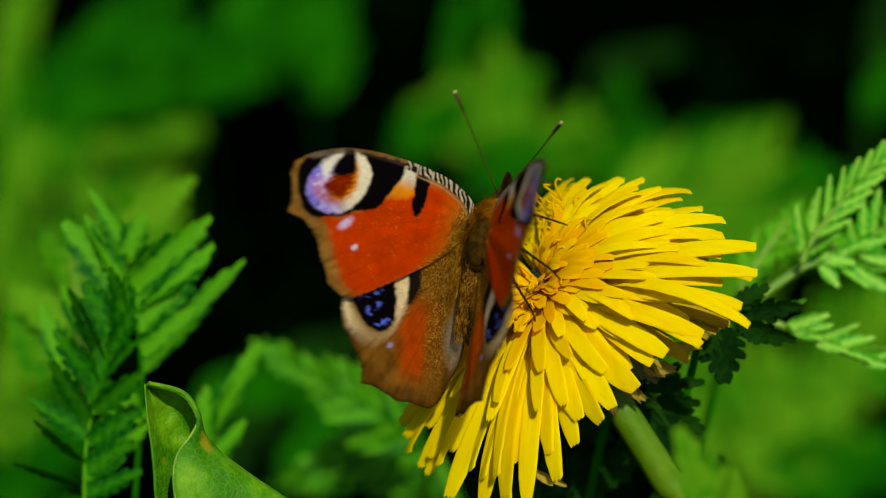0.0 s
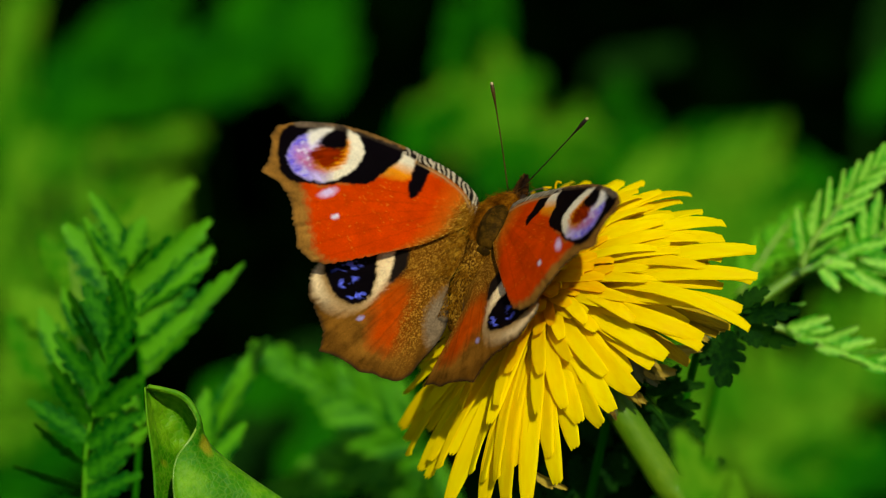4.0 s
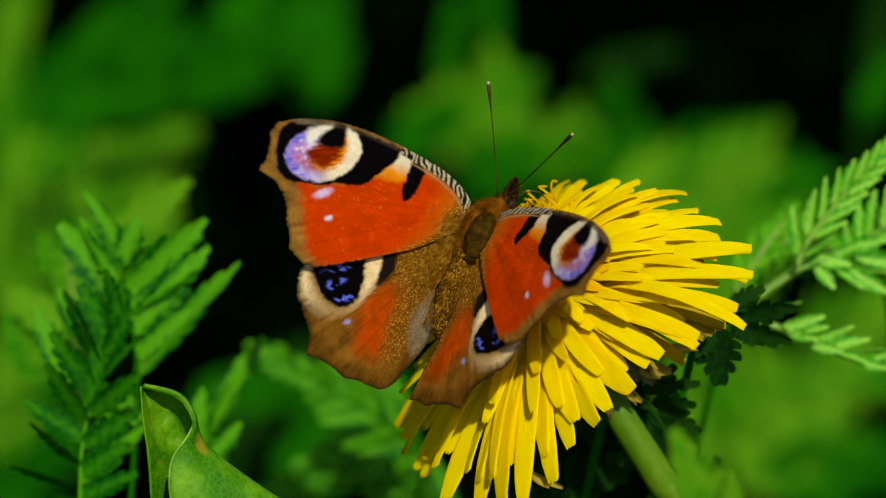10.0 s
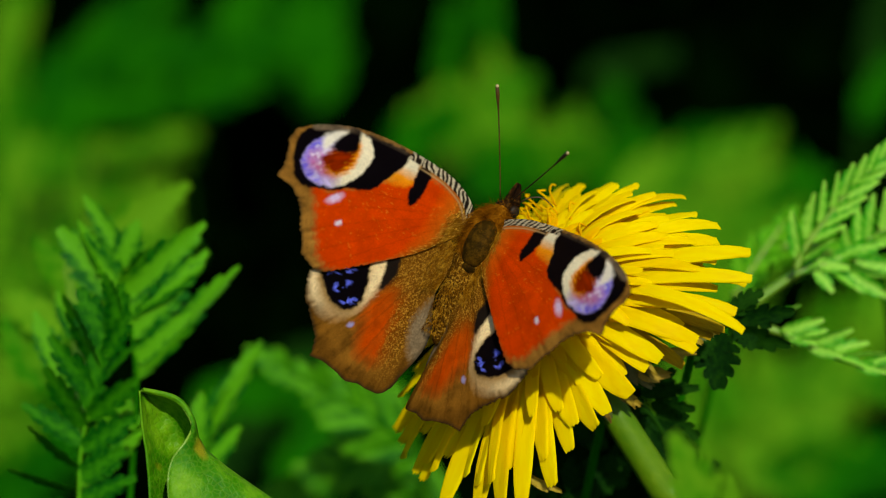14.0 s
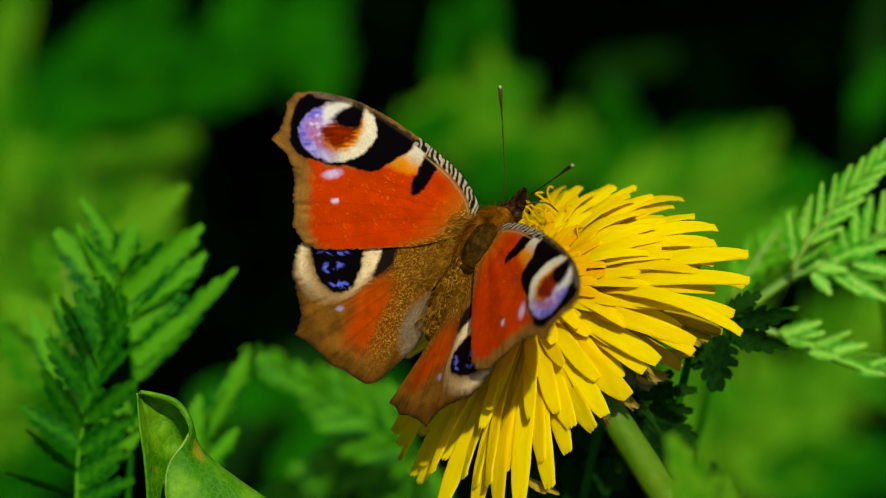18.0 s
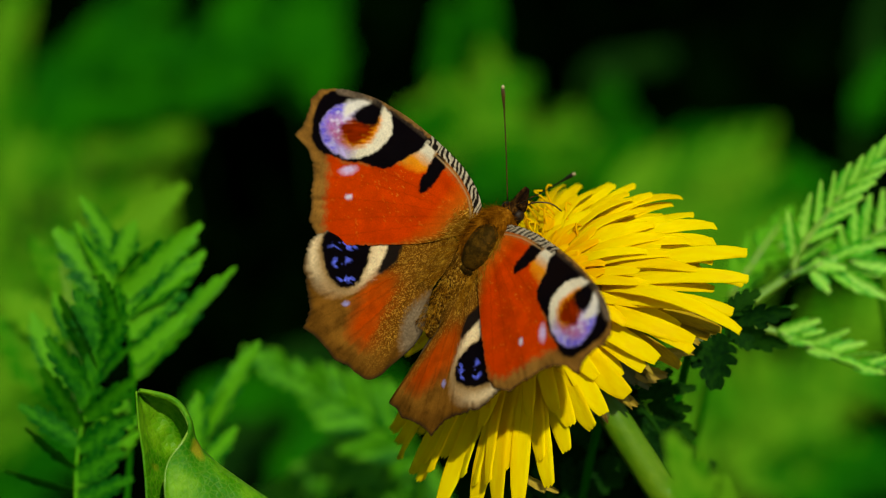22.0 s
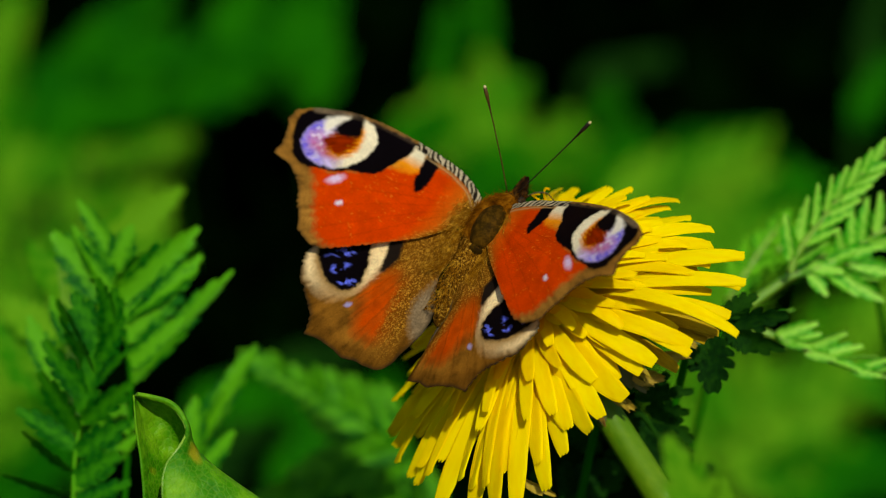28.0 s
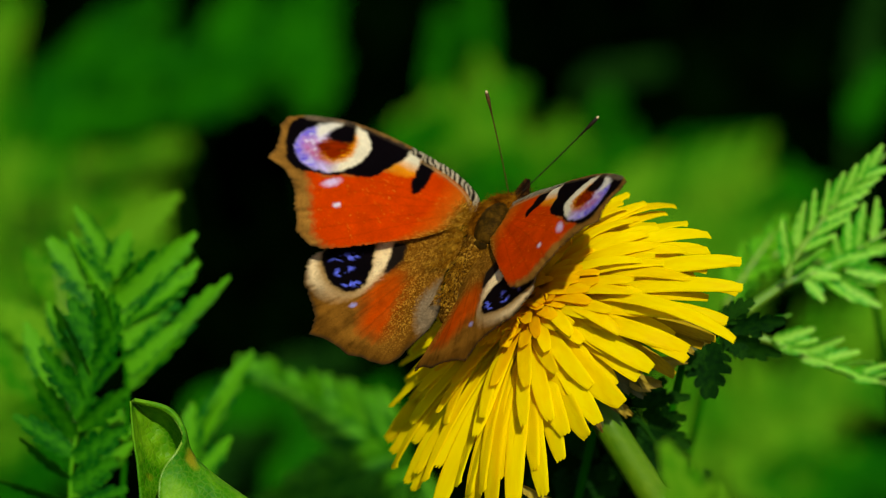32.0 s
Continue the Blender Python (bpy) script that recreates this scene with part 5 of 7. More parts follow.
def build_dark_leaves():
    """Leaves under and behind the flower head; the dark ones carry its shade in their colour."""
    def spread(rows, c):
        return [(at(a + 6, b - 11, c), at(p + 6, q - 11, c + 1), w, 10 * (i % 3 - 1)) for i, (a, b, p, q, w) in enumerate(rows)]

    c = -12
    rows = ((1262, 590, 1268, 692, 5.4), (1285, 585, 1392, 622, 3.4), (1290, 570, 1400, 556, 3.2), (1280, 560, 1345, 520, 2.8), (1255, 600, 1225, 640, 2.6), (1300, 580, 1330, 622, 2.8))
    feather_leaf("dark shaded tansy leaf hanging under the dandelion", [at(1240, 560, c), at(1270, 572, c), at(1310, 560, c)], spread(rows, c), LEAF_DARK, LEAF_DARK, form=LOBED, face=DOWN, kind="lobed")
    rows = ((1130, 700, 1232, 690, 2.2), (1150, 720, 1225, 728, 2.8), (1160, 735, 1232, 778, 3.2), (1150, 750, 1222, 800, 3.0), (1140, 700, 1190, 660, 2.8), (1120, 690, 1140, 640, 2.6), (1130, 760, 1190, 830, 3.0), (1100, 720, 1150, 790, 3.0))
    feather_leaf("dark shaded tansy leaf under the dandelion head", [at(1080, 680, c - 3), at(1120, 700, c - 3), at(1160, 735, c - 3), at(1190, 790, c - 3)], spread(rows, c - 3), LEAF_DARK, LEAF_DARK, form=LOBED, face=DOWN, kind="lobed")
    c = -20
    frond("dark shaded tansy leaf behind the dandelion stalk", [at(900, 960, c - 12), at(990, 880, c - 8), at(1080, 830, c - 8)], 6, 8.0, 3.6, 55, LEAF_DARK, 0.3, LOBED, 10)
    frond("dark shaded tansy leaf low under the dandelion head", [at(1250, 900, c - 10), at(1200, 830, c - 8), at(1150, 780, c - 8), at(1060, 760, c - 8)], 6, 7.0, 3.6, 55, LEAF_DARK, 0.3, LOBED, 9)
    frond("green tansy leaf behind the dandelion petals", [at(760, 790, -88), at(680, 745, -88), at(590, 690, -88), at(490, 636, -88)], 13, 10.5, 3.4, 42, LEAF, 0.45, FINE, 12, rib_mat=MEADOW)
    frond("green tansy leaf low behind the dandelion", [at(760, 800, -104), at(660, 806, -104), at(560, 838, -104), at(470, 880, -104)], 13, 8.0, 3.0, 40, LEAF, 0.3, FINE, 13, rib_mat=MEADOW)
    frond("dark green tansy leaf low in the stand", [at(820, 940, -112), at(720, 860, -112), at(640, 800, -112)], 10, 10.5, 3.0, 42, LEAF, 0.3, FINE, 14, rib_mat=MEADOW)


def build_rolled_leaf():
    """A broad leaf whose one half stands up and rolls over towards the other: a sheet laid through four lines from edge to edge."""
    left = ((250, 684, 7), (254, 745, 7), (262, 800, 7), (267, 870, 7), (272, 940, 6), (280, 1010, 4))
    valley = ((251, 684, 6), (285, 745, 3), (312, 795, 2), (330, 850, 2), (350, 930, 1), (372, 1010, 0))
    ridge = ((252, 684, 6), (312, 699, 5), (341, 735, 5), (366, 790, 6), (466, 866, 6), (604, 950, 4))
    edge = ((252, 685, 6.4), (312, 702, 6.5), (341, 742, 7.5), (333, 770, 9), (304, 815, 10), (302, 880, 11), (330, 1000, 11))
    rows, cols = 48, 36
    lines = []
    for ln in (left, valley, ridge, edge):
        sm = smooth_line([Vector(q) for q in ln], 12)
        lines.append([sm[round(i * (len(sm) - 1) / rows)] for i in range(rows + 1)])
    verts, faces = [], []
    for i in range(rows + 1):
        a, b, c, d = (ln[i] for ln in lines)
        sect = smooth_line([a, (a + b) / 2 + Vector((0, 0, -0.6)), b, (b + c) / 2 + Vector((0, 0, -1.2)), c, (c + d) / 2 + Vector((4, -3, 0.8)), d], 6)
        for q in sect:
            rip = 0.45 * noise.noise((q.x * 0.035, q.y * 0.035, 2)) + 0.16 * noise.noise((q.x * 0.12, q.y * 0.12, 5))
            verts.append(at(q.x, q.y, q.z + rip))
    cols = len(sect) - 1
    for i in range(rows):
        for k in range(cols):
            a = i * (cols + 1) + k
            faces.append((a, a + cols + 1, a + cols + 2, a + 1))
    thing = tagged(new("rolled_leaf"), "broad light green leaf with one half rolled inwards", "leaf")
    blade = obj("blade", verts, faces, BROAD, thing)
    sol = blade.modifiers.new("thickness", "SOLIDIFY")
    sol.thickness = 0.2 * MM
    rim = [Vector(verts[i * (cols + 1) + cols]) for i in range(rows + 1)]
    tube("rim", rim, [0.16 * MM] * len(rim), RIB, thing, "pale leaf edge", 6)
    low = Vector(verts[rows * (cols + 1) + 12])
    tube("leaf_stalk", smooth_line([low, low + Vector((0.004, 0.006, -0.06)), Vector((low.x + 0.008, low.y + 0.02, -0.003))], 5), [0.9 * MM] * 11, RIB, thing, "", 6)


build_loose_bracts()
build_left_fern()
build_right_fronds()
build_dark_leaves()
build_rolled_leaf()


# ---- the blurred meadow behind ----
def meadow_leaf(x, y, c, length, width, turn, mat, tilt=0.0, label="divided green meadow leaf far behind the flower"):
    """A blade far behind, at a place of the chart; length and width in chart units there, turn in degrees from level."""
    k = (300.0 - c) / 300.0 / GRID * MM
    way = math.cos(radians(turn)) * RIGHT + math.sin(radians(turn)) * UP
    mid = at(x, y, c)
    p, q = mid - way * length * k / 2, mid + way * length * k / 2
    thing = tagged(new("meadow_leaf"), label, "leaf", "meadow leaves behind")
    thing.matrix_basis = Matrix.Translation(p)
    kinds = blades("leaflet", mat, teeth=9, full=0.5, deep=0.12, belly=0.8)
    rnd = random.Random(int(x * 31 + y * 17))
    face = (BACK * 0.6 + SUNWARD).normalized()
    side = BACK.cross(way)
    pairs = 6 if length < 3 * width else 8
    for i in range(pairs):
        s = 0.06 + 0.72 * i / (pairs - 1)
        a = p.lerp(q, s)
        for sg in (-1, 1):
            reach = width * k * (0.62 - 0.25 * s) * rnd.uniform(0.8, 1.15)
            tip = a + way * (length * k * 0.16 + 0.4 * reach) + sg * side * reach + BACK * rnd.uniform(-0.3, 0.3) * reach
            piece("leaflet", rnd.choice(kinds), thing, Matrix.Translation(-p) @ between(a, tip, length * k / pairs * rnd.uniform(0.8, 1.3), face, rnd.uniform(-35, 35), 0.5))
    piece("leaflet", rnd.choice(kinds), thing, Matrix.Translation(-p) @ between(p.lerp(q, 0.5), q, width * k * 0.4, face, tilt, 0.5))
    foot = Vector((p.x + 0.01, p.y + 0.03, -0.002))
    line = smooth_line([Vector((0, 0, 0)), (foot - p) * 0.4 + Vector((0, -0.01, -0.01)), foot - p], 4)
    tube("leaf_stalk", line, [1.4 * MM] * len(line), LEAF_DARK, thing, "", 6)


# three tones of one leaf put the meadow's sunlit and shaded patches into colour
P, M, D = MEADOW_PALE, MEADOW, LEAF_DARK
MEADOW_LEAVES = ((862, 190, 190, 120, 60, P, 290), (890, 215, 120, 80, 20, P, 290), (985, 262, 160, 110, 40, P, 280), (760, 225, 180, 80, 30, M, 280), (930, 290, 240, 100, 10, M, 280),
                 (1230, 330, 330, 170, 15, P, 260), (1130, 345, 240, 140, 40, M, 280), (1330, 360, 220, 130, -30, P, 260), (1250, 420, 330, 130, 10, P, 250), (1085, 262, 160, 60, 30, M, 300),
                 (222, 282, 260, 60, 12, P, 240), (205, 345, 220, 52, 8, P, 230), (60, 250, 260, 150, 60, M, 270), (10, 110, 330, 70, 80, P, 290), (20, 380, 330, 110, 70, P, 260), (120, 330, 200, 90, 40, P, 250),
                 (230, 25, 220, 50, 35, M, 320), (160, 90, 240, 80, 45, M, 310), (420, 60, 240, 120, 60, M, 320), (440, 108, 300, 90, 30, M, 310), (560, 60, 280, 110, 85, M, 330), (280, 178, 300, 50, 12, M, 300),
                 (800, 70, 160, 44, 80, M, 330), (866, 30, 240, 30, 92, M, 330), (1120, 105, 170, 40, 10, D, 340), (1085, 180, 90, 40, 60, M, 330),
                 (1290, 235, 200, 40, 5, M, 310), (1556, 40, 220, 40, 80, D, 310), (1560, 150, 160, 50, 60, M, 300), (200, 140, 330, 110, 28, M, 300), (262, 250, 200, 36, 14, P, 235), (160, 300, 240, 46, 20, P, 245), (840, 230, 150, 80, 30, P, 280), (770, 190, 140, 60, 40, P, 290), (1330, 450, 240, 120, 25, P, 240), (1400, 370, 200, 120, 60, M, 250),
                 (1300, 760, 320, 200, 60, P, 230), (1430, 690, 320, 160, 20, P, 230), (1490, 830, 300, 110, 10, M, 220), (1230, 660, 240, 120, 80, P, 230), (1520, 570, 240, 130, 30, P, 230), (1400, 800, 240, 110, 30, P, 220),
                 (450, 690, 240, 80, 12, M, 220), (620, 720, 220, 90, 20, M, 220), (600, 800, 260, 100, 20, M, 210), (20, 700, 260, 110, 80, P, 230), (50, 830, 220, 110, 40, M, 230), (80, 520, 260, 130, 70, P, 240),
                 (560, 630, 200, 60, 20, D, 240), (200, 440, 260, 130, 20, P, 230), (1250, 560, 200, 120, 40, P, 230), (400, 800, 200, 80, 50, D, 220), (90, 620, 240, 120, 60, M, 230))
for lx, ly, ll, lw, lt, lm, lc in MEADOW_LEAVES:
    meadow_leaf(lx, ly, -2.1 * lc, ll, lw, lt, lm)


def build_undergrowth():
    """Low leaves over the ground behind the stand, deep shade put into their near-black colour: countless, one mesh."""
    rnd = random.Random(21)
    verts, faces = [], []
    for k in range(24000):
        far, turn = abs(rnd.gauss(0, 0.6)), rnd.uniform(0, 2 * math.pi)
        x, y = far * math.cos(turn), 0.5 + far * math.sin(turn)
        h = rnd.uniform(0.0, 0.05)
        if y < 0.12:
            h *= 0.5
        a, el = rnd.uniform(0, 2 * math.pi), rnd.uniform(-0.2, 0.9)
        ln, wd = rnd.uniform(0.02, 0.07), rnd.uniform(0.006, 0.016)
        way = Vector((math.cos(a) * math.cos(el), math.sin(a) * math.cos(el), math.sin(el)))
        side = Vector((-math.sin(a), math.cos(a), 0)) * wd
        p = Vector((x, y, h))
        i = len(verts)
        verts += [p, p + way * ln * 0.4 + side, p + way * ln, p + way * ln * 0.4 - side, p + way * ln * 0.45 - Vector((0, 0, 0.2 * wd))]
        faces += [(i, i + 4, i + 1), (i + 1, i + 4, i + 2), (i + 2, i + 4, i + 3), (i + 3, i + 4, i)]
    tagged(obj("undergrowth", verts, faces, SHADE_LEAF), "dense low leaves covering the meadow floor, coloured near-black for its deep shade", "undergrowth", kind="stuff")


build_undergrowth()

feather_leaf("pale green leaf blade standing before the dandelion stalk", [at(1300, 1020, 50), at(1266, 950, 52), at(1242, 890, 54)],
             [(at(1275, 975, 52), at(1198, 765, 57), 7.5, 0), (at(1285, 990, 52), at(1300, 840, 56), 5.0, 15)], MEADOW_PALE, form=dict(teeth=9, full=0.5, deep=0.1, belly=0.8))


# ---- what moves ----
def motions():
    walk(butterfly, [
        (0.00, pose(0.00398, -0.00039, 0.40197, 68.00, -14.19, -55.55)),
        (0.10, pose(0.00434, 0.00201, 0.40130, 57.39, -13.64, -44.04)),
        (0.20, pose(0.00419, 0.00404, 0.40045, 48.54, -11.68, -34.38)),
        (0.30, pose(0.00412, 0.00436, 0.40030, 47.14, -11.24, -32.84)),
        (0.50, pose(0.00412, 0.00436, 0.40030, 47.14, -11.24, -32.84)),
        (1.00, pose(0.00403, 0.00421, 0.40071, 46.68, -10.53, -33.62)),
        (1.50, pose(0.00435, 0.00459, 0.40055, 43.95, -10.90, -35.01)),
        (2.00, pose(0.00473, 0.00581, 0.40007, 38.09, -9.76, -36.40)),
        (2.50, pose(0.00461, 0.00541, 0.40022, 39.59, -9.38, -36.85)),
        (3.00, pose(0.00465, 0.00530, 0.40021, 39.40, -8.54, -36.79)),
        (3.50, pose(0.00459, 0.00533, 0.40019, 39.18, -8.55, -36.32)),
        (5.50, pose(0.00364, 0.00431, 0.40076, 44.15, -8.45, -35.92)),
        (6.00, pose(0.00343, 0.00382, 0.40088, 45.99, -7.84, -35.25)),
        (6.50, pose(0.00363, 0.00403, 0.40068, 44.22, -6.26, -36.45)),
        (7.00, pose(0.00348, 0.00365, 0.40093, 45.24, -6.27, -38.22)),
        (7.50, pose(0.00328, 0.00332, 0.40101, 46.39, -5.85, -37.84)),
        (8.00, pose(0.00389, 0.00350, 0.40075, 43.27, -5.19, -39.87)),
        (8.50, pose(0.00400, 0.00349, 0.40061, 42.84, -4.48, -40.08)),
        (9.00, pose(0.00384, 0.00334, 0.40069, 43.65, -4.14, -39.77)),
        (9.50, pose(0.00386, 0.00317, 0.40073, 43.92, -3.67, -39.68)),
        (10.00, pose(0.00349, 0.00288, 0.40085, 46.09, -4.16, -39.41)),
        (10.50, pose(0.00286, 0.00234, 0.40100, 49.85, -4.27, -38.55)),
        (11.00, pose(0.00335, 0.00243, 0.40093, 48.15, -2.86, -39.92)),
        (11.50, pose(0.00378, 0.00262, 0.40082, 46.16, -2.37, -40.68)),
        (12.00, pose(0.00340, 0.00233, 0.40105, 48.39, -3.09, -40.64)),
        (12.50, pose(0.00303, 0.00232, 0.40126, 50.38, -5.25, -41.25)),
        (13.00, pose(0.00369, 0.00238, 0.40116, 47.90, -1.68, -41.45)),
        (13.50, pose(0.00361, 0.00212, 0.40126, 48.82, -1.76, -41.81)),
        (14.00, pose(0.00379, 0.00130, 0.40154, 50.09, -1.79, -43.67)),
        (14.50, pose(0.00388, 0.00072, 0.40178, 51.06, -0.64, -44.86)),
        (16.50, pose(0.00420, 0.00017, 0.40240, 51.19, 3.61, -47.89)),
        (17.00, pose(0.00408, 0.00063, 0.40244, 51.26, 3.55, -48.21)),
        (17.50, pose(0.00420, 0.00072, 0.40225, 50.64, 3.87, -47.61)),
        (18.00, pose(0.00425, 0.00055, 0.40230, 51.09, 4.16, -47.68)),
        (18.50, pose(0.00409, -0.00012, 0.40262, 52.94, 4.37, -48.96)),
        (19.00, pose(0.00418, -0.00118, 0.40286, 54.61, 5.55, -50.22)),
        (19.50, pose(0.00448, -0.00108, 0.40297, 53.52, 6.04, -50.97)),
        (20.00, pose(0.00450, -0.00098, 0.40293, 53.00, 6.26, -50.68)),
        (20.50, pose(0.00443, -0.00116, 0.40311, 53.89, 6.25, -50.92)),
        (21.00, pose(0.00430, -0.00141, 0.40333, 55.20, 5.78, -51.59)),
        (21.50, pose(0.00422, -0.00173, 0.40354, 56.21, 5.77, -51.85)),
        (22.00, pose(0.00453, -0.00135, 0.40329, 54.71, 7.26, -50.15)),
        (22.50, pose(0.00439, -0.00098, 0.40339, 54.43, 7.79, -51.18)),
        (23.00, pose(0.00460, -0.00054, 0.40307, 52.57, 7.75, -51.26)),
        (23.50, pose(0.00511, -0.00051, 0.40310, 50.59, 9.36, -52.48)),
        (24.00, pose(0.00512, -0.00165, 0.40366, 53.80, 9.72, -52.89)),
        (24.50, pose(0.00510, -0.00159, 0.40362, 53.92, 9.75, -51.28)),
        (25.00, pose(0.00416, 0.00006, 0.40315, 53.99, 5.65, -45.60)),
        (25.50, pose(0.00397, 0.00323, 0.40184, 46.93, -2.79, -44.37)),
        (27.50, pose(0.00494, 0.00531, 0.40119, 39.66, -5.00, -39.59)),
        (28.00, pose(0.00529, 0.00585, 0.40112, 37.47, -4.77, -40.08)),
        (28.50, pose(0.00555, 0.00625, 0.40108, 36.38, -5.14, -39.99)),
        (29.00, pose(0.00555, 0.00609, 0.40106, 37.10, -5.66, -40.49)),
        (29.50, pose(0.00517, 0.00553, 0.40178, 42.14, -8.26, -39.39)),
        (30.00, pose(0.00538, 0.00640, 0.40143, 39.25, -9.48, -36.63)),
        (30.50, pose(0.00563, 0.00731, 0.40117, 36.30, -10.07, -36.20)),
        (31.00, pose(0.00616, 0.00822, 0.40067, 30.57, -9.88, -37.21)),
        (31.50, pose(0.00609, 0.00806, 0.40069, 30.89, -9.87, -37.37)),
        (32.00, pose(0.00609, 0.00795, 0.40063, 30.89, -10.01, -37.30))])
    walk(forewing_left, [
        (0.00, pose(-0.00137, 0.00049, 0.00102, -0.74, 22.70, -1.92)),
        (0.10, pose(-0.00163, 0.00050, 0.00112, -0.34, 25.33, -0.79)),
        (0.20, pose(-0.00184, 0.00050, 0.00122, 0.10, 27.58, 0.21)),
        (0.30, pose(-0.00188, 0.00050, 0.00124, 0.18, 27.95, 0.37)),
        (0.50, pose(-0.00188, 0.00050, 0.00124, 0.18, 27.95, 0.37)),
        (1.00, pose(-0.00180, 0.00050, 0.00120, -0.00, 24.83, -0.01)),
        (1.50, pose(-0.00193, 0.00050, 0.00126, 0.25, 24.80, 0.60)),
        (2.00, pose(-0.00178, 0.00050, 0.00119, -0.04, 27.90, -0.09)),
        (2.50, pose(-0.00174, 0.00050, 0.00117, -0.14, 28.47, -0.30)),
        (3.00, pose(-0.00175, 0.00050, 0.00118, -0.10, 26.88, -0.23)),
        (3.50, pose(-0.00170, 0.00050, 0.00115, -0.23, 27.15, -0.51)),
        (5.50, pose(-0.00149, 0.00050, 0.00107, -0.56, 23.40, -1.40)),
        (6.00, pose(-0.00142, 0.00049, 0.00104, -0.66, 22.47, -1.72)),
        (6.50, pose(-0.00149, 0.00050, 0.00107, -0.55, 22.77, -1.41)),
        (7.00, pose(-0.00136, 0.00049, 0.00101, -0.79, 23.43, -1.98)),
        (7.50, pose(-0.00137, 0.00049, 0.00103, -0.68, 21.21, -1.88)),
        (8.00, pose(-0.00146, 0.00050, 0.00107, -0.52, 20.59, -1.47)),
        (8.50, pose(-0.00141, 0.00049, 0.00104, -0.64, 21.98, -1.72)),
        (9.00, pose(-0.00134, 0.00049, 0.00102, -0.74, 21.30, -2.04)),
        (9.50, pose(-0.00129, 0.00049, 0.00101, -0.78, 20.51, -2.23)),
        (10.00, pose(-0.00125, 0.00049, 0.00099, -0.84, 20.44, -2.40)),
        (10.50, pose(-0.00129, 0.00049, 0.00102, -0.74, 19.74, -2.20)),
        (11.00, pose(-0.00134, 0.00049, 0.00102, -0.72, 21.13, -2.00)),
        (11.50, pose(-0.00141, 0.00049, 0.00105, -0.62, 21.27, -1.72)),
        (12.00, pose(-0.00126, 0.00049, 0.00099, -0.85, 21.26, -2.35)),
        (12.50, pose(-0.00127, 0.00049, 0.00097, -0.94, 22.96, -2.41)),
        (13.00, pose(-0.00123, 0.00049, 0.00091, -1.22, 26.69, -2.72)),
        (13.50, pose(-0.00122, 0.00049, 0.00093, -1.13, 24.86, -2.69)),
        (14.00, pose(-0.00138, 0.00049, 0.00112, -0.30, 10.41, -1.67)),
        (14.50, pose(-0.00140, 0.00049, 0.00111, -0.33, 12.04, -1.60)),
        (16.50, pose(-0.00104, 0.00048, 0.00095, -0.99, 18.02, -3.19)),
        (17.00, pose(-0.00100, 0.00047, 0.00079, -1.76, 27.03, -3.88)),
        (17.50, pose(-0.00111, 0.00048, 0.00086, -1.45, 26.22, -3.29)),
        (18.00, pose(-0.00114, 0.00048, 0.00089, -1.31, 25.27, -3.07)),
        (18.50, pose(-0.00113, 0.00048, 0.00096, -0.97, 19.81, -2.87)),
        (19.00, pose(-0.00128, 0.00049, 0.00108, -0.45, 12.52, -2.10)),
        (19.50, pose(-0.00118, 0.00049, 0.00108, -0.48, 11.30, -2.47)),
        (20.00, pose(-0.00113, 0.00048, 0.00106, -0.53, 11.38, -2.67)),
        (20.50, pose(-0.00107, 0.00048, 0.00105, -0.58, 11.47, -2.92)),
        (21.00, pose(-0.00101, 0.00048, 0.00101, -0.73, 13.22, -3.19)),
        (21.50, pose(-0.00104, 0.00048, 0.00102, -0.71, 13.46, -3.07)),
        (22.00, pose(-0.00107, 0.00048, 0.00105, -0.58, 11.45, -2.89)),
        (22.50, pose(-0.00098, 0.00047, 0.00090, -1.21, 19.95, -3.55)),
        (23.00, pose(-0.00109, 0.00048, 0.00088, -1.36, 24.50, -3.28)),
        (23.50, pose(-0.00110, 0.00048, 0.00092, -1.14, 21.62, -3.08)),
        (24.00, pose(-0.00109, 0.00048, 0.00107, -0.50, 10.24, -2.81)),
        (24.50, pose(-0.00104, 0.00048, 0.00108, -0.48, 9.22, -2.99)),
        (25.00, pose(-0.00079, 0.00046, 0.00100, -0.76, 10.99, -4.00)),
        (25.50, pose(-0.00105, 0.00048, 0.00077, -1.87, 29.67, -3.78)),
        (27.50, pose(-0.00108, 0.00048, 0.00096, -0.98, 18.75, -3.06)),
        (28.00, pose(-0.00115, 0.00048, 0.00096, -0.96, 19.98, -2.81)),
        (28.50, pose(-0.00113, 0.00048, 0.00080, -1.78, 30.73, -3.49)),
        (29.00, pose(-0.00122, 0.00049, 0.00089, -1.36, 28.43, -2.86)),
        (29.50, pose(-0.00123, 0.00049, 0.00096, -0.99, 22.62, -2.58)),
        (30.00, pose(-0.00141, 0.00049, 0.00106, -0.56, 19.35, -1.69)),
        (30.50, pose(-0.00145, 0.00049, 0.00103, -0.72, 25.82, -1.65)),
        (31.00, pose(-0.00154, 0.00050, 0.00104, -0.71, 31.24, -1.37)),
        (31.50, pose(-0.00155, 0.00050, 0.00105, -0.65, 30.19, -1.30)),
        (32.00, pose(-0.00157, 0.00050, 0.00108, -0.50, 26.69, -1.12))])
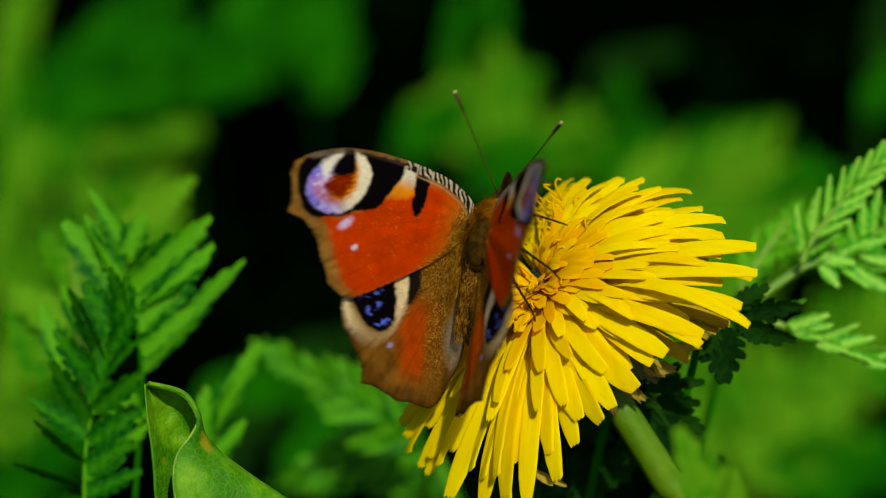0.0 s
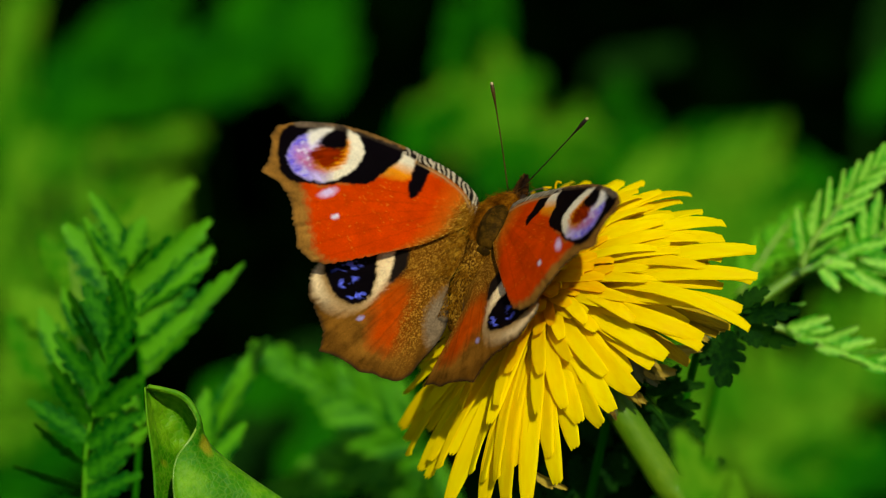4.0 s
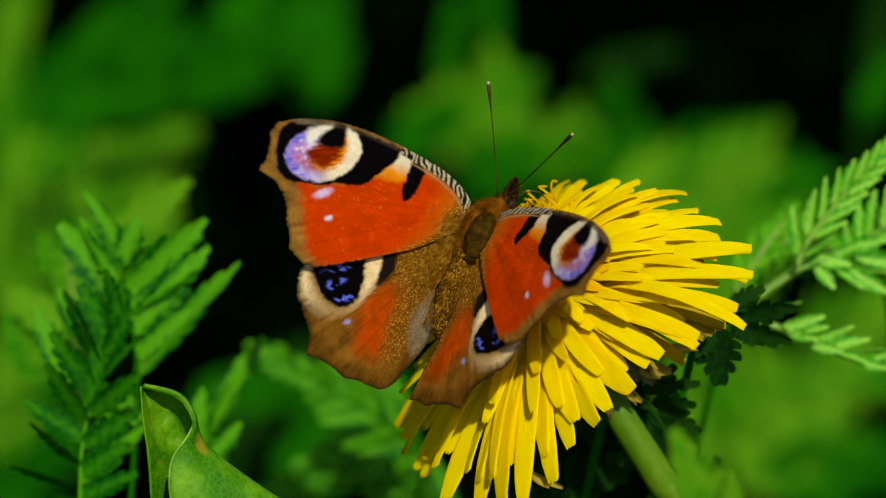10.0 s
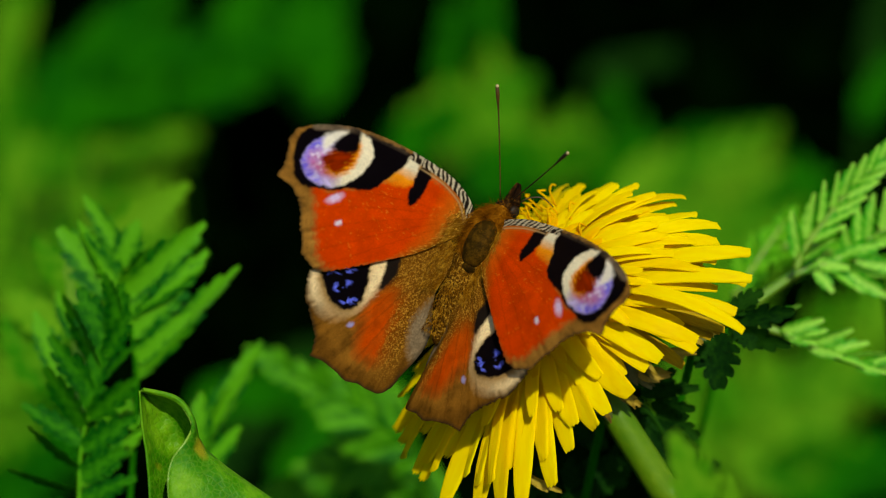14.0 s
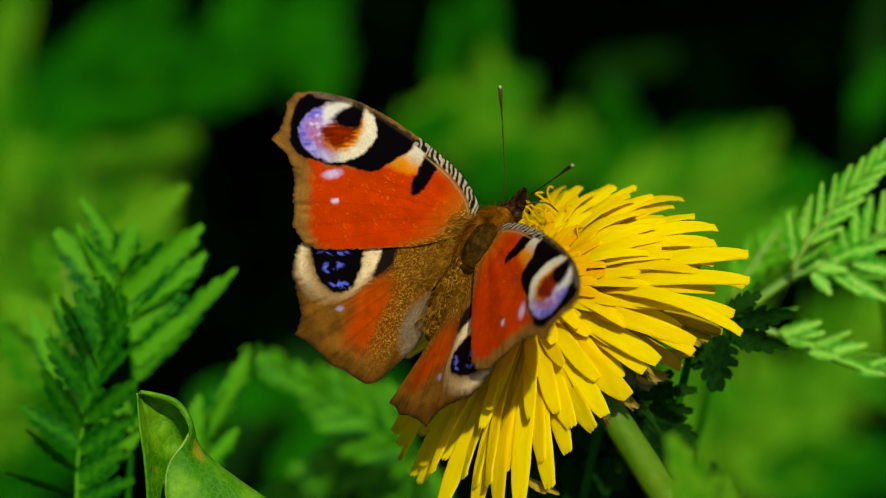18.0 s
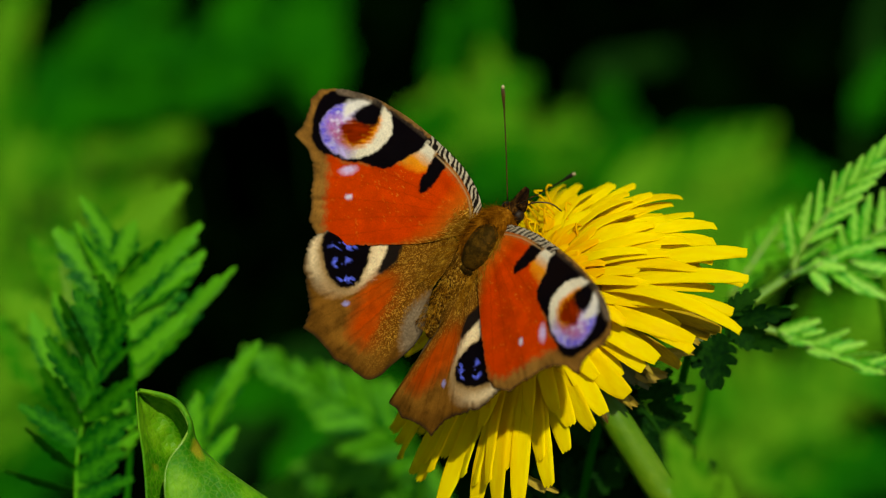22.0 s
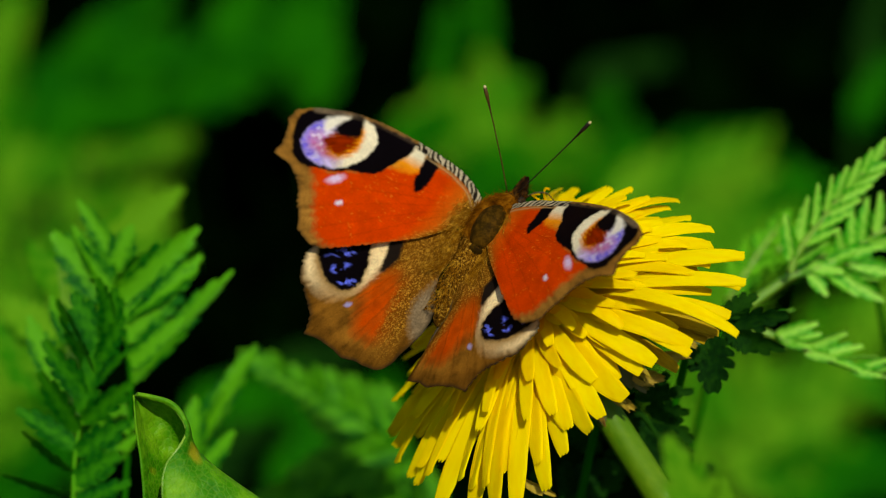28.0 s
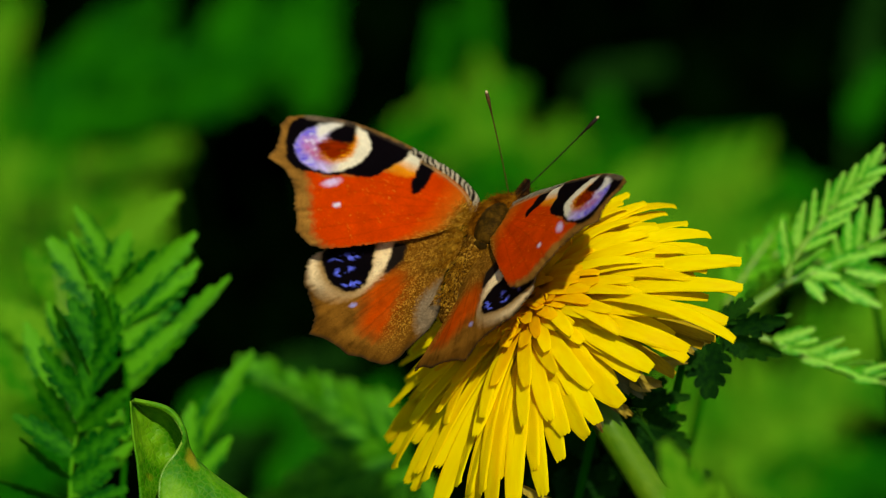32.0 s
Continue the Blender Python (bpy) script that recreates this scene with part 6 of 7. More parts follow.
    walk(forewing_right, [
        (0.00, pose(0.00180, 0.00050, 0.00120, -7.98, -21.06, 21.39)),
        (0.10, pose(0.00192, 0.00050, 0.00125, -3.70, -21.80, 9.93)),
        (0.20, pose(0.00202, 0.00050, 0.00129, -0.17, -22.42, 0.49)),
        (0.30, pose(0.00204, 0.00050, 0.00130, 0.42, -22.52, -1.08)),
        (0.50, pose(0.00204, 0.00050, 0.00130, 0.42, -22.52, -1.08)),
        (1.00, pose(0.00209, 0.00050, 0.00132, 0.48, -21.85, -1.28)),
        (1.50, pose(0.00205, 0.00050, 0.00130, 0.43, -22.79, -1.11)),
        (2.00, pose(0.00229, 0.00049, 0.00147, 1.17, -28.89, -2.43)),
        (2.50, pose(0.00219, 0.00049, 0.00141, 0.91, -28.33, -1.92)),
        (3.00, pose(0.00218, 0.00049, 0.00140, 0.89, -28.31, -1.87)),
        (3.50, pose(0.00228, 0.00049, 0.00146, 1.11, -27.98, -2.36)),
        (5.50, pose(0.00267, 0.00047, 0.00158, 1.57, -23.43, -3.93)),
        (6.00, pose(0.00263, 0.00047, 0.00156, 1.49, -23.35, -3.76)),
        (6.50, pose(0.00262, 0.00047, 0.00159, 1.64, -25.31, -3.83)),
        (7.00, pose(0.00268, 0.00047, 0.00160, 1.68, -24.34, -4.08)),
        (7.50, pose(0.00264, 0.00047, 0.00156, 1.49, -23.12, -3.79)),
        (8.00, pose(0.00272, 0.00047, 0.00160, 1.64, -23.19, -4.17)),
        (8.50, pose(0.00267, 0.00047, 0.00158, 1.58, -23.59, -3.95)),
        (9.00, pose(0.00263, 0.00047, 0.00157, 1.55, -23.91, -3.82)),
        (9.50, pose(0.00262, 0.00047, 0.00158, 1.61, -24.91, -3.83)),
        (10.00, pose(0.00259, 0.00048, 0.00154, 1.41, -23.18, -3.58)),
        (10.50, pose(0.00255, 0.00048, 0.00151, 1.30, -22.76, -3.37)),
        (11.00, pose(0.00257, 0.00048, 0.00154, 1.44, -23.97, -3.54)),
        (11.50, pose(0.00262, 0.00047, 0.00158, 1.61, -25.03, -3.81)),
        (12.00, pose(0.00258, 0.00048, 0.00154, 1.42, -23.45, -3.56)),
        (12.50, pose(0.00261, 0.00047, 0.00154, 1.40, -22.68, -3.63)),
        (13.00, pose(0.00244, 0.00048, 0.00154, 1.49, -28.07, -3.15)),
        (13.50, pose(0.00244, 0.00048, 0.00152, 1.35, -26.18, -3.05)),
        (14.00, pose(0.00243, 0.00049, 0.00134, 0.55, -12.48, -2.52)),
        (14.50, pose(0.00239, 0.00049, 0.00133, 0.51, -12.52, -2.37)),
        (16.50, pose(0.00227, 0.00049, 0.00134, 0.57, -16.75, -1.97)),
        (17.00, pose(0.00227, 0.00049, 0.00144, 1.04, -26.98, -2.29)),
        (17.50, pose(0.00233, 0.00049, 0.00147, 1.17, -26.99, -2.57)),
        (18.00, pose(0.00231, 0.00049, 0.00145, 1.06, -26.16, -2.41)),
        (18.50, pose(0.00219, 0.00049, 0.00133, 0.51, -18.10, -1.64)),
        (19.00, pose(0.00212, 0.00050, 0.00125, 0.19, -8.58, -1.26)),
        (19.50, pose(0.00213, 0.00050, 0.00127, 0.28, -12.10, -1.32)),
        (20.00, pose(0.00214, 0.00050, 0.00127, 0.29, -12.29, -1.35)),
        (20.50, pose(0.00211, 0.00050, 0.00126, 0.25, -11.63, -1.23)),
        (21.00, pose(0.00212, 0.00050, 0.00126, 0.24, -10.68, -1.28)),
        (21.50, pose(0.00206, 0.00050, 0.00125, 0.19, -10.40, -1.03)),
        (22.00, pose(0.00208, 0.00050, 0.00126, 0.25, -13.18, -1.12)),
        (22.50, pose(0.00201, 0.00050, 0.00129, 0.37, -23.42, -0.93)),
        (23.00, pose(0.00211, 0.00050, 0.00137, 0.72, -28.38, -1.52)),
        (23.50, pose(0.00210, 0.00050, 0.00136, 0.69, -27.74, -1.49)),
        (24.00, pose(0.00211, 0.00050, 0.00129, 0.38, -17.01, -1.29)),
        (24.50, pose(0.00204, 0.00050, 0.00127, 0.28, -16.15, -0.99)),
        (25.00, pose(0.00225, 0.00049, 0.00133, 0.51, -15.96, -1.87)),
        (25.50, pose(0.00235, 0.00049, 0.00143, 0.97, -23.00, -2.49)),
        (27.50, pose(0.00209, 0.00050, 0.00127, 0.28, -13.74, -1.19)),
        (28.00, pose(0.00205, 0.00050, 0.00127, 0.29, -16.21, -1.03)),
        (28.50, pose(0.00216, 0.00049, 0.00139, 0.79, -27.12, -1.74)),
        (29.00, pose(0.00222, 0.00049, 0.00139, 0.80, -24.18, -1.94)),
        (29.50, pose(0.00203, 0.00050, 0.00128, 0.31, -18.14, -0.98)),
        (30.00, pose(0.00190, 0.00050, 0.00123, 0.10, -14.51, -0.41)),
        (30.50, pose(0.00190, 0.00050, 0.00124, 0.17, -22.04, -0.44)),
        (31.00, pose(0.00207, 0.00050, 0.00135, 0.65, -28.59, -1.35)),
        (31.50, pose(0.00216, 0.00049, 0.00139, 0.81, -27.71, -1.73)),
        (32.00, pose(0.00214, 0.00050, 0.00136, 0.67, -25.16, -1.57))])
    walk(hindwing_left, [
        (0.00, pose(-0.00180, -0.00250, 0.00100, 0.00, 21.37, 0.00)),
        (0.10, pose(-0.00180, -0.00250, 0.00100, 0.00, 22.14, 0.00)),
        (0.20, pose(-0.00180, -0.00250, 0.00100, 0.00, 22.80, 0.00)),
        (0.30, pose(-0.00180, -0.00250, 0.00100, 0.00, 22.91, 0.00)),
        (0.50, pose(-0.00180, -0.00250, 0.00100, 0.00, 22.91, 0.00)),
        (1.00, pose(-0.00180, -0.00250, 0.00100, 0.00, 19.18, 0.00)),
        (1.50, pose(-0.00180, -0.00250, 0.00100, 0.00, 17.93, 0.00)),
        (2.00, pose(-0.00180, -0.00250, 0.00100, 0.00, 20.54, 0.00)),
        (2.50, pose(-0.00180, -0.00250, 0.00100, 0.00, 19.85, 0.00)),
        (3.00, pose(-0.00180, -0.00250, 0.00100, 0.00, 17.50, 0.00)),
        (3.50, pose(-0.00180, -0.00250, 0.00100, 0.00, 17.18, 0.00)),
        (5.50, pose(-0.00180, -0.00250, 0.00100, 0.00, 17.58, 0.00)),
        (6.00, pose(-0.00180, -0.00250, 0.00100, 0.00, 16.58, 0.00)),
        (6.50, pose(-0.00180, -0.00250, 0.00100, 0.00, 18.03, 0.00)),
        (7.00, pose(-0.00180, -0.00250, 0.00100, 0.00, 18.39, 0.00)),
        (7.50, pose(-0.00180, -0.00250, 0.00100, 0.00, 16.23, 0.00)),
        (8.00, pose(-0.00180, -0.00250, 0.00100, 0.00, 18.23, 0.00)),
        (8.50, pose(-0.00180, -0.00250, 0.00100, 0.00, 19.04, 0.00)),
        (9.00, pose(-0.00180, -0.00250, 0.00100, 0.00, 17.79, 0.00)),
        (9.50, pose(-0.00180, -0.00250, 0.00100, 0.00, 16.82, 0.00)),
        (10.00, pose(-0.00180, -0.00250, 0.00100, 0.00, 15.86, 0.00)),
        (10.50, pose(-0.00180, -0.00250, 0.00100, 0.00, 15.06, 0.00)),
        (11.00, pose(-0.00180, -0.00250, 0.00100, 0.00, 19.45, 0.00)),
        (11.50, pose(-0.00180, -0.00250, 0.00100, 0.00, 20.63, 0.00)),
        (12.00, pose(-0.00180, -0.00250, 0.00100, 0.00, 19.21, 0.00)),
        (12.50, pose(-0.00180, -0.00250, 0.00100, 0.00, 20.69, 0.00)),
        (13.00, pose(-0.00180, -0.00250, 0.00100, 0.00, 25.13, 0.00)),
        (13.50, pose(-0.00180, -0.00250, 0.00100, 0.00, 23.77, 0.00)),
        (14.00, pose(-0.00180, -0.00250, 0.00100, 0.00, 9.80, 0.00)),
        (14.50, pose(-0.00180, -0.00250, 0.00100, 0.00, 12.71, 0.00)),
        (16.50, pose(-0.00180, -0.00250, 0.00100, 0.00, 16.39, 0.00)),
        (17.00, pose(-0.00180, -0.00250, 0.00100, 0.00, 24.89, 0.00)),
        (17.50, pose(-0.00180, -0.00250, 0.00100, 0.00, 25.23, 0.00)),
        (18.00, pose(-0.00180, -0.00250, 0.00100, 0.00, 25.03, 0.00)),
        (18.50, pose(-0.00180, -0.00250, 0.00100, 0.00, 20.90, 0.00)),
        (19.00, pose(-0.00180, -0.00250, 0.00100, 0.00, 14.70, 0.00)),
        (19.50, pose(-0.00180, -0.00250, 0.00100, 0.00, 14.18, 0.00)),
        (20.00, pose(-0.00180, -0.00250, 0.00100, 0.00, 14.26, 0.00)),
        (20.50, pose(-0.00180, -0.00250, 0.00100, 0.00, 14.35, 0.00)),
        (21.00, pose(-0.00180, -0.00250, 0.00100, 0.00, 16.11, 0.00)),
        (21.50, pose(-0.00180, -0.00250, 0.00100, 0.00, 16.34, 0.00)),
        (22.00, pose(-0.00180, -0.00250, 0.00100, 0.00, 14.34, 0.00)),
        (22.50, pose(-0.00180, -0.00250, 0.00100, 0.00, 22.18, 0.00)),
        (23.00, pose(-0.00180, -0.00250, 0.00100, 0.00, 26.48, 0.00)),
        (23.50, pose(-0.00180, -0.00250, 0.00100, 0.00, 24.52, 0.00)),
        (24.00, pose(-0.00180, -0.00250, 0.00100, 0.00, 13.12, 0.00)),
        (24.50, pose(-0.00180, -0.00250, 0.00100, 0.00, 12.11, 0.00)),
        (25.00, pose(-0.00180, -0.00250, 0.00100, 0.00, 13.88, 0.00)),
        (25.50, pose(-0.00180, -0.00250, 0.00100, 0.00, 28.94, 0.00)),
        (27.50, pose(-0.00180, -0.00250, 0.00100, 0.00, 14.05, 0.00)),
        (28.00, pose(-0.00180, -0.00250, 0.00100, 0.00, 14.96, 0.00)),
        (28.50, pose(-0.00180, -0.00250, 0.00100, 0.00, 26.20, 0.00)),
        (29.00, pose(-0.00180, -0.00250, 0.00100, 0.00, 23.37, 0.00)),
        (29.50, pose(-0.00180, -0.00250, 0.00100, 0.00, 18.15, 0.00)),
        (30.00, pose(-0.00180, -0.00250, 0.00100, 0.00, 13.53, 0.00)),
        (30.50, pose(-0.00180, -0.00250, 0.00100, 0.00, 18.86, 0.00)),
        (31.00, pose(-0.00180, -0.00250, 0.00100, 0.00, 21.94, 0.00)),
        (31.50, pose(-0.00180, -0.00250, 0.00100, 0.00, 20.25, 0.00)),
        (32.00, pose(-0.00180, -0.00250, 0.00100, 0.00, 15.73, 0.00))])
    walk(hindwing_right, [
        (0.00, pose(0.00180, -0.00250, 0.00100, -11.34, -17.10, 19.92)),
        (0.10, pose(0.00180, -0.00250, 0.00100, -7.56, -16.44, 9.91)),
        (0.20, pose(0.00180, -0.00250, 0.00100, -4.29, -16.15, 1.69)),
        (0.30, pose(0.00180, -0.00250, 0.00100, -4.00, -15.67, 0.30)),
        (0.50, pose(0.00180, -0.00250, 0.00100, -4.00, -15.67, 0.30)),
        (1.00, pose(0.00180, -0.00250, 0.00100, -4.00, -15.39, 0.30)),
        (1.50, pose(0.00180, -0.00250, 0.00100, -4.00, -16.89, 0.30)),
        (2.00, pose(0.00180, -0.00250, 0.00100, -4.00, -22.09, 0.30)),
        (2.50, pose(0.00180, -0.00250, 0.00100, -4.00, -21.93, 0.30)),
        (3.00, pose(0.00180, -0.00250, 0.00100, -4.00, -21.64, 0.30)),
        (3.50, pose(0.00180, -0.00250, 0.00100, -4.06, -21.36, 0.41)),
        (5.50, pose(0.00180, -0.00250, 0.00100, -4.28, -15.80, 0.83)),
        (6.00, pose(0.00180, -0.00250, 0.00100, -4.33, -15.47, 0.94)),
        (6.50, pose(0.00180, -0.00250, 0.00100, -4.39, -17.47, 1.04)),
        (7.00, pose(0.00180, -0.00250, 0.00100, -4.45, -16.73, 1.15)),
        (7.50, pose(0.00180, -0.00250, 0.00100, -4.50, -15.08, 1.25)),
        (8.00, pose(0.00180, -0.00250, 0.00100, -4.56, -16.82, 1.36)),
        (8.50, pose(0.00180, -0.00250, 0.00100, -4.61, -17.46, 1.46)),
        (9.00, pose(0.00180, -0.00250, 0.00100, -4.67, -17.83, 1.57)),
        (9.50, pose(0.00180, -0.00250, 0.00100, -4.36, -18.88, 1.33)),
        (10.00, pose(0.00180, -0.00250, 0.00100, -4.05, -16.80, 1.09)),
        (10.50, pose(0.00180, -0.00250, 0.00100, -3.75, -15.80, 0.85)),
        (11.00, pose(0.00180, -0.00250, 0.00100, -3.44, -17.91, 0.61)),
        (11.50, pose(0.00180, -0.00250, 0.00100, -3.13, -19.30, 0.38)),
        (12.00, pose(0.00180, -0.00250, 0.00100, -2.82, -18.17, 0.14)),
        (12.50, pose(0.00180, -0.00250, 0.00100, -2.51, -17.50, -0.10)),
        (13.00, pose(0.00180, -0.00250, 0.00100, -2.21, -22.81, -0.34)),
        (13.50, pose(0.00180, -0.00250, 0.00100, -1.90, -20.73, -0.58)),
        (14.00, pose(0.00180, -0.00250, 0.00100, -1.59, -7.22, -0.82)),
        (14.50, pose(0.00180, -0.00250, 0.00100, -1.69, -8.58, -0.73)),
        (16.50, pose(0.00180, -0.00250, 0.00100, -2.09, -12.16, -0.38)),
        (17.00, pose(0.00180, -0.00250, 0.00100, -2.19, -21.47, -0.29)),
        (17.50, pose(0.00180, -0.00250, 0.00100, -2.29, -21.28, -0.20)),
        (18.00, pose(0.00180, -0.00250, 0.00100, -2.40, -20.43, -0.11)),
        (18.50, pose(0.00180, -0.00250, 0.00100, -2.50, -12.46, -0.02)),
        (19.00, pose(0.00180, -0.00250, 0.00100, -2.60, -4.12, 0.07)),
        (19.50, pose(0.00180, -0.00250, 0.00100, -2.70, -9.49, 0.16)),
        (20.00, pose(0.00180, -0.00250, 0.00100, -2.80, -9.63, 0.24)),
        (20.50, pose(0.00180, -0.00250, 0.00100, -2.90, -9.81, 0.33)),
        (21.00, pose(0.00180, -0.00250, 0.00100, -3.00, -8.98, 0.42)),
        (21.50, pose(0.00180, -0.00250, 0.00100, -3.10, -8.89, 0.51)),
        (22.00, pose(0.00180, -0.00250, 0.00100, -3.20, -12.25, 0.60)),
        (22.50, pose(0.00180, -0.00250, 0.00100, -3.25, -19.55, 0.25)),
        (23.00, pose(0.00180, -0.00250, 0.00100, -3.30, -24.06, -0.10)),
        (23.50, pose(0.00180, -0.00250, 0.00100, -3.22, -23.53, -0.03)),
        (24.00, pose(0.00180, -0.00250, 0.00100, -3.15, -14.46, 0.03)),
        (24.50, pose(0.00180, -0.00250, 0.00100, -3.07, -14.21, 0.10)),
        (25.00, pose(0.00180, -0.00250, 0.00100, -3.00, -14.18, 0.17)),
        (25.50, pose(0.00180, -0.00250, 0.00100, -2.92, -14.69, 0.24)),
        (27.50, pose(0.00180, -0.00250, 0.00100, -2.62, -7.21, 0.51)),
        (28.00, pose(0.00180, -0.00250, 0.00100, -2.55, -9.46, 0.57)),
        (28.50, pose(0.00180, -0.00250, 0.00100, -2.48, -19.31, 0.64)),
        (29.00, pose(0.00180, -0.00250, 0.00100, -2.40, -16.16, 0.71)),
        (29.50, pose(0.00180, -0.00250, 0.00100, -2.40, -11.36, 0.71)),
        (30.00, pose(0.00180, -0.00250, 0.00100, -2.40, -8.59, 0.71)),
        (30.50, pose(0.00180, -0.00250, 0.00100, -2.40, -15.52, 0.70)),
        (31.00, pose(0.00180, -0.00250, 0.00100, -2.40, -22.51, 0.70)),
        (31.50, pose(0.00180, -0.00250, 0.00100, -2.40, -21.91, 0.70)),
        (32.00, pose(0.00180, -0.00250, 0.00100, -2.40, -19.93, 0.70))])
    walk(antenna_left, [
        (0.00, pose(0.00075, 0.00540, -0.00060, 41.92, -0.00, -11.73)),
        (0.50, pose(0.00075, 0.00540, -0.00060, 53.73, -0.00, -0.58)),
        (1.00, pose(0.00075, 0.00540, -0.00060, 53.94, -0.00, -2.75)),
        (1.50, pose(0.00075, 0.00540, -0.00060, 55.43, -0.00, -6.20)),
        (2.00, pose(0.00075, 0.00540, -0.00060, 60.55, -0.00, -11.40)),
        (2.50, pose(0.00075, 0.00540, -0.00060, 58.94, -0.00, -9.15)),
        (3.00, pose(0.00075, 0.00540, -0.00060, 58.23, -0.00, -11.55)),
        (3.50, pose(0.00075, 0.00540, -0.00060, 58.13, -0.00, -9.82)),
        (5.50, pose(0.00075, 0.00540, -0.00060, 51.68, -0.00, -5.08)),
        (6.00, pose(0.00075, 0.00540, -0.00060, 48.67, -0.00, -5.13)),
        (6.50, pose(0.00075, 0.00540, -0.00060, 49.20, -0.00, -4.64)),
        (7.00, pose(0.00075, 0.00540, -0.00060, 48.99, -0.00, -3.59)),
        (7.50, pose(0.00075, 0.00540, -0.00060, 48.14, -0.00, -1.50)),
        (8.00, pose(0.00075, 0.00540, -0.00060, 50.36, -0.00, -5.98)),
        (8.50, pose(0.00075, 0.00540, -0.00060, 50.45, -0.00, -3.63)),
        (9.00, pose(0.00075, 0.00540, -0.00060, 49.88, -0.00, -3.38)),
        (9.50, pose(0.00075, 0.00540, -0.00060, 49.47, -0.00, -4.74)),
        (10.00, pose(0.00075, 0.00540, -0.00060, 48.14, -0.00, -2.43)),
        (10.50, pose(0.00075, 0.00540, -0.00060, 44.85, -0.00, -0.94)),
        (11.00, pose(0.00075, 0.00540, -0.00060, 46.33, -0.00, -2.22)),
        (11.50, pose(0.00075, 0.00540, -0.00060, 46.80, -0.00, -3.68)),
        (12.00, pose(0.00075, 0.00540, -0.00060, 45.72, -0.00, -1.11)),
        (12.50, pose(0.00075, 0.00540, -0.00060, 45.83, 0.00, 0.94)),
        (13.00, pose(0.00075, 0.00540, -0.00060, 46.31, 0.00, 0.93)),
        (13.50, pose(0.00075, 0.00540, -0.00060, 44.68, 0.00, 0.66)),
        (14.00, pose(0.00075, 0.00540, -0.00060, 41.54, -0.00, -0.93)),
        (14.50, pose(0.00075, 0.00540, -0.00060, 39.26, -0.00, -0.23)),
        (16.50, pose(0.00075, 0.00540, -0.00060, 40.82, 0.00, 6.90)),
        (17.00, pose(0.00075, 0.00540, -0.00060, 42.16, 0.00, 8.13)),
        (17.50, pose(0.00075, 0.00540, -0.00060, 40.95, 0.00, 7.01)),
        (18.00, pose(0.00075, 0.00540, -0.00060, 40.92, 0.00, 7.95)),
        (18.50, pose(0.00075, 0.00540, -0.00060, 39.25, 0.00, 7.95)),
        (19.00, pose(0.00075, 0.00540, -0.00060, 35.98, 0.00, 8.54)),
        (19.50, pose(0.00075, 0.00540, -0.00060, 37.29, 0.00, 8.09)),
        (20.00, pose(0.00075, 0.00540, -0.00060, 37.22, 0.00, 6.71)),
        (20.50, pose(0.00075, 0.00540, -0.00060, 37.21, 0.00, 7.70)),
        (21.00, pose(0.00075, 0.00540, -0.00060, 38.11, 0.00, 9.36)),
        (21.50, pose(0.00075, 0.00540, -0.00060, 37.65, 0.00, 9.93)),
        (22.00, pose(0.00075, 0.00540, -0.00060, 38.04, 0.00, 9.85)),
        (22.50, pose(0.00075, 0.00540, -0.00060, 37.87, 0.00, 7.98)),
        (23.00, pose(0.00075, 0.00540, -0.00060, 39.09, 0.00, 7.36)),
        (23.50, pose(0.00075, 0.00540, -0.00060, 38.45, 0.00, 6.78)),
        (24.00, pose(0.00075, 0.00540, -0.00060, 24.07, -0.00, -32.35)),
        (24.50, pose(0.00075, 0.00540, -0.00060, 32.94, -0.00, -57.42)),
        (25.00, pose(0.00075, 0.00540, -0.00060, 50.61, 0.00, 12.37)),
        (25.50, pose(0.00075, 0.00540, -0.00060, 55.75, 0.00, 13.07)),
        (27.50, pose(0.00075, 0.00540, -0.00060, 62.83, 0.00, 2.03)),
        (28.00, pose(0.00075, 0.00540, -0.00060, 63.47, 0.00, 0.86)),
        (28.50, pose(0.00075, 0.00540, -0.00060, 63.94, 0.00, 2.23)),
        (29.00, pose(0.00075, 0.00540, -0.00060, 63.22, 0.00, 0.53)),
        (29.50, pose(0.00075, 0.00540, -0.00060, 59.19, 0.00, 3.11)),
        (30.00, pose(0.00075, 0.00540, -0.00060, 61.84, 0.00, 3.97)),
        (30.50, pose(0.00075, 0.00540, -0.00060, 65.60, -0.00, -4.13)),
        (31.00, pose(0.00075, 0.00540, -0.00060, 71.16, -0.00, -10.87)),
        (31.50, pose(0.00075, 0.00540, -0.00060, 70.68, -0.00, -9.29)),
        (32.00, pose(0.00075, 0.00540, -0.00060, 70.26, -0.00, -14.05))])
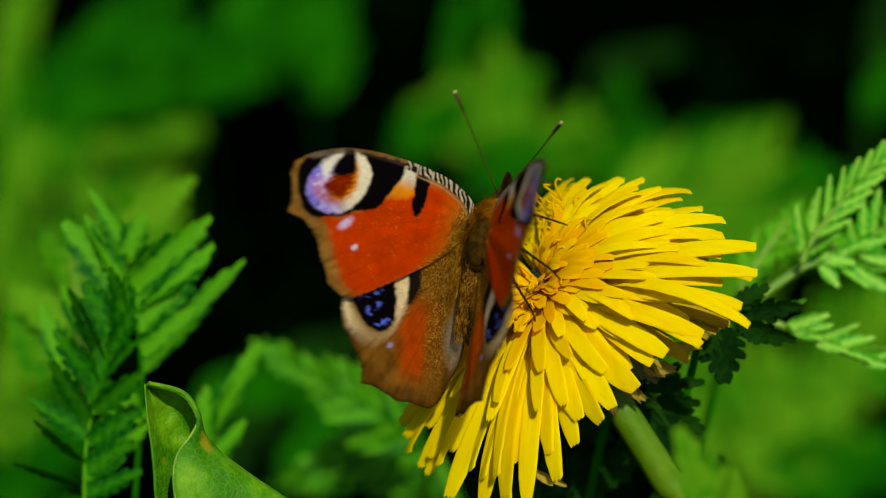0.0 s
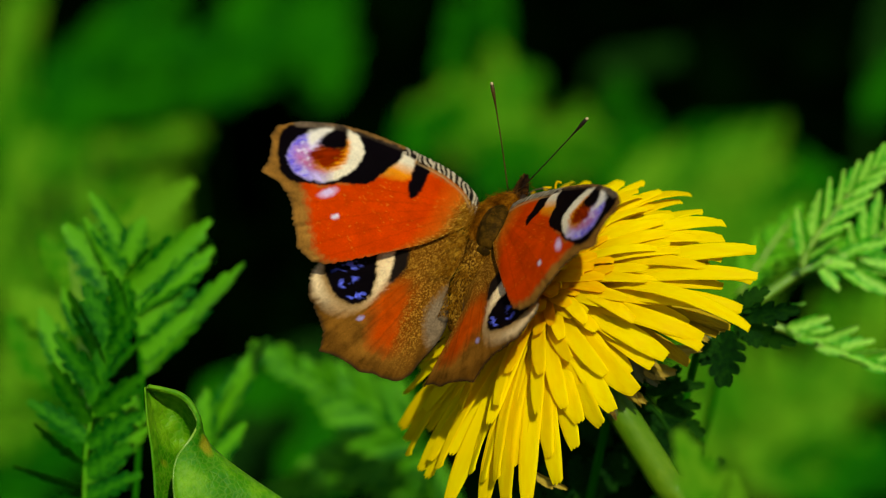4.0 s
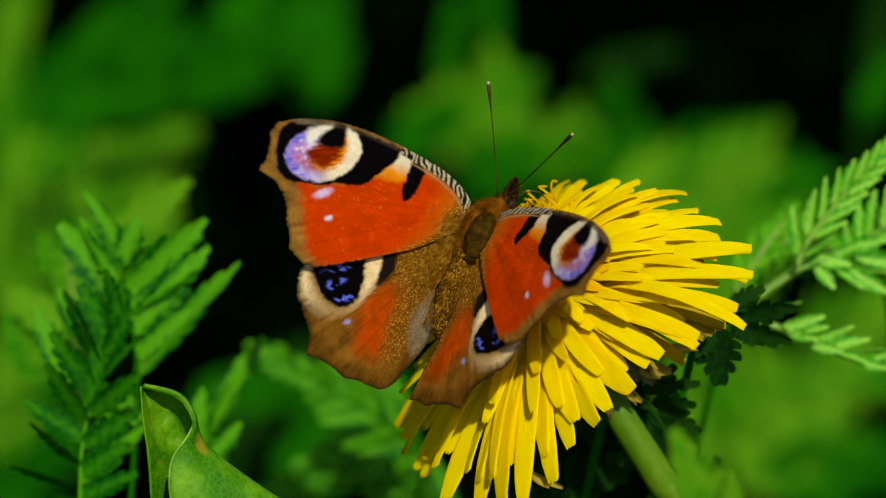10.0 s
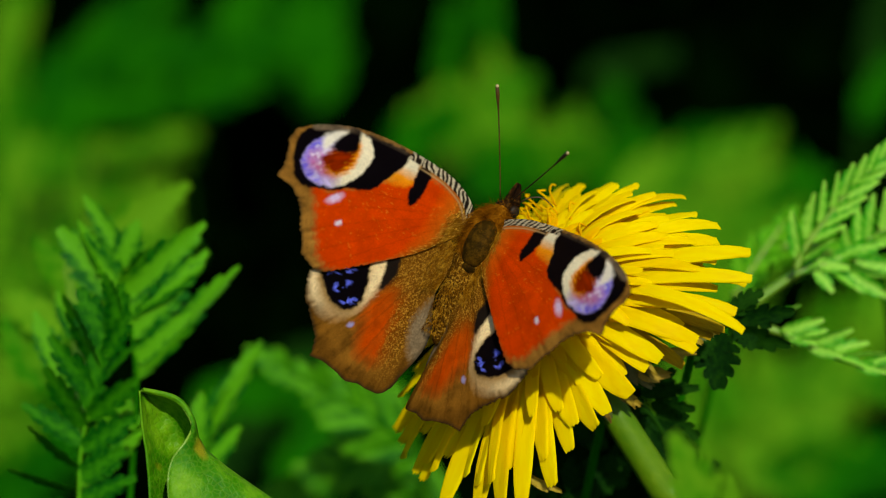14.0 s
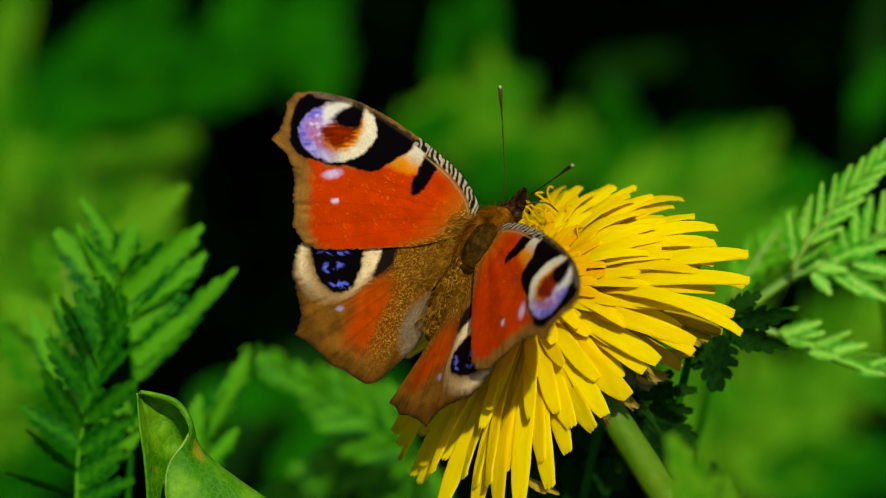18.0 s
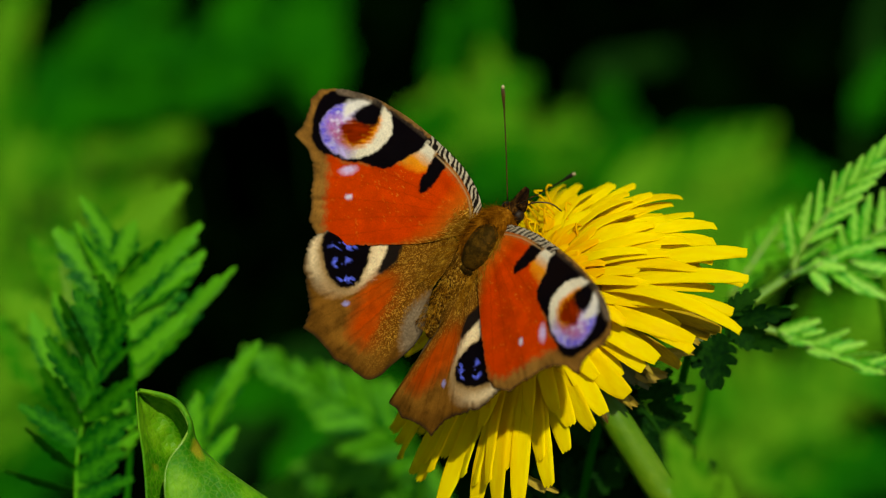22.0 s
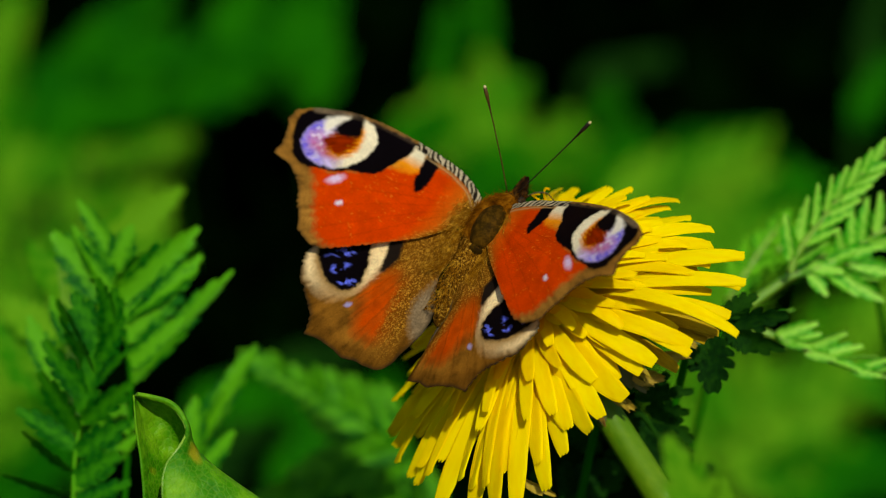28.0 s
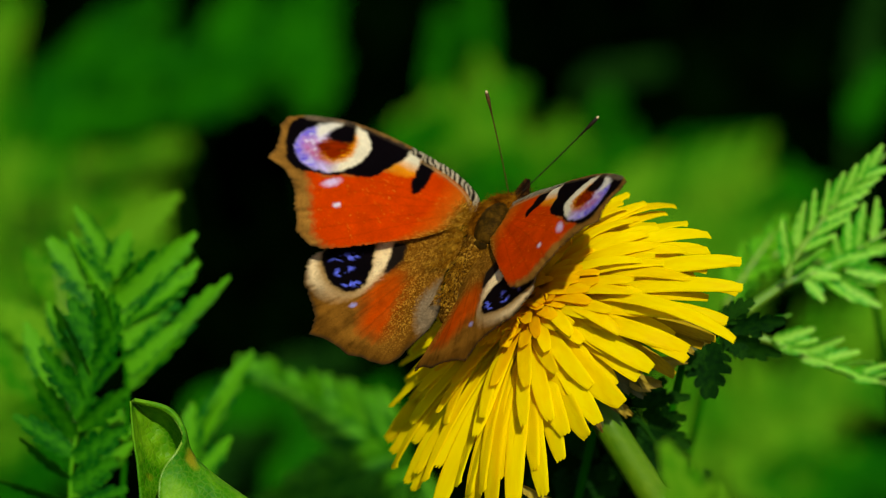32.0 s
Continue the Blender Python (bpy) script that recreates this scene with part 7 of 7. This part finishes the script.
    walk(antenna_right, [
        (0.00, pose(0.00215, 0.00540, -0.00060, 7.78, -0.00, -48.47)),
        (0.50, pose(0.00215, 0.00540, -0.00060, 31.72, -0.00, -55.80)),
        (1.00, pose(0.00215, 0.00540, -0.00060, 31.01, -0.00, -53.38)),
        (1.50, pose(0.00215, 0.00540, -0.00060, 29.42, -0.00, -54.15)),
        (2.00, pose(0.00215, 0.00540, -0.00060, 30.02, -0.00, -54.25)),
        (2.50, pose(0.00215, 0.00540, -0.00060, 29.38, -0.00, -53.33)),
        (3.00, pose(0.00215, 0.00540, -0.00060, 29.54, -0.00, -52.58)),
        (3.50, pose(0.00215, 0.00540, -0.00060, 29.58, -0.00, -53.39)),
        (5.50, pose(0.00215, 0.00540, -0.00060, 29.38, -0.00, -54.07)),
        (6.00, pose(0.00215, 0.00540, -0.00060, 31.01, -0.00, -56.49)),
        (6.50, pose(0.00215, 0.00540, -0.00060, 30.82, -0.00, -55.43)),
        (7.00, pose(0.00215, 0.00540, -0.00060, 31.06, -0.00, -55.59)),
        (7.50, pose(0.00215, 0.00540, -0.00060, 30.22, -0.00, -54.84)),
        (8.00, pose(0.00215, 0.00540, -0.00060, 28.92, -0.00, -54.62)),
        (8.50, pose(0.00215, 0.00540, -0.00060, 29.30, -0.00, -54.07)),
        (9.00, pose(0.00215, 0.00540, -0.00060, 28.59, -0.00, -53.54)),
        (9.50, pose(0.00215, 0.00540, -0.00060, 30.13, -0.00, -53.07)),
        (10.00, pose(0.00215, 0.00540, -0.00060, 30.68, -0.00, -53.52)),
        (10.50, pose(0.00215, 0.00540, -0.00060, 30.58, -0.00, -53.98)),
        (11.00, pose(0.00215, 0.00540, -0.00060, 30.52, -0.00, -53.09)),
        (11.50, pose(0.00215, 0.00540, -0.00060, 31.47, -0.00, -53.59)),
        (12.00, pose(0.00215, 0.00540, -0.00060, 31.51, -0.00, -54.21)),
        (12.50, pose(0.00215, 0.00540, -0.00060, 33.52, -0.00, -56.33)),
        (13.00, pose(0.00215, 0.00540, -0.00060, 33.29, -0.00, -55.06)),
        (13.50, pose(0.00215, 0.00540, -0.00060, 35.45, -0.00, -57.19)),
        (14.00, pose(0.00215, 0.00540, -0.00060, 31.88, -0.00, -55.77)),
        (14.50, pose(0.00215, 0.00540, -0.00060, 30.35, -0.00, -55.13)),
        (16.50, pose(0.00215, 0.00540, -0.00060, 32.93, -0.00, -52.46)),
        (17.00, pose(0.00215, 0.00540, -0.00060, 34.41, -0.00, -53.98)),
        (17.50, pose(0.00215, 0.00540, -0.00060, 32.54, -0.00, -53.91)),
        (18.00, pose(0.00215, 0.00540, -0.00060, 32.28, -0.00, -53.00)),
        (18.50, pose(0.00215, 0.00540, -0.00060, 32.67, -0.00, -55.53)),
        (19.00, pose(0.00215, 0.00540, -0.00060, 29.03, -0.00, -54.15)),
        (19.50, pose(0.00215, 0.00540, -0.00060, 30.44, -0.00, -53.30)),
        (20.00, pose(0.00215, 0.00540, -0.00060, 30.65, -0.00, -52.81)),
        (20.50, pose(0.00215, 0.00540, -0.00060, 30.76, -0.00, -52.12)),
        (21.00, pose(0.00215, 0.00540, -0.00060, 31.57, -0.00, -51.67)),
        (21.50, pose(0.00215, 0.00540, -0.00060, 31.07, -0.00, -50.84)),
        (22.00, pose(0.00215, 0.00540, -0.00060, 30.34, -0.00, -52.01)),
        (22.50, pose(0.00215, 0.00540, -0.00060, 33.88, -0.00, -56.54)),
        (23.00, pose(0.00215, 0.00540, -0.00060, 33.86, -0.00, -57.48)),
        (23.50, pose(0.00215, 0.00540, -0.00060, 35.57, -0.00, -58.09)),
        (24.00, pose(0.00215, 0.00540, -0.00060, -6.01, -0.00, -74.26)),
        (24.50, pose(0.00215, 0.00540, -0.00060, -4.97, -0.00, -63.51)),
        (25.00, pose(0.00215, 0.00540, -0.00060, 27.71, -0.00, -47.11)),
        (25.50, pose(0.00215, 0.00540, -0.00060, 26.15, -0.00, -50.70)),
        (27.50, pose(0.00215, 0.00540, -0.00060, 30.19, -0.00, -49.49)),
        (28.00, pose(0.00215, 0.00540, -0.00060, 29.55, -0.00, -50.09)),
        (28.50, pose(0.00215, 0.00540, -0.00060, 30.29, -0.00, -50.04)),
        (29.00, pose(0.00215, 0.00540, -0.00060, 27.80, -0.00, -49.68)),
        (29.50, pose(0.00215, 0.00540, -0.00060, 28.30, -0.00, -51.10)),
        (30.00, pose(0.00215, 0.00540, -0.00060, 27.03, -0.00, -50.35)),
        (30.50, pose(0.00215, 0.00540, -0.00060, 25.99, -0.00, -51.39)),
        (31.00, pose(0.00215, 0.00540, -0.00060, 26.74, -0.00, -51.45)),
        (31.50, pose(0.00215, 0.00540, -0.00060, 26.31, -0.00, -51.98)),
        (32.00, pose(0.00215, 0.00540, -0.00060, 26.00, -0.00, -51.08))])


motions()
